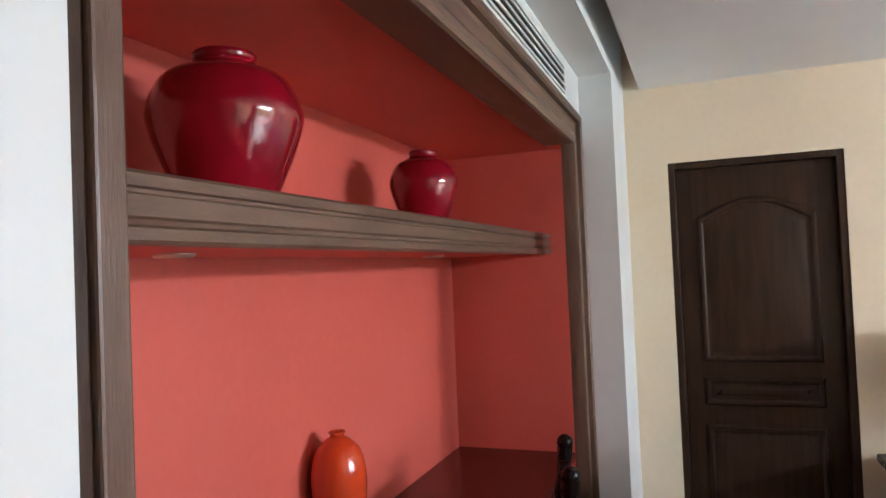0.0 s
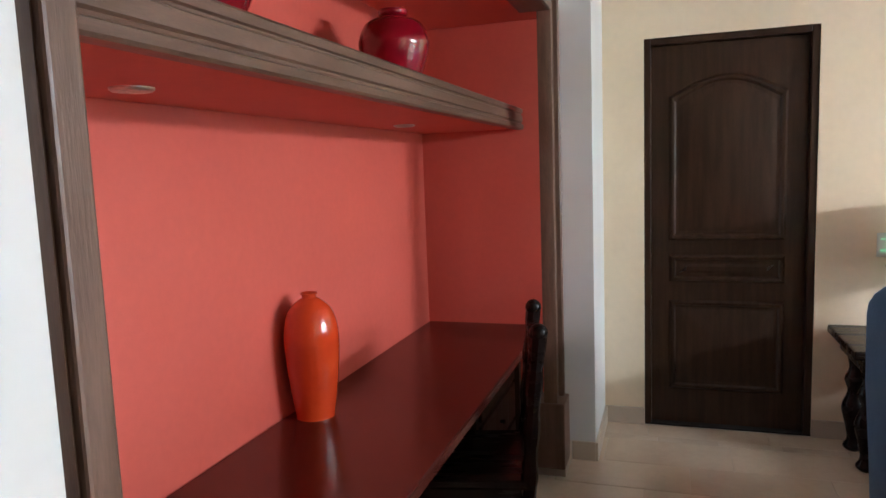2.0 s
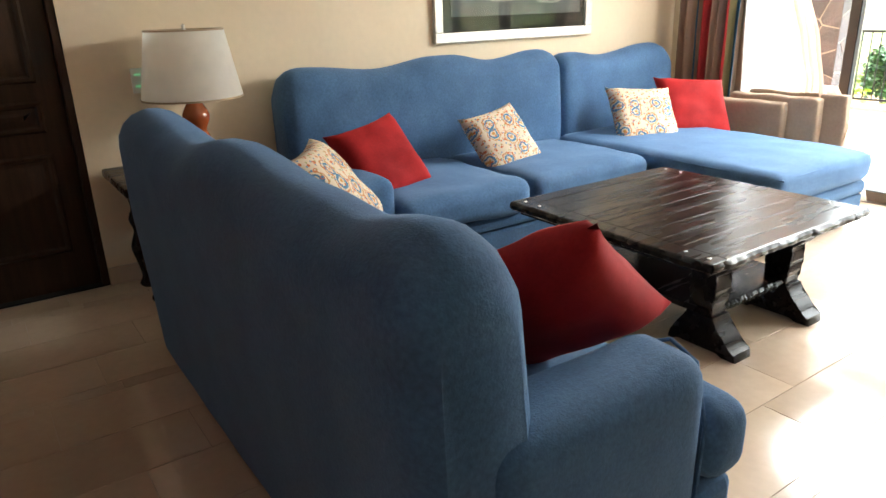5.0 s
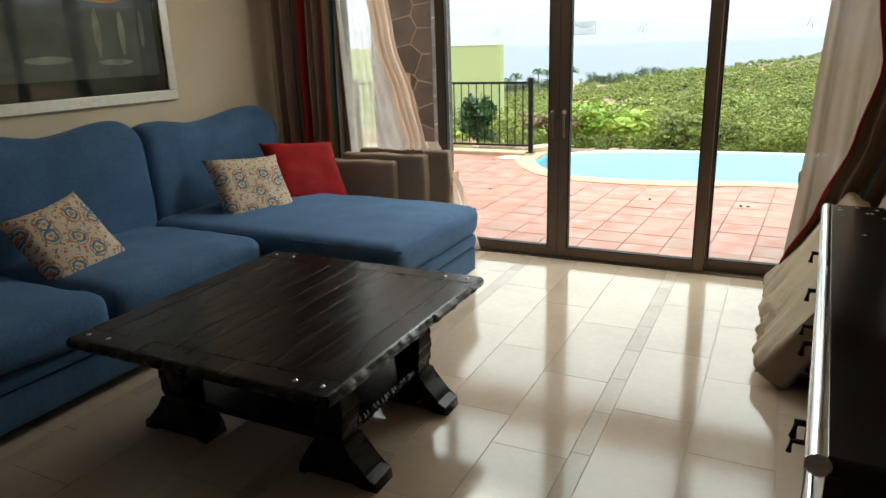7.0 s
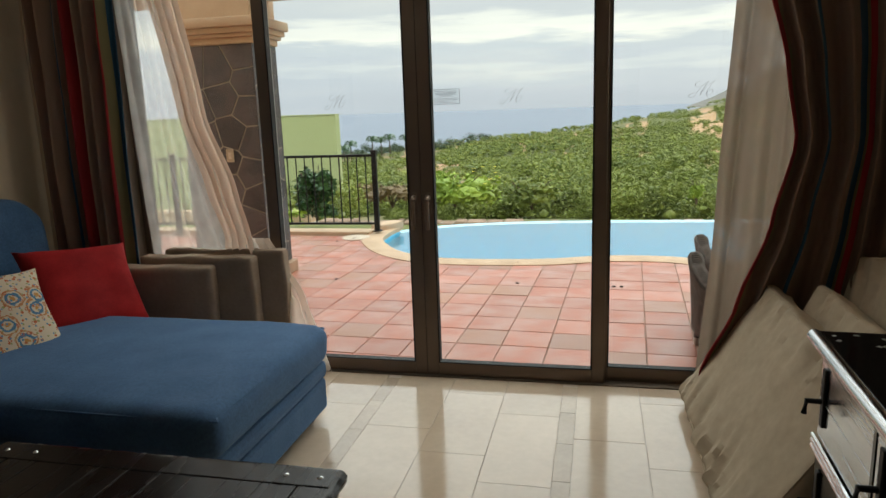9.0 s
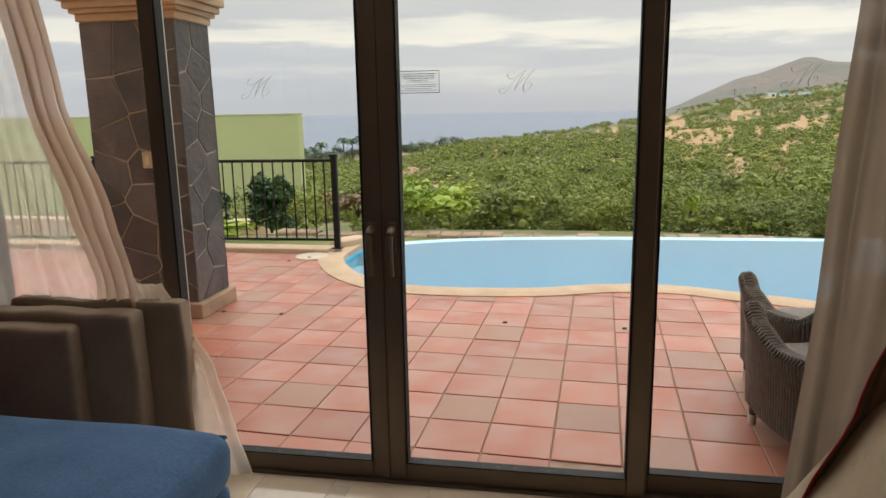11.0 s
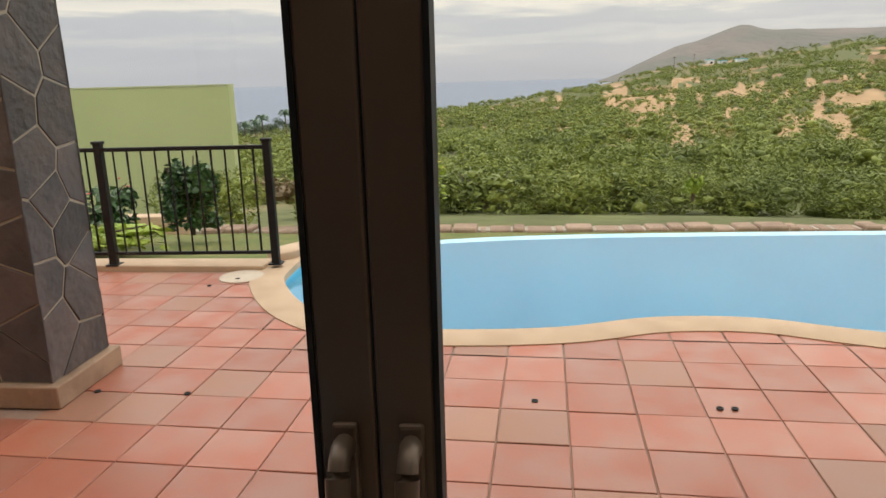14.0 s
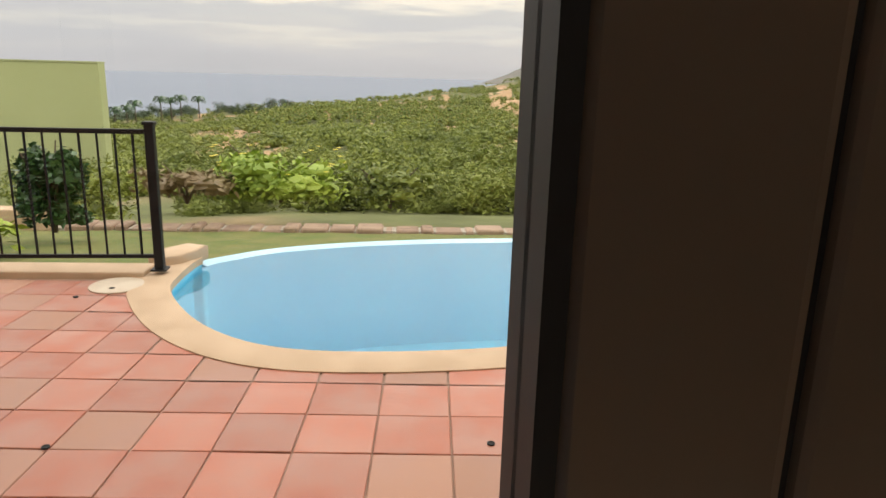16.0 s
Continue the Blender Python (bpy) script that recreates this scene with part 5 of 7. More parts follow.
for y in (-0.2, 0.2):
    bm = bmesh.new(); turned_post(0.93, 0.025, bm, 0, y, 0, 0.05)
    bmesh.ops.create_uvsphere(bm, u_segments=12, v_segments=8, radius=0.03, matrix=Matrix.Translation((-0.05, y, 0.94)))
    part("back_post", bm, M_black, chair)
    bm = bmesh.new(); turned_post(0.44, 0.023, bm, 0.40, y)
    part("leg", bm, M_black, chair)
    n = 20
    out = [(0.02 + 0.38 * k / n, 0.43) for k in (0, n)] + [(0.40 - 0.38 * k / n, 0.30 + 0.035 * abs(math.sin(k * math.pi * 3 / n)) ** 0.7 + 0.02 * math.sin(k * math.pi / n)) for k in range(n + 1)]
    part("carved_apron", extrude_outline(out, -0.011, 0.011, None, Matrix(((1, 0, 0, 0), (0, 0, -1, y), (0, 1, 0, 0), (0, 0, 0, 1)))), M_black, chair, smooth=False)
part("front_apron", boxes((0.389, -0.188, 0.30, 0.411, 0.188, 0.43), bevel=0.004), M_black, chair)
part("rear_apron", boxes((-0.011, -0.188, 0.32, 0.011, 0.188, 0.43), bevel=0.004), M_black, chair)
part("seat", boxes((-0.01, -0.225, 0.43, 0.43, 0.225, 0.462), bevel=0.012), M_black, chair)
for z, h in ((0.80, 0.09), (0.60, 0.07)):
    bm = bmesh.new()
    n = 16
    out = [(-0.19 + 0.38 * k / n, z + h + 0.02 * math.sin(math.pi * k / n) + 0.008 * math.cos(k * 1.9)) for k in range(n + 1)]
    out += [(0.19 - 0.38 * k / n, z + 0.006 * math.cos(k * 1.7)) for k in range(n + 1)]
    extrude_outline(out, -0.012, 0.012, bm, Matrix(((0, 0, 1, -0.036), (1, 0, 0, 0), (0, 1, 0, 0), (0, 0, 0, 1))))
    part("back_rail", bm, M_black, chair)
for y in (-0.10, 0.0, 0.10):
    part("spindle", boxes((-0.04, y - 0.014, 0.66, -0.022, y + 0.014, 0.81), bevel=0.004), M_black, chair)

# ---- upholstered seats ----
def wave(u, marks):
    """A smooth height through (place, height) marks."""
    for (a, ha), (b, hb) in zip(marks, marks[1:]):
        if u <= b:
            t = (u - a) / (b - a)
            t = t * t * (3 - 2 * t)
            return ha + (hb - ha) * t
    return marks[-1][1]


def back_slab(y0, y1, thick, marks, z0=0.05, lean=0.04, seed=0, ear=0.10):
    """A padded back: rounded over the top, ends turned in, with a waved upper edge."""
    bm = bmesh.new()
    n, rows = 56, []
    for i in range(n + 1):
        u = y0 + (y1 - y0) * i / n
        e = min(u - y0, y1 - u)
        f = math.sqrt(max(0.0, 1 - max(0.0, 1 - e / ear) ** 2))
        h = wave(u, marks) - 0.09 * (1 - f)
        th = thick * (0.62 + 0.38 * f)
        off = (thick - th) * 0.5
        r = th * 0.48
        sec = [(0.0, z0), (0.0, z0 + (h - z0) * 0.3), (-0.005, z0 + (h - z0) * 0.6), (0.0, h - r)]
        sec += [(r - r * math.cos(a), h - r + r * math.sin(a)) for a in (0.35, 0.7, 1.05, 1.4, 1.57)]
        sec += [(th - r + r * math.cos(a), h - r + r * math.sin(a)) for a in (1.4, 1.05, 0.7, 0.35, 0.0)]
        sec += [(th + 0.012, z0 + (h - z0) * 0.6), (th + 0.01, z0 + (h - z0) * 0.3), (th, z0)]
        row = []
        for x, z in sec:
            p = Vector((x + off - lean * (z / 1.0) + 0.02, u, z))
            p += noise.noise_vector(p * 4 + Vector((seed * 9, 0, 0))) * 0.006
            row.append(bm.verts.new(p))
        rows.append(row)
    m = len(rows[0])
    for a, b in zip(rows, rows[1:]):
        for k in range(m):
            bm.faces.new((a[k], a[(k + 1) % m], b[(k + 1) % m], b[k]))
    bm.faces.new(rows[0])
    bm.faces.new(rows[-1][::-1])
    return bm


def arm_shape(x0, x1, y0, y1, h, seed):
    bm = cushion(x1 - x0, y1 - y0, h - 0.05, 0.32, n=12, seed=seed, wob=0.004)
    bmesh.ops.translate(bm, verts=bm.verts[:], vec=((x0 + x1) / 2, (y0 + y1) / 2, 0.05))
    return bm


def soft(x0, y0, z0, x1, y1, z1, seed, r=0.36, crown=0.015, n=16, wob=0.008):
    bm = cushion(x1 - x0, y1 - y0, z1 - z0, r, n=n, seed=seed, crown=crown, wob=wob)
    bmesh.ops.translate(bm, verts=bm.verts[:], vec=((x0 + x1) / 2, (y0 + y1) / 2, z0))
    return bm


def piping(points, r=0.005):
    bm = bmesh.new()
    tube(bm, points, r, 6)
    return bm


def foot(x, y, t):
    part("foot", lathe([(0, 0.0), (0.022, 0.0), (0.03, 0.05), (0.034, 0.06), (0, 0.06)], 12, m=Matrix.Translation((x, y, 0))), M_black, t, "dark wooden foot")


love = thing("loveseat", "blue velvet camelback loveseat seen from behind", "sofa", m=pose(0.63, 1.0, 0))
L = 2.12
part("backrest", back_slab(0.03, L, 0.25, [(0, 0.965), (0.16, 1.0), (0.40, 0.960), (0.62, 0.970), (1.06, 1.005), (1.42, 0.955), (1.95, 1.0), (L, 0.965)], 0.03, 0.045, 1), M_blue, love)
part("base", boxes((0.2, 0.03, 0.05, 0.70, L - 0.03, 0.30), bevel=0.03), M_blue, love)
for k, (y0, y1) in enumerate(((0.0, 0.22), (L - 0.22, L))):
    a = part("arm", arm_shape(0.12, 0.70, y0, y1, 0.635, 3 + k), M_blue, love)
    part("piping", piping([(0.695, y0 + 0.03, 0.08), (0.70, y0 + 0.02, 0.45), (0.69, y0 + 0.05, 0.60), (0.68, (y0 + y1) / 2, 0.632), (0.69, y1 - 0.05, 0.60), (0.70, y1 - 0.02, 0.45)]), M_blue, a)
for k, (y0, y1) in enumerate(((0.21, 1.02), (1.03, L - 0.21))):
    bm = soft(0.24, y0, 0.29, 0.84, y1, 0.47, 5 + k)
    ear = soft(0.715, 0.0 if k == 0 else L - 0.3, 0.29, 0.865, 0.3 if k == 0 else L, 0.472, 7 + k, n=8)
    me_ear = bpy.data.meshes.new("ear"); ear.to_mesh(me_ear); ear.free(); bm.from_mesh(me_ear)
    part("seat_cushion", bm, M_blue, love)
for x, y in ((0.1, 0.1), (0.1, L - 0.1), (0.64, 0.1), (0.64, L - 0.1)):
    foot(x, y, love)
part("base_front", boxes((0.68, 0.01, 0.05, 0.83, L - 0.01, 0.285), bevel=0.03), M_blue, love)

sofa = thing("sectional_sofa", "long blue velvet camelback sofa with a chaise, against the wall", "sofa", m=pose(1.55, 3.965, 0, 0, 0, -90))
part("backrest", back_slab(0.0, 1.985, 0.25, [(0, 1.0), (0.15, 1.025), (0.61, 0.985), (1.0, 1.03), (1.14, 1.03), (1.45, 0.985), (1.85, 1.025), (1.985, 1.0)], 0.05, 0.03, 11), M_blue, sofa)
part("backrest", back_slab(1.99, 3.14, 0.25, [(1.99, 0.985), (2.15, 0.99), (2.45, 0.955), (2.98, 1.01), (3.14, 0.97)], 0.05, 0.03, 12), M_blue, sofa)
part("arm", arm_shape(0.15, 0.98, 0.0, 0.22, 0.57, 13), M_blue, sofa)
part("arm", arm_shape(0.15, 0.74, 2.92, 3.12, 0.585, 14), M_blue, sofa)
part("base", boxes((0.2, 0.05, 0.05, 1.0, 1.92, 0.20), bevel=0.02), M_blue, sofa)
part("base_band", boxes((0.2, 0.2, 0.202, 1.02, 1.92, 0.285), bevel=0.03), M_blue, sofa)
for k, (y0, y1) in enumerate(((0.2, 1.0), (1.0, 1.92))):
    c = part("seat_cushion", soft(0.22, y0 + 0.004, 0.275, 1.07, y1 - 0.004, 0.45, 15 + k, wob=0.014), M_blue, sofa)
part("chaise_base", boxes((0.2, 1.93, 0.05, 1.835, 2.90, 0.20), bevel=0.02), M_blue, sofa)
part("chaise_band", boxes((0.2, 1.925, 0.202, 1.845, 2.905, 0.285), bevel=0.03), M_blue, sofa)
c = part("chaise_cushion", soft(0.22, 1.915, 0.275, 1.865, 2.915, 0.46, 18, crown=0.02, n=22), M_blue, sofa)
part("piping", piping(curve_profile([(0.3, 2.895, 0.432), (1.0, 2.9, 0.437), (1.75, 2.895, 0.432), (1.84, 2.84, 0.43), (1.85, 2.4, 0.432), (1.845, 2.0, 0.43), (1.79, 1.94, 0.43), (1.0, 1.93, 0.435), (0.5, 1.93, 0.435)], 5), 0.004), M_blue, c)
for x, y in ((0.15, 0.1), (0.9, 0.1), (0.15, 3.0), (1.76, 2.84), (1.76, 2.0)):
    foot(x, y, sofa)

# ---- scatter cushions ----
def print_cloth():
    """Cream cloth with scattered blue, red and ochre flower rings."""
    m = mat("printed_cloth", (0.66, 0.56, 0.42), 0.85, col2=(0.60, 0.50, 0.37), scale=6, bump=0.3, bscale=300, bdist=0.0015, spec=0.2)
    n, l = m.node_tree.nodes, m.node_tree.links
    b = n["Principled BSDF"]
    base = b.inputs["Base Color"].links[0].from_socket
    co = n.new("ShaderNodeTexCoord")
    last = base
    for scale, lo, hi, col, seed in ((24, 0.0, 0.15, (0.50, 0.14, 0.06), 5.1), (26, 0.0, 0.12, (0.32, 0.33, 0.14), 2.1), (8.0, 0.31, 0.36, (0.48, 0.22, 0.10), 0.0), (8.0, 0.16, 0.25, (0.09, 0.20, 0.32), 0.0), (8.0, 0.0, 0.08, (0.52, 0.26, 0.08), 0.0), (19, 0.10, 0.15, (0.50, 0.12, 0.06), 3.3), (28, 0.0, 0.12, (0.13, 0.26, 0.38), 11.0)):
        v, mp = n.new("ShaderNodeTexVoronoi"), n.new("ShaderNodeMapping")
        mp.inputs["Location"].default_value = (seed, seed * 0.7, seed * 0.3)
        mp.inputs["Rotation"].default_value = (math.pi / 2, 0, 0)
        v.voronoi_dimensions = "2D"
        v.inputs["Scale"].default_value, v.inputs["Randomness"].default_value = scale, 0.75
        l.new(co.outputs["Object"], mp.inputs[0])
        l.new(mp.outputs[0], v.inputs["Vector"])
        nz = n.new("ShaderNodeTexNoise")
        nz.inputs["Scale"].default_value = 40
        l.new(co.outputs["Object"], nz.inputs["Vector"])
        ad = n.new("ShaderNodeMath"); ad.operation = "MULTIPLY_ADD"; ad.inputs[1].default_value = 0.22; l.new(nz.outputs["Fac"], ad.inputs[0])
        sb = n.new("ShaderNodeMath"); sb.operation = "SUBTRACT"; sb.inputs[1].default_value = 0.11
        l.new(v.outputs["Distance"], sb.inputs[0]); l.new(sb.outputs[0], ad.inputs[2])
        g1 = n.new("ShaderNodeMath"); g1.operation = "GREATER_THAN"; g1.inputs[1].default_value = lo - (0.2 if lo == 0 else 0); l.new(ad.outputs[0], g1.inputs[0])
        g2 = n.new("ShaderNodeMath"); g2.operation = "LESS_THAN"; g2.inputs[1].default_value = hi; l.new(ad.outputs[0], g2.inputs[0])
        mu = n.new("ShaderNodeMath"); mu.operation = "MULTIPLY"; l.new(g1.outputs[0], mu.inputs[0]); l.new(g2.outputs[0], mu.inputs[1])
        mx = n.new("ShaderNodeMixRGB"); mx.inputs[2].default_value = (*col, 1)
        l.new(mu.outputs[0], mx.inputs[0]); l.new(last, mx.inputs[1])
        last = mx.outputs[0]
    l.new(last, b.inputs["Base Color"])
    return m


M_print = print_cloth()


def scatter_cushion(label, material, s, thick, m, seed):
    ob = link("scatter_cushion", pillow(s, thick, seed), material, None, "", True, 0, m)
    tagged(ob, label, "cushion", "scatter cushions on the sofas")


RED, PRN = "square red velvet scatter cushion on the blue sofa", "square cream scatter cushion with blue and red flower print"
scatter_cushion(RED, M_redv, 0.45, 0.17, pose(1.93, 3.22, 0.405, -38, -9, 10), 1)
scatter_cushion(PRN, M_print, 0.42, 0.15, pose(2.78, 3.30, 0.395, -38, -8, 4), 2)
scatter_cushion(PRN, M_print, 0.48, 0.15, pose(3.88, 3.24, 0.38, -39, 3, -23), 3)
scatter_cushion(RED, M_redv, 0.52, 0.17, pose(4.36, 3.22, 0.375, -40, 4, -30), 4)
scatter_cushion(PRN, M_print, 0.43, 0.15, pose(1.352, 2.482, 0.508, -39.2, -0.8, 53), 5)
scatter_cushion(RED, M_redv, 0.435, 0.18, pose(1.335, 1.376, 0.545, -44.2, 27.3, 124.9), 6)

# ---- coffee table ----
table = thing("coffee_table", "low black carved wooden coffee table with plank top", "coffee table", m=pose(2.125, 1.552, 0))
TW, TD, TZ = 1.115, 1.09, 0.463
rg = random.Random(21)
for k in range(9):
    y0 = 0.11 + k * (TD - 0.22) / 9
    part("plank", boxes((0.11, y0 + 0.0008, TZ - 0.040, TW - 0.11, y0 + (TD - 0.22) / 9 - 0.0008, TZ - 0.0006 + rg.uniform(-0.0005, 0.0005)), bevel=0.0016), M_black, table)
for x0, x1 in ((0.022, 0.108), (TW - 0.108, TW - 0.022)):
    part("end_board", boxes((x0, 0.022, TZ - 0.042, x1, TD - 0.022, TZ), bevel=0.004), M_black, table)
for y0, y1 in ((0.022, 0.108), (TD - 0.108, TD - 0.022)):
    part("side_board", boxes((0.109, y0, TZ - 0.042, TW - 0.109, y1, TZ), bevel=0.004), M_black, table)
part("under_board", boxes((0.05, 0.05, TZ - 0.060, TW - 0.05, TD - 0.05, TZ - 0.0425)), M_black, table, smooth=False)


def carved_edge(p0, p1, out, parent, TZ=0.463):
    """A gouged rim: one scoop after another along the edge."""
    bm = bmesh.new()
    p0, p1, out = Vector(p0), Vector(p1), Vector(out)
    n = 92
    rows = []
    rr = random.Random(int(p0.x * 31 + p0.y * 17))
    phase = [rr.uniform(0.7, 1.2) for _ in range(24)]
    for i in range(n + 1):
        t = i / n
        s = abs(math.sin(t * math.pi * 17)) ** 0.35
        d = 0.020 * (0.62 + 0.38 * s) * phase[int(t * 17) % 24]
        p = p0 + (p1 - p0) * t
        rows.append([bm.verts.new(p + out * q + Vector((0, 0, z))) for q, z in ((-0.004, TZ), (d * 0.35, TZ - 0.002), (d, TZ - 0.013), (d * 0.8, TZ - 0.030), (-0.004, TZ - 0.042))])
    for a, b in zip(rows, rows[1:]):
        for k in range(4):
            bm.faces.new((a[k], a[k + 1], b[k + 1], b[k]))
    part("carved_edge", bm, M_black, parent, angle=30)


carved_edge((0.022, 0.022, 0), (TW - 0.022, 0.022, 0), (0, -1, 0), table)
carved_edge((0.022, TD - 0.022, 0), (TW - 0.022, TD - 0.022, 0), (0, 1, 0), table)
carved_edge((0.022, 0.022, 0), (0.022, TD - 0.022, 0), (-1, 0, 0), table)
carved_edge((TW - 0.022, 0.022, 0), (TW - 0.022, TD - 0.022, 0), (1, 0, 0), table)
for x in (0.065, TW - 0.065):
    for y in (0.065, 0.16, TD - 0.16, TD - 0.065):
        part("nail_head", lathe([(0.0, TZ + 0.004), (0.006, TZ + 0.003), (0.009, TZ), (0, TZ)], 10, m=Matrix.Translation((x, y, 0))), M_chrome, table, "worn metal nail head")
for x in (0.30, 0.82):
    for y, s in ((0.20, 1), (TD - 0.20, -1)):
        half = [(0.045, 0.40), (0.085, 0.385), (0.095, 0.355), (0.07, 0.33), (0.045, 0.32), (0.05, 0.29), (0.062, 0.26), (0.05, 0.235), (0.058, 0.21), (0.045, 0.18), (0.05, 0.15)]
        out = [(a, z) for a, z in half] + [(-a, z) for a, z in half[::-1]]
        bm = bmesh.new()
        extrude_outline(out, -0.05, 0.05, bm, Matrix(((0, 0, 1, x), (1, 0, 0, y), (0, 1, 0, 0), (0, 0, 0, 1))), 0.008)
        part("leg", bm, M_black, table, angle=30)
        bm = bmesh.new()
        ft = [(-0.06, 0.15), (0.06, 0.15), (0.075, 0.11), (0.11, 0.085), (0.13, 0.05), (0.165, 0.035), (0.17, 0.0), (0.11, 0.0), (0.09, 0.02), (-0.09, 0.02), (-0.11, 0.0), (-0.14, 0.0), (-0.13, 0.04), (-0.09, 0.09)]
        extrude_outline([(-s * a, z) for a, z in ft], -0.055, 0.055, bm, Matrix(((0, 0, 1, x), (1, 0, 0, y), (0, 1, 0, 0), (0, 0, 0, 1))), 0.006)
        part("foot", bm, M_black, table, angle=30)
    part("crossbar", boxes((x - 0.05, 0.10, TZ - 0.105, x + 0.05, TD - 0.10, TZ - 0.060), bevel=0.008), M_black, table)
carved_edge((0.36, 0.172, 0), (0.76, 0.172, 0), (0, -1, 0), table, 0.178)
carved_edge((0.36, TD - 0.172, 0), (0.76, TD - 0.172, 0), (0, 1, 0), table, 0.178)
part("lower_shelf", boxes((0.24, 0.17, 0.152, 0.88, TD - 0.17, 0.178), bevel=0.005), M_black, table)

# ---- side table and lamp ----
st_ = thing("side_table", "small black carved wooden side table by the wall", "side table", m=pose(0.665, 3.42, 0))
part("tabletop", boxes((0, 0, 0.572, 0.70, 0.54, 0.612), bevel=0.01), M_black, st_)
part("apron", boxes((0.05, 0.05, 0.50, 0.65, 0.49, 0.572), bevel=0.006), M_black, st_)
for x in (0.11, 0.59):
    for y in (0.20, 0.45):
        part("leg", lathe(curve_profile([(0.03, 0), (0.045, 0.02), (0.028, 0.06), (0.04, 0.14), (0.055, 0.22), (0.03, 0.30), (0.045, 0.36), (0.026, 0.42), (0.04, 0.50)], 4), 14, m=Matrix.Translation((x, y, 0))), M_black, st_)
lamp = thing("table_lamp", "amber ceramic table lamp with a white cloth shade, off", "lamp", m=pose(1.09, 3.72, 0.612))
part("foot", lathe([(0, 0), (0.075, 0), (0.075, 0.015), (0.05, 0.028), (0, 0.028)], 28), M_lampb, lamp)
part("body", lathe(curve_profile([(0.028, 0.026), (0.05, 0.06), (0.066, 0.10), (0.05, 0.15), (0.042, 0.17), (0.06, 0.215), (0.062, 0.25), (0.035, 0.30), (0.018, 0.325), (0.016, 0.34)], 5) + [(0, 0.34)], 32), M_lampb, lamp, angle=70)
part("stem", lathe([(0.008, 0.335), (0.008, 0.62), (0, 0.62)], 10), M_silver, lamp)
part("shade", lathe([(0.232, 0.325), (0.178, 0.632), (0.176, 0.632), (0.230, 0.325), (0.232, 0.325)], 48), M_shade, lamp, "white cloth cone shade")
part("shade_trim", lathe([(0.2335, 0.322), (0.2335, 0.330), (0.2295, 0.330), (0.2295, 0.322), (0.2335, 0.322)], 48), M_canvas, lamp)
part("shade_trim", lathe([(0.1795, 0.628), (0.1785, 0.635), (0.1755, 0.635), (0.1755, 0.628), (0.1795, 0.628)], 48), M_canvas, lamp)
part("finial", lathe([(0, 0.66), (0.009, 0.652), (0.006, 0.642), (0.011, 0.63), (0, 0.62)], 12), M_silver, lamp)
bm = bmesh.new()
for a in (0, 2.094, 4.188):
    tube(bm, [(0, 0, 0.622), (0.177 * math.cos(a), 0.177 * math.sin(a), 0.622)], 0.0025, 5)
part("spider", bm, M_silver, lamp)

# ---- picture ----
pic = thing("framed_picture", "large dark picture in a silver frame on the cream wall", "picture", m=pose(2.665, NY, 1.09))
PWd, PHt = 1.365, 0.98
part("frame", boxes((0, -0.035, 0, PWd, -0.002, 0.062), (0, -0.035, PHt - 0.062, PWd, -0.002, PHt), (0, -0.035, 0.062, 0.062, -0.002, PHt - 0.062), (PWd - 0.062, -0.035, 0.062, PWd, -0.002, PHt - 0.062), bevel=0.005), M_silver, pic, "silver leaf frame")
part("mat_board", boxes((0.062, -0.018, 0.062, PWd - 0.062, -0.004, PHt - 0.062)), M_gap, pic, "black mat board", smooth=False)
M_paint = mat("painting_grey", (0.105, 0.115, 0.11), 0.7, col2=(0.055, 0.06, 0.06), scale=4, detail=8, bump=0.1)
M_orange = mat("painting_orange", (0.62, 0.20, 0.03), 0.7, col2=(0.50, 0.32, 0.05), scale=6, detail=6)
M_pale = mat("painting_pale", (0.30, 0.30, 0.25), 0.7, col2=(0.15, 0.16, 0.15), scale=8, detail=6)
part("canvas", boxes((0.13, -0.021, 0.155, PWd - 0.11, -0.018, PHt - 0.13)), M_paint, pic, smooth=False)
rg = random.Random(5)
for cx, cz, rx, rz, m_ in ((0.92, 0.62, 0.22, 0.06, M_orange), (0.45, 0.66, 0.18, 0.07, M_orange), (1.05, 0.72, 0.10, 0.05, M_orange), (0.55, 0.26, 0.14, 0.02, M_pale), (0.95, 0.24, 0.12, 0.018, M_pale), (0.86, 0.40, 0.022, 0.13, M_pale), (1.02, 0.40, 0.022, 0.12, M_pale), (1.16, 0.42, 0.018, 0.11, M_pale)):
    out = [(cx + rx * math.cos(a * 0.2618) * rg.uniform(0.85, 1.1), cz + rz * math.sin(a * 0.2618) * rg.uniform(0.85, 1.1)) for a in range(24)]
    bm = bmesh.new()
    extrude_outline(out, 0.021, 0.0225, bm, Matrix(((1, 0, 0, 0), (0, 0, -1, 0), (0, 1, 0, 0), (0, 0, 0, 1))))
    part("paint_shape", bm, m_, pic, smooth=False)
pg = part("glazing", boxes((0.062, -0.027, 0.062, PWd - 0.062, -0.0245, PHt - 0.062)), M_glass, pic, "clear glass", smooth=False)
pg.visible_shadow = False

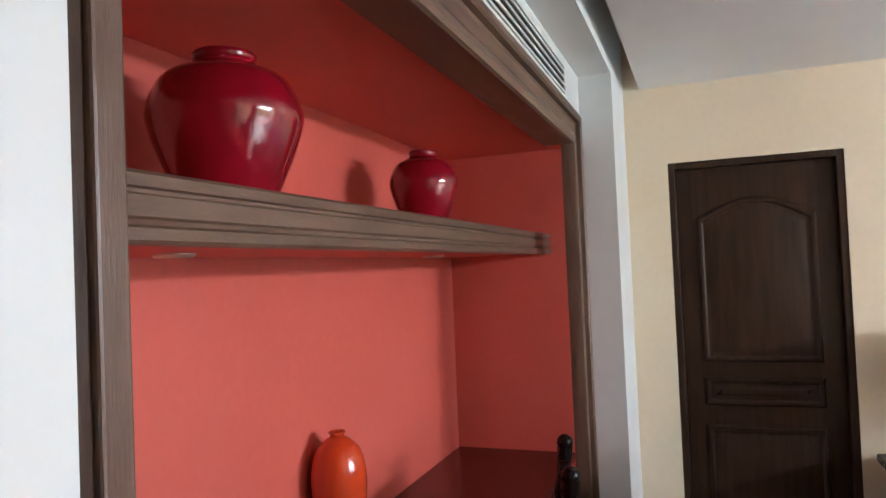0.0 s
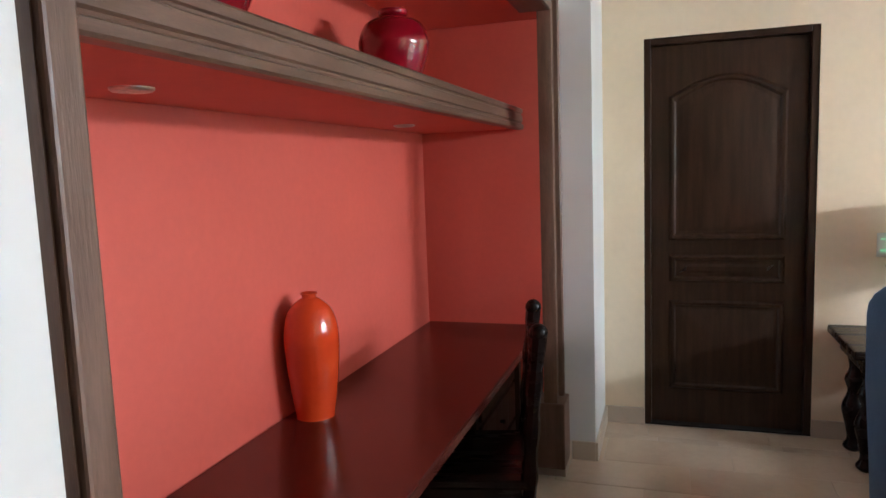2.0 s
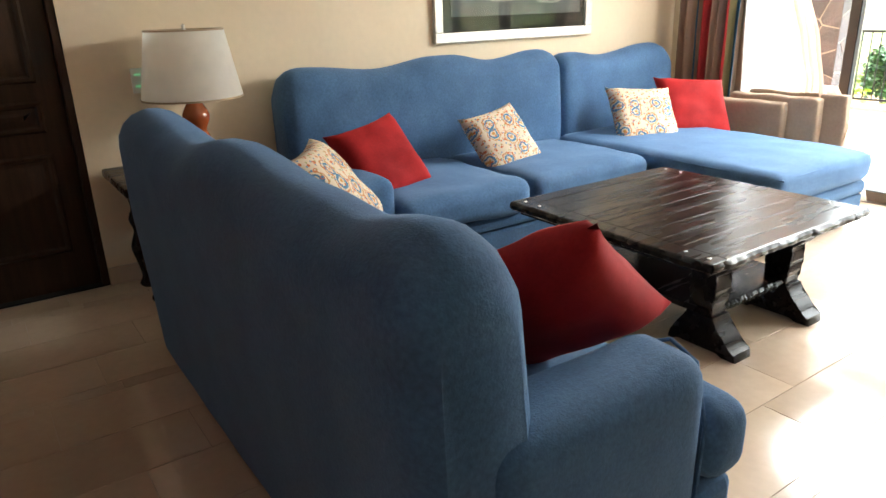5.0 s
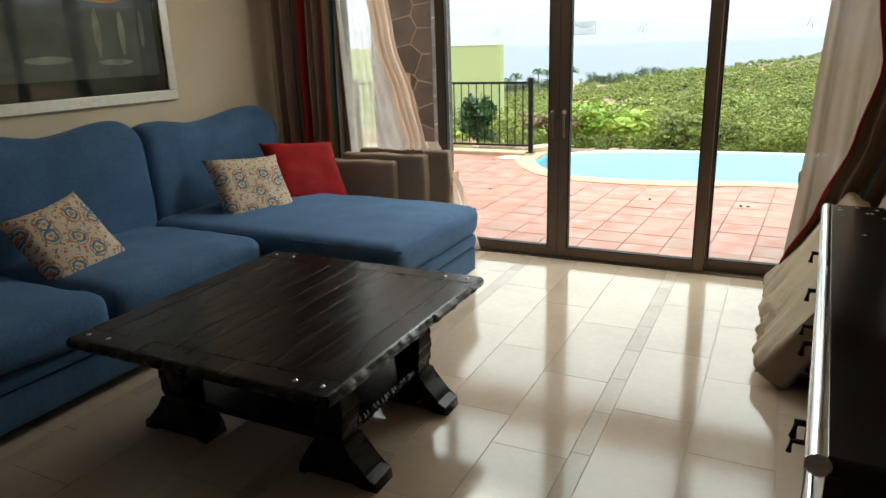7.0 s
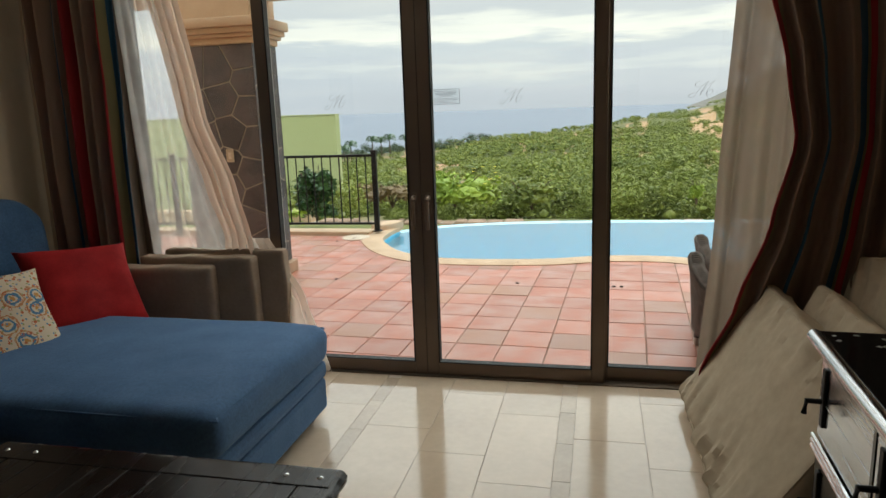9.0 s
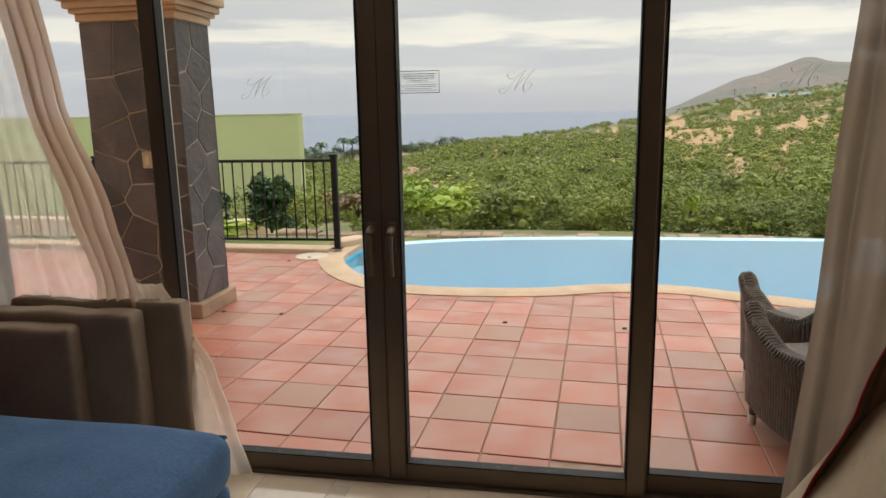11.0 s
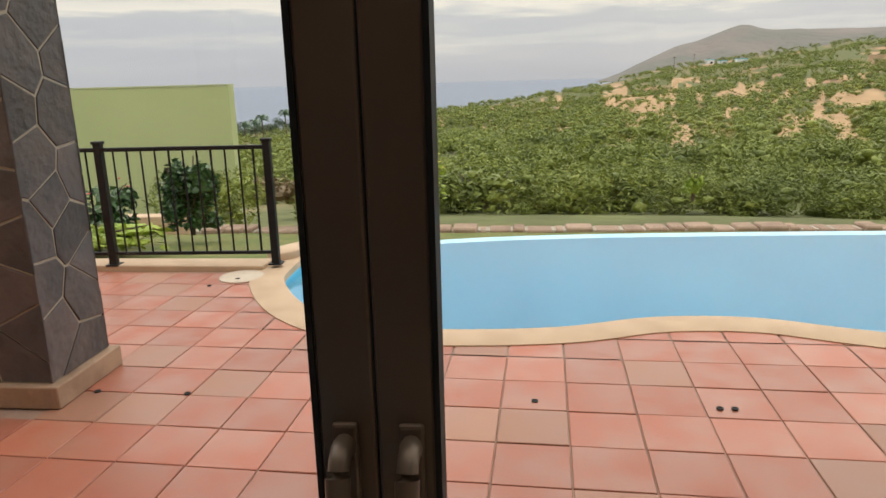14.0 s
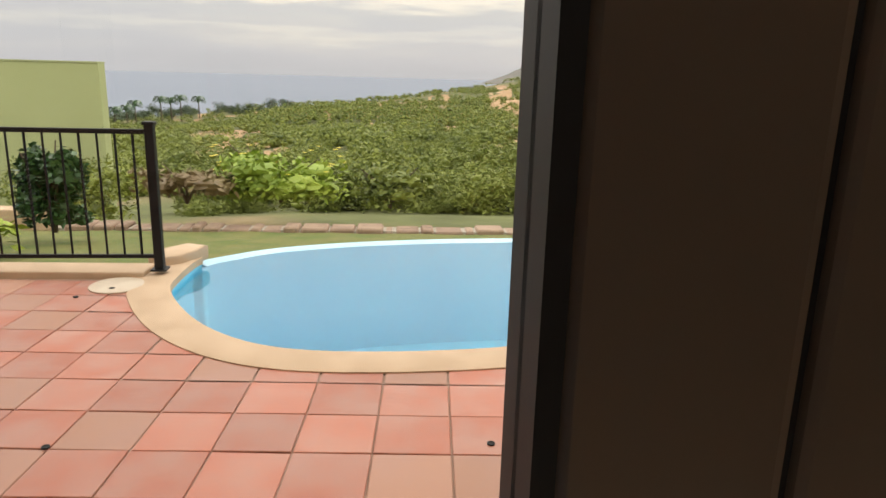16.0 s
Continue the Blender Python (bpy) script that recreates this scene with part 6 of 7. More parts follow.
# ---- curtains ----
def stripes(name, bands):
    """Striped cloth; bands are (start, colour) across the width."""
    m = mat(name, (0.4, 0.3, 0.2), 0.85, bump=0.3, bscale=300, bdist=0.0015, spec=0.2, sheen=0.1)
    n, l = m.node_tree.nodes, m.node_tree.links
    uv, sp, rp = n.new("ShaderNodeUVMap"), n.new("ShaderNodeSeparateXYZ"), n.new("ShaderNodeValToRGB")
    rp.color_ramp.interpolation = "CONSTANT"
    l.new(uv.outputs[0], sp.inputs[0])
    l.new(sp.outputs[0], rp.inputs[0])
    els = rp.color_ramp.elements
    els[0].position, els[0].color = bands[0][0], (*bands[0][1], 1)
    els[1].position, els[1].color = bands[1][0], (*bands[1][1], 1)
    for p, c in bands[2:]:
        q = els.new(p)
        q.color = (*c, 1)
    l.new(rp.outputs[0], n["Principled BSDF"].inputs["Base Color"])
    return m


TAN, TAN2, RD, BL, OL = (0.37, 0.25, 0.175), (0.29, 0.19, 0.135), (0.33, 0.025, 0.028), (0.02, 0.07, 0.12), (0.17, 0.15, 0.07)
# darker copy of the tan with the right curtain's shade mixed in
TAN_SHADE = (0.19, 0.122, 0.085)
M_strL = stripes("striped_curtain_cloth", [(0.0, BL), (0.05, TAN2), (0.13, RD), (0.19, TAN), (0.30, OL), (0.34, BL), (0.39, TAN2), (0.50, RD), (0.56, TAN), (0.68, BL), (0.73, TAN2), (0.84, RD), (0.90, OL), (0.95, BL)])
M_strR = stripes("striped_curtain_wide_shaded", [(0.0, RD), (0.025, OL), (0.04, TAN_SHADE), (0.27, BL), (0.30, TAN_SHADE), (0.55, BL), (0.59, OL), (0.61, RD), (0.65, TAN_SHADE)])


def drape(edge_a, edge_b, x_of, z0, z1, folds, amp, nz=36, nu=110, seed=0):
    """Hanging cloth between two edge lines (functions of height), folded along its width."""
    bm = bmesh.new()
    uvl = bm.loops.layers.uv.new("UVMap")
    rows = []
    for j in range(nz + 1):
        z = z0 + (z1 - z0) * j / nz
        row = []
        for i in range(nu + 1):
            u = i / nu
            a, b = edge_a(z), edge_b(z)
            ph = 2 * math.pi * folds * u + 0.5 * math.sin(z * 1.3 + seed) + 0.9 * math.sin(u * 9 + seed)
            k = amp * (0.75 + 0.25 * math.sin(u * 23 + seed * 2))
            y = a + (b - a) * u + 0.35 * k * math.cos(ph * 1.0 + 0.8)
            x = x_of(z, u) + k * math.sin(ph) + 0.012 * noise.noise(Vector((u * 8, z * 2.2, seed)))
            row.append((bm.verts.new((x, y, z)), u, j / nz))
        rows.append(row)
    for a, b in zip(rows, rows[1:]):
        for i in range(nu):
            q = (a[i], a[i + 1], b[i + 1], b[i])
            f = bm.faces.new([v for v, _, _ in q])
            for lp, (_, u, w) in zip(f.loops, q):
                lp[uvl].uv = (u, w)
    return bm


def hang(name, label, bm, material, thick=0.0):
    ob = link(name, bm, material, None, "", True)
    if thick:
        md = ob.modifiers.new("thickness", "SOLIDIFY")
        md.thickness = thick
    return tagged(ob, label, "curtain", "curtains at the glass doors")


def line(*pts):
    return lambda z: wave_lin(z, pts)


def wave_lin(z, pts):
    for (a, va), (b, vb) in zip(pts, pts[1:]):
        if z <= b:
            t = max(0.0, (z - a) / (b - a))
            t = t * t * (3 - 2 * t) * 0.5 + t * 0.5
            return va + (vb - va) * t
    return pts[-1][1]


hang("striped_curtain", "gathered red, tan and blue striped curtain beside the sofa", drape(line((0, 3.84), (2.3, 3.86)), line((0, 3.36), (2.3, 3.34)), lambda z, u: 4.86, 0.02, 2.30, 7.5, 0.042, seed=1), M_strL, 0.004)
hang("sheer_curtain", "thin cream sheer curtain swept aside over stacked cushions", drape(line((0.0, 3.30), (2.3, 3.38)), line((0.0, 2.38), (0.35, 2.44), (0.62, 2.66), (0.9, 2.79), (1.3, 2.93), (2.3, 3.11)), lambda z, u: 4.945 - 0.02 * max(0, 0.6 - z), 0.02, 2.30, 6.5, 0.009, seed=2), M_sheer)
hang("sheer_curtain", "twisted bunch of cream sheer curtain by the door stile", drape(line((0.5, 2.88), (0.75, 2.85), (1.0, 2.93), (1.4, 3.05), (2.3, 3.22)), line((0.5, 2.66), (0.75, 2.70), (1.0, 2.76), (1.4, 2.90), (2.3, 3.05)), lambda z, u: 4.925, 0.55, 2.30, 3.2, 0.022, nu=50, seed=3), sheer_mat("gathered_sheer_cloth", (0.72, 0.56, 0.44), 0.12))
hang("sheer_curtain", "loose tail of cream sheer curtain falling over the upright cushions", drape(line((0, 2.58), (0.45, 2.56), (0.74, 2.72)), line((0.0, 2.31), (0.20, 2.37), (0.42, 2.44), (0.64, 2.57), (0.74, 2.63)), lambda z, u: 4.955 - 0.03 * max(0.0, 0.5 - z), 0.015, 0.74, 3.6, 0.016, nu=60, seed=9), sheer_mat("loose_sheer_cloth", (0.92, 0.82, 0.70), 0.28))
hang("striped_curtain", "tan curtain, shade put into its tan, with red and blue stripes swept over the leaning cushions", drape(line((0, 0.50), (0.2, 0.47), (0.5, 0.33), (0.85, 0.20), (1.2, 0.12), (1.5, 0.17), (1.9, 0.27), (2.3, 0.32)), line((0, -0.30), (2.3, -0.34)), lambda z, u: 4.83 - 0.10 * max(0, 0.9 - z) * (1 - u), 0.02, 2.30, 5.5, 0.05, seed=5), M_strR, 0.004)
# tan lining, its colour darkened to carry the shade at this end
hang("sheer_curtain", "lined tan sheer curtain, shade put into its colour, beside the striped curtain", drape(line((0, 0.47), (0.8, 0.41), (2.3, 0.34)), line((0, 0.0), (2.3, -0.1)), lambda z, u: 4.935, 0.02, 2.30, 3.5, 0.026, seed=6), sheer_mat("shaded_lined_sheer", (0.25, 0.19, 0.14), 0.03))

# ---- stacked patio cushions ----
def slab(label, material, sx, sy, sz, m, seed, grp):
    t = thing("patio_cushion", label, "cushion", grp, m)
    long = sx > 0.72
    bm = cushion(sx, sy, sz, 0.22, n=64 if long else 24, seed=seed, wob=0.012)
    for v_ in bm.verts:
        f = min(1.0, max(0.0, (abs(v_.co.y) - sy * 0.12) * 5))
        fold = noise.noise(Vector((v_.co.x * 17 + v_.co.y * 5, v_.co.y * 2.2, seed))) + 0.5 * noise.noise(Vector((v_.co.x * 38 + v_.co.y * 9, v_.co.y * 3, seed + 4)))
        v_.co.z += (0.030 if long else 0.007) * fold * f * (1 if v_.co.z > sz * 0.5 else 0.4)
    part("cover", bm, material, t)
    e = 0.012
    hx, hy = sx / 2 - e, sy / 2 - e
    part("piping", piping([(-hx, -hy, sz * 0.93), (hx, -hy, sz * 0.93), (hx, hy, sz * 0.93), (-hx, hy, sz * 0.93), (-hx, -hy, sz * 0.93)], 0.004), material, t)


UP = "upright taupe canvas patio cushion stacked beside the chaise"
slab(UP, M_canvas2, 0.58, 0.62, 0.10, pose(4.735, 3.15, 0.315, 0, 90, 3) @ pose(0, 0, 0, 0, 0, 90), 31, "upright cushions by the glass")
slab(UP, M_canvas2, 0.66, 0.66, 0.09, pose(4.82, 2.99, 0.335, 0, 90, 0) @ pose(0, 0, 0, 0, 0, 90), 32, "upright cushions by the glass")
slab(UP, M_canvas2, 0.70, 0.68, 0.08, pose(4.905, 2.87, 0.345, 0, 90, 0) @ pose(0, 0, 0, 0, 0, 90), 33, "upright cushions by the glass")
LN = "long beige canvas lounger cushion leaning on its edge by the curtain"
slab(LN, M_canvas, 1.25, 0.64, 0.14, pose(4.22, 0.26, 0.25, -57, 0, 0) @ pose(0, 0, 0), 34, "leaning lounger cushions")
slab(LN, M_canvas, 1.10, 0.66, 0.13, pose(4.15, 0.07, 0.27, -62, 0, 0), 35, "leaning lounger cushions")
slab(LN, M_canvas, 0.75, 0.80, 0.12, pose(4.38, -0.20, 0.40, -68, 0, 6) @ pose(0, 0, 0, 0, 0, 16), 36, "leaning lounger cushions")
slab(LN, M_canvas, 0.80, 0.72, 0.12, pose(4.12, -0.33, 0.41, -72, 0, 0), 37, "leaning lounger cushions")

# ---- black cabinet ----
cab = thing("cabinet", "black lacquered cabinet with worn top, chrome rail and drawers", "cabinet", m=pose(1.80, -0.06, 0, 0, 0, -2.55))
CL, CDp, CH = 1.78, 0.51, 0.77
part("top", boxes((0, 0, CH - 0.035, CL, CDp - 0.018, CH), bevel=0.006), M_blackc, cab)
part("body", boxes((0.02, 0.02, 0.06, CL - 0.02, CDp - 0.05, CH - 0.035)), M_blackc, cab, smooth=False)
bm = bmesh.new(); tube(bm, [(0.0, CDp - 0.012, CH - 0.016), (CL, CDp - 0.012, CH - 0.016)], 0.019, 14)
part("top_rail", bm, M_chrome, cab, "worn chrome edge rail")
for k in range(4):
    x0 = 0.03 + k * (CL - 0.06) / 4
    x1 = x0 + (CL - 0.06) / 4
    for z0, z1 in ((0.49, 0.725), (0.10, 0.44)):
        d = part("drawer", boxes((x0 + 0.008, CDp - 0.05, z0, x1 - 0.008, CDp - 0.026, z1), bevel=0.004), M_chrome if z0 > 0.3 else M_blackc, cab, "brushed metal drawer front" if z0 > 0.3 else "")
        xm = x1 - 0.06
        bm = bmesh.new()
        tube(bm, [(xm, CDp - 0.028, z1 - 0.12), (xm, CDp + 0.018, z1 - 0.12), (xm, CDp + 0.022, z1 - 0.155)], 0.008, 8)
        part("handle", bm, M_iron, d, "black iron hook handle")
        part("handle_plate", boxes((xm - 0.012, CDp - 0.026, z1 - 0.19, xm + 0.012, CDp - 0.018, z1 - 0.03), bevel=0.003), M_iron, d)
    part("stile", boxes((x0 - 0.008, CDp - 0.05, 0.06, x0 + 0.008, CDp - 0.024, CH - 0.036)), M_blackc, cab, smooth=False)
for z in (0.450, 0.465, 0.480):
    bm = bmesh.new(); tube(bm, [(0.02, CDp - 0.022, z), (CL - 0.02, CDp - 0.022, z)], 0.007, 8)
    part("chrome_strip", bm, M_chrome, cab)
for x in (0.06, CL - 0.06):
    for y in (0.05, CDp - 0.08):
        part("foot", boxes((x - 0.03, y - 0.03, 0, x + 0.03, y + 0.03, 0.06), bevel=0.006), M_blackc, cab)
rg = random.Random(8)
for k in range(26):
    x, y = (CL - rg.uniform(0.02, 0.12), rg.uniform(0.06, CDp - 0.03)) if k < 15 else (rg.uniform(0.3, CL - 0.1), rg.uniform(0.1, CDp - 0.05))
    out = [(x + rg.uniform(0.003, 0.010) * math.cos(q), y + rg.uniform(0.003, 0.010) * math.sin(q)) for q in (0, 1.1, 2.0, 3.2, 4.2, 5.3)]
    part("paint_chip", extrude_outline(out, CH - 0.0005, CH + 0.0006), M_silver, cab, "bare chip in the lacquer", smooth=False)
roll = thing("paper_towel_roll", "white embossed paper towel roll standing on the black cabinet", "paper towel", m=pose(3.095, 0.148, CH))
bm = bmesh.new()
rows = []
for k in range(41):
    z = 0.27 * k / 40
    rows.append([bm.verts.new(((0.060 + 0.0007 * math.sin(z * 300) * math.sin(q * 0.3927 * 4)) * math.cos(q * 0.0982), (0.060 + 0.0007 * math.sin(z * 300) * math.sin(q * 0.3927 * 4)) * math.sin(q * 0.0982), z)) for q in range(64)])
for ra, rb in zip(rows, rows[1:]):
    for q in range(64):
        bm.faces.new((ra[q], ra[(q + 1) % 64], rb[(q + 1) % 64], rb[q]))
bm.faces.new(rows[0][::-1])
top = [bm.verts.new((0.021 * math.cos(q * 0.0982), 0.021 * math.sin(q * 0.0982), 0.269)) for q in range(64)]
for q in range(64):
    bm.faces.new((rows[-1][q], rows[-1][(q + 1) % 64], top[(q + 1) % 64], top[q]))
part("paper", bm, M_paper, roll)
part("core", lathe([(0.0205, 0.268), (0.0205, 0.02), (0.018, 0.02), (0.018, 0.268), (0.0205, 0.268)], 24), M_canvas, roll, "brown cardboard core")
bag = thing("black_bag", "soft black bag on the floor beside the cabinet", "bag", m=pose(3.60, 0.16, 0))
part("body", soft(-0.10, -0.12, 0.0, 0.16, 0.14, 0.34, 44, 0.42, n=12, wob=0.02), M_rubber, bag)
bm = bmesh.new(); tube(bm, curve_profile([(-0.04, 0.02, 0.32), (-0.03, 0.03, 0.40), (0.05, 0.03, 0.42), (0.11, 0.02, 0.38), (0.12, 0.02, 0.32)], 5), 0.010, 7)
part("strap", bm, M_rubber, bag)

# ---- wicker chairs on the patio ----
def wicker_chair(m):
    """A tub armchair: arms high in front, dipping towards a taller back; woven strands run over a rolled edge."""
    t = thing("wicker_chair", "grey woven wicker armchair with rolled arms on the patio", "chair", "wicker chairs on the patio", m)
    plan = curve_profile([(0.0, 0.0), (-0.15, 0.012), (-0.34, 0.0), (-0.47, -0.06), (-0.53, -0.18), (-0.545, -0.29), (-0.53, -0.40), (-0.47, -0.52), (-0.34, -0.58), (-0.15, -0.592), (0.0, -0.58)], 10)
    n = len(plan)

    def top(q):
        d_ = abs(q - 0.5) * 2
        return wave(d_, [(0, 0.65), (0.12, 0.64), (0.30, 0.50), (0.42, 0.445), (0.62, 0.44), (0.85, 0.49), (1.0, 0.545)])

    def out(i):
        a, b = plan[max(0, i - 1)], plan[min(n - 1, i + 1)]
        v = Vector((b[0] - a[0], b[1] - a[1])).normalized()
        return Vector((v.y, -v.x)) * (1 if (Vector((v.y, -v.x)).dot(Vector((plan[i][0] + 0.25, plan[i][1] + 0.29))) > 0) else -1)

    def section(i):
        h, o, p = top(i / (n - 1)), out(i), Vector(plan[i])
        pts = []
        for off, z in ((0.0, 0.10), (0.004, 0.2), (0.012, 0.32), (0.02, h - 0.10), (0.032, h - 0.05), (0.036, h - 0.02), (0.022, h), (-0.005, h + 0.004), (-0.03, h - 0.015), (-0.04, h - 0.05), (-0.042, h - 0.12), (-0.045, 0.36)):
            pts.append(Vector((p.x + o.x * off, p.y + o.y * off, z)))
        return pts

    bm = bmesh.new()
    rows = [[bm.verts.new(q) for q in section(i)] for i in range(n)]
    for a, b in zip(rows, rows[1:]):
        for k in range(len(a) - 1):
            bm.faces.new((a[k], a[k + 1], b[k + 1], b[k]))
    for r in (rows[0], rows[-1]):
        bm.faces.new(r)
    part("shell", bm, M_wicker_d, t, "dark woven core")
    for i in range(0, n):
        bm = bmesh.new()
        o = out(i)
        tube(bm, [p + Vector((o.x, o.y, 0)) * (0.004 if k < 7 else -0.004) + Vector((0, 0, 0.003 if 5 < k < 9 else 0)) for k, p in enumerate(section(i))], 0.0068, 5)
        part("wicker_strand", bm, M_wicker, t)
    part("seat", soft(-0.50, -0.53, 0.30, 0.0, -0.05, 0.37, 50, 0.3, n=8), M_wicker, t)
    part("front_panel", boxes((-0.02, -0.56, 0.12, 0.005, -0.02, 0.32), bevel=0.006), M_wicker, t)
    for x, y in ((-0.02, -0.02), (-0.02, -0.56), (-0.46, -0.09), (-0.46, -0.49)):
        lg = part("leg", lathe([(0, 0.04), (0.016, 0.04), (0.02, 0.14), (0, 0.14)], 10, m=Matrix.Translation((x, y, 0))), M_wicker_d, t)
        part("foot_cap", lathe([(0, 0.0), (0.018, 0.0), (0.018, 0.042), (0, 0.042)], 12, m=Matrix.Translation((x, y, 0))), M_silver, lg, "metal foot cap")
    return t


M_wicker_d = mat("dark_wicker", (0.09, 0.072, 0.06), 0.7, col2=(0.06, 0.048, 0.04), scale=30, bump=0.5, bscale=160)
wc = wicker_chair(pose(5.78, 0.37, ZP, 0, 0, 8))
copy_thing(wc, pose(6.33, 0.265, ZP, 0, 0, 8))


# ---- pieces of floors and cladding ----
def shared_box(name, sx, sy, sz, bevel, material):
    bm = bmesh.new()
    b = bevel
    hx, hy = sx / 2, sy / 2
    lo = [bm.verts.new((x, y, -sz)) for x, y in ((-hx, -hy), (hx, -hy), (hx, hy), (-hx, hy))]
    mi = [bm.verts.new((x, y, -b)) for x, y in ((-hx, -hy), (hx, -hy), (hx, hy), (-hx, hy))]
    hi = [bm.verts.new((x, y, 0)) for x, y in ((-hx + b, -hy + b), (hx - b, -hy + b), (hx - b, hy - b), (-hx + b, hy - b))]
    for a, c in ((lo, mi), (mi, hi)):
        for k in range(4):
            bm.faces.new((a[k], a[(k + 1) % 4], c[(k + 1) % 4], c[k]))
    bm.faces.new(hi)
    me = bpy.data.meshes.new(name)
    bm.to_mesh(me)
    bm.free()
    me.materials.append(material)
    return me


# marble: wide rows between narrow bands that run towards the glass
rg = random.Random(2)
BANDS = [1.05 + 0.915 * k for k in range(-5, 4)]
for k, yb in enumerate(BANDS):
    me_w, me_b = None, None
    rows_y = [(yb + 0.035, yb + 0.035 + 0.275), (yb + 0.312, yb + 0.312 + 0.275), (yb + 0.589, yb + 0.88)]
    for q, (y0, y1) in enumerate(rows_y):
        if y1 < -3.2 or y0 > 4.0:
            continue
        y1c = min(y1, 3.998)
        me_t = shared_box("tile", 0.5985, y1c - y0 - 0.0005, 0.0034, 0.0006, M_marble)
        x = -1.4 - (0.2 * ((k * 3 + q * 2) % 3))
        while x < 5.0:
            cx = x + 0.3
            if cx + 0.298 > 4.984:
                w = 4.984 - x
                if w > 0.05:
                    share("tile", shared_box("tile", w - 0.002, y1c - y0 - 0.0005, 0.0034, 0.0006, M_marble), floor, pose(x + w / 2, (y0 + y1c) / 2, 0))
            elif cx > -1.2:
                share("tile", me_t, floor, pose(cx, (y0 + y1c) / 2, rg.uniform(-0.0003, 0.0003), 0, 0, 180 * rg.randint(0, 1)))
            x += 0.6
    if -3.2 < yb < 3.95:
        me_b = shared_box("band_tile", 0.2985, 0.068, 0.0034, 0.0006, M_marble2)
        x = -1.2
        while x < 4.8:
            share("band_tile", me_b, floor, pose(x, yb, -0.0002))
            x += 0.3

# terracotta
M_bed = mat("terracotta_grout", (0.39, 0.26, 0.20), 0.9, col2=(0.31, 0.20, 0.15), scale=9, bump=0.4)
patio = structure("patio", boxes((5.106, -6.0, -0.2, 7.55, 9.0, -0.037)), M_bed, "terracotta tiled patio with wide brown joints")
bm = bmesh.new()
px = [7.55 + 0.1 * k for k in range(17)]
py = [-6 + 0.1 * k for k in range(151)]
pv = {}
grow = offset(water_line, 0.05 * OUT)
for i in range(16):
    for j in range(150):
        c = (px[i] + 0.05, py[j] + 0.05)
        if not inside(c, grow):
            q = []
            for a, b in ((i, j), (i + 1, j), (i + 1, j + 1), (i, j + 1)):
                if (a, b) not in pv:
                    pv[a, b] = bm.verts.new((px[a], py[b], -0.037))
                q.append(pv[a, b])
            bm.faces.new(q)
structure("patio_bed", bm, M_bed, "brown grout bed of the patio beside the pool")
P = 0.281
TURN = radians(-2.6)
me_t1 = [shared_box("terracotta_tile", P - 0.0065, P - 0.0065, 0.014, 0.0025, m_) for m_ in (M_terra, M_terra2)]
edge_line = offset(water_line, 0.20 * OUT)
clip_line = offset(water_line, 0.225 * OUT)
near_tiles = []
X0, Y0 = 7.003, 1.421
for i in range(-8, 9):
    for j in range(-26, 28):
        gx_, gy_ = (i + 0.5) * P, (j + 0.5) * P
        cx, cy = X0 + gx_ * math.cos(TURN) - gy_ * math.sin(TURN), Y0 + gx_ * math.sin(TURN) + gy_ * math.cos(TURN)
        if cx - P / 2 < 5.03 or cx + P / 2 > 9.14 or not -5.5 < cy < 8.8:
            continue
        if 6.9 < cx < 7.37 and 3.65 < cy < 4.3:
            continue
        corners = [(cx - P / 2 + 0.006, cy - P / 2 + 0.006), (cx + P / 2 - 0.006, cy - P / 2 + 0.006), (cx + P / 2 - 0.006, cy + P / 2 - 0.006), (cx - P / 2 + 0.006, cy + P / 2 - 0.006)]
        n_in = sum(inside(c, clip_line) for c in corners)
        if n_in == 4:
            continue
        near_tiles.append((cx, cy, n_in))
near_tiles.sort(key=lambda t: (t[0] - 6.6) ** 2 + (t[1] - 2.0) ** 2)
rg = random.Random(17)
rest = bmesh.new()
made = 0
for cx, cy, n_in in near_tiles:
    kind = 1 if rg.random() < 0.17 else 0
    dz = rg.uniform(-0.0015, 0.0015)
    if n_in == 0:
        if made < 300:
            share("terracotta_tile", me_t1[kind], patio, pose(cx, cy, -0.030 + dz, rg.uniform(-0.25, 0.25), rg.uniform(-0.25, 0.25), 90 * rg.randint(0, 3) + rg.uniform(-0.4, 0.4) + math.degrees(TURN)))
            made += 1
        else:
            box(rest, cx - P / 2 + 0.007, cy - P / 2 + 0.007, -0.044, cx + P / 2 - 0.007, cy + P / 2 - 0.007, -0.030 + dz)
    else:
        # cut tiles along the coping
        h = P / 2 - 0.006
        n = 10
        bmc = bmesh.new()
        for a in range(n):
            for b in range(n):
                x0, y0 = cx - h + 2 * h * a / n, cy - h + 2 * h * b / n
                d = 2 * h / n
                if not inside((x0 + d / 2, y0 + d / 2), edge_line):
                    bmc.faces.new([bmc.verts.new(p) for p in ((x0, y0, -0.030), (x0 + d, y0, -0.030), (x0 + d, y0 + d, -0.030), (x0, y0 + d, -0.030))])
        if len(bmc.faces):
            bmesh.ops.remove_doubles(bmc, verts=bmc.verts[:], dist=0.001)
            bmesh.ops.rotate(bmc, verts=bmc.verts[:], cent=(cx, cy, 0), matrix=Matrix.Rotation(TURN, 3, 'Z'))
            link("cut_tile", bmc, M_terra2 if kind else M_terra, patio)
        else:
            bmc.free()
ob = link("outer_tiles", rest, M_terra, patio)
tagged(ob, "", "", "", "stuff")


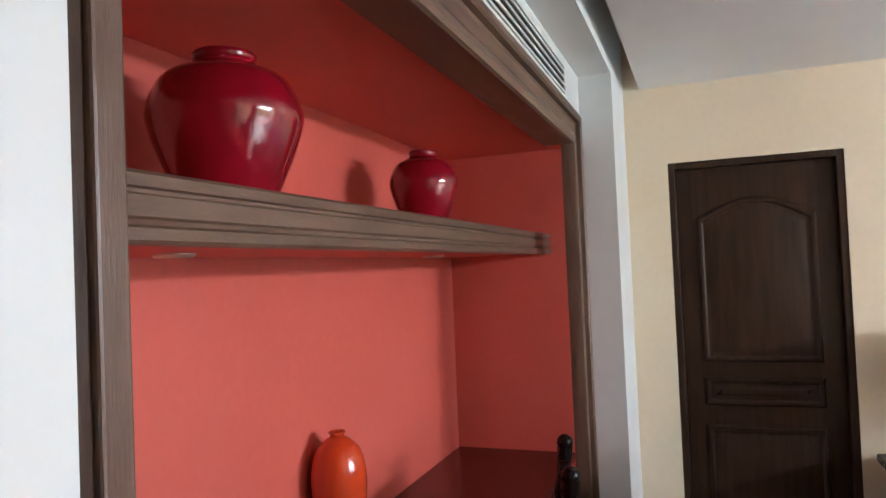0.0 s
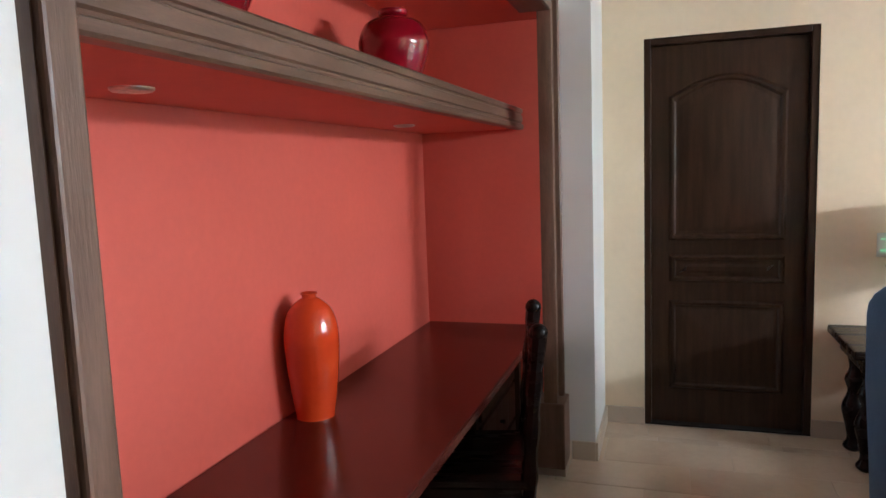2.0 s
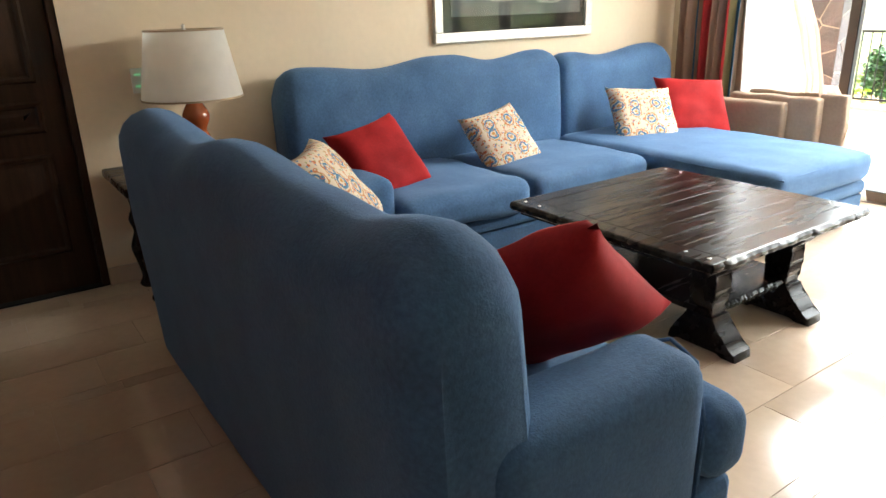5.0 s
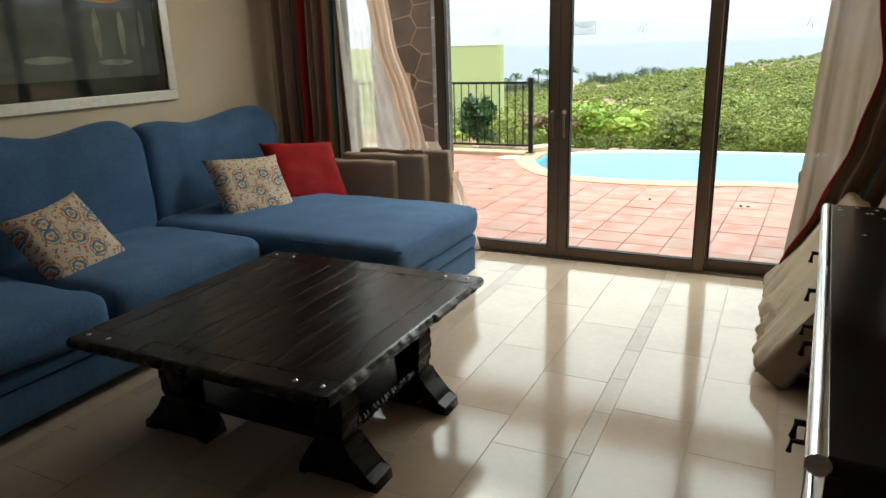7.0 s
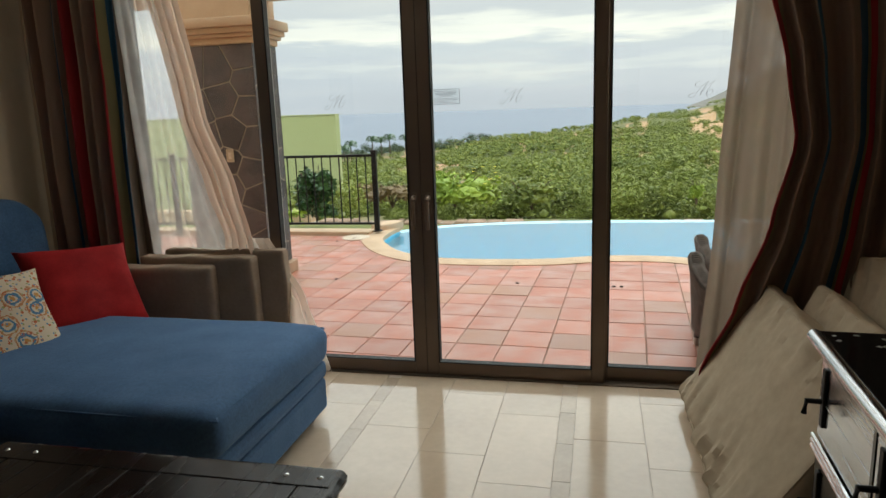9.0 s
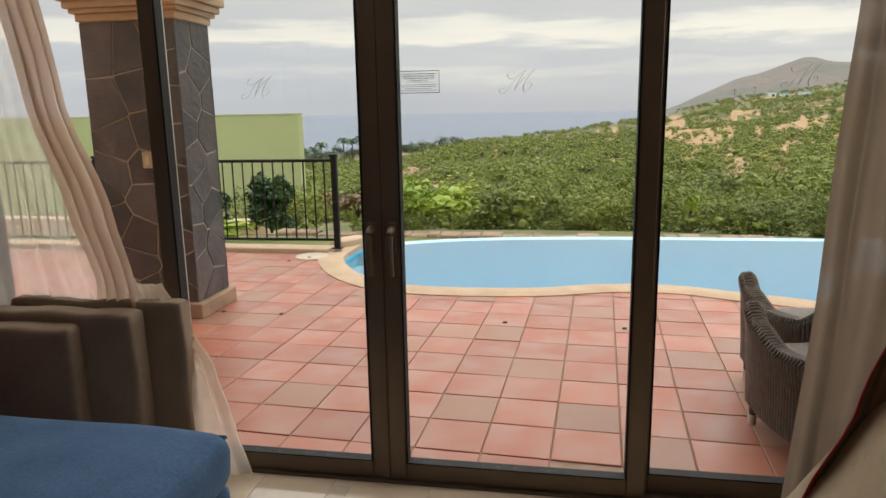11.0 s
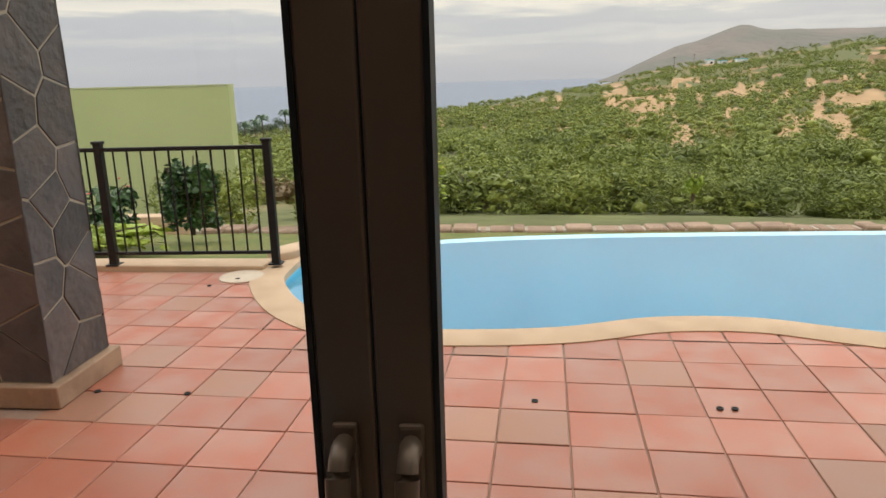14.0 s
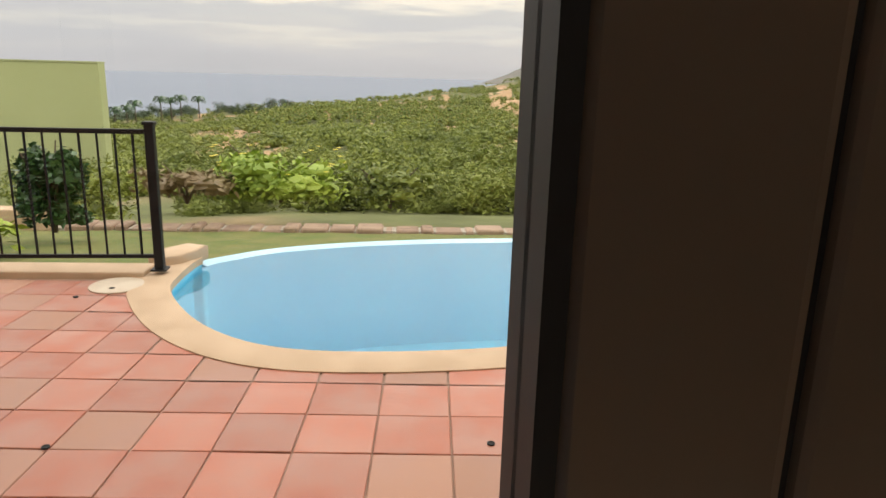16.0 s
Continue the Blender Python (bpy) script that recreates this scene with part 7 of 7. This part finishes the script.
# slate cladding: cells of a jittered grid on each face of the pillar
def cells(w, h, step, seed):
    """Irregular polygons that fill a w by h rectangle (cells of scattered centres)."""
    rr = random.Random(seed)
    pts, tries = [], 0
    while tries < 900:
        tries += 1
        p, gap = (rr.uniform(0.02, w - 0.02), rr.uniform(0.02, h - 0.02)), step * rr.uniform(0.75, 1.35)
        if all(math.hypot((p[0] - q[0]) * 0.85, p[1] - q[1]) > gap for q in pts):
            pts.append(p)
    out = []
    for p in pts:
        poly = [(0, 0), (w, 0), (w, h), (0, h)]
        for q in pts:
            if q == p:
                continue
            mx, my, dx, dy = (p[0] + q[0]) / 2, (p[1] + q[1]) / 2, q[0] - p[0], q[1] - p[1]
            new_poly = []
            for k in range(len(poly)):
                a, b = poly[k], poly[(k + 1) % len(poly)]
                da, db = (a[0] - mx) * dx + (a[1] - my) * dy, (b[0] - mx) * dx + (b[1] - my) * dy
                if da <= 0:
                    new_poly.append(a)
                if (da < 0 < db) or (db < 0 < da):
                    t = da / (da - db)
                    new_poly.append((a[0] + (b[0] - a[0]) * t, a[1] + (b[1] - a[1]) * t))
            poly = new_poly
            if len(poly) < 3:
                break
        if len(poly) >= 3:
            out.append(poly)
    return out


def clad(w, h, m, seed):
    rr = random.Random(seed)
    for poly in cells(w, h, 0.20, seed):
        c = (sum(p[0] for p in poly) / len(poly), sum(p[1] for p in poly) / len(poly))
        d = rr.uniform(0.004, 0.008)
        bm = bmesh.new()
        rings = []
        for g, z in ((0.006, 0.0), (0.006, d - 0.002), (0.0085, d)):
            ring_ = []
            for p in poly:
                v_ = Vector((c[0] - p[0], c[1] - p[1]))
                q = Vector(p) + v_.normalized() * min(g * 1.3, v_.length * 0.4)
                ring_.append(bm.verts.new((q.x, q.y, z)))
            rings.append(ring_)
        for a, b in zip(rings, rings[1:]):
            for k in range(len(poly)):
                bm.faces.new((a[k], a[(k + 1) % len(poly)], b[(k + 1) % len(poly)], b[k]))
        bm.faces.new(rings[-1])
        link("stone", bm, M_stone, pil, "", False, 0, m)


e_ = 0.012
H_ = 1.875
clad(2 * PY, H_, Matrix(((0, 0, -1, -PX + e_), (-1, 0, 0, PY), (0, 1, 0, 0.075), (0, 0, 0, 1))), 41)
clad(2 * PX, H_, Matrix(((1, 0, 0, -PX), (0, 0, -1, -PY + e_), (0, 1, 0, 0.075), (0, 0, 0, 1))), 42)
clad(2 * PY, H_, Matrix(((0, 0, 1, PX - e_), (1, 0, 0, -PY), (0, 1, 0, 0.075), (0, 0, 0, 1))), 43)
clad(2 * PX, H_, Matrix(((-1, 0, 0, PX), (0, 0, 1, PY - e_), (0, 1, 0, 0.075), (0, 0, 0, 1))), 44)
outlet = thing("outdoor_switch", "small tan switch plate on the stone pillar", "switch", m=pose(7.160 - PX - 0.002, 3.925, 1.055))
part("plate", boxes((-0.010, -0.035, -0.055, 0.0, 0.035, 0.055), bevel=0.004), M_canvas, outlet)
part("rocker", boxes((-0.013, -0.014, -0.026, -0.0095, 0.014, 0.026), bevel=0.0015), M_lid, outlet)
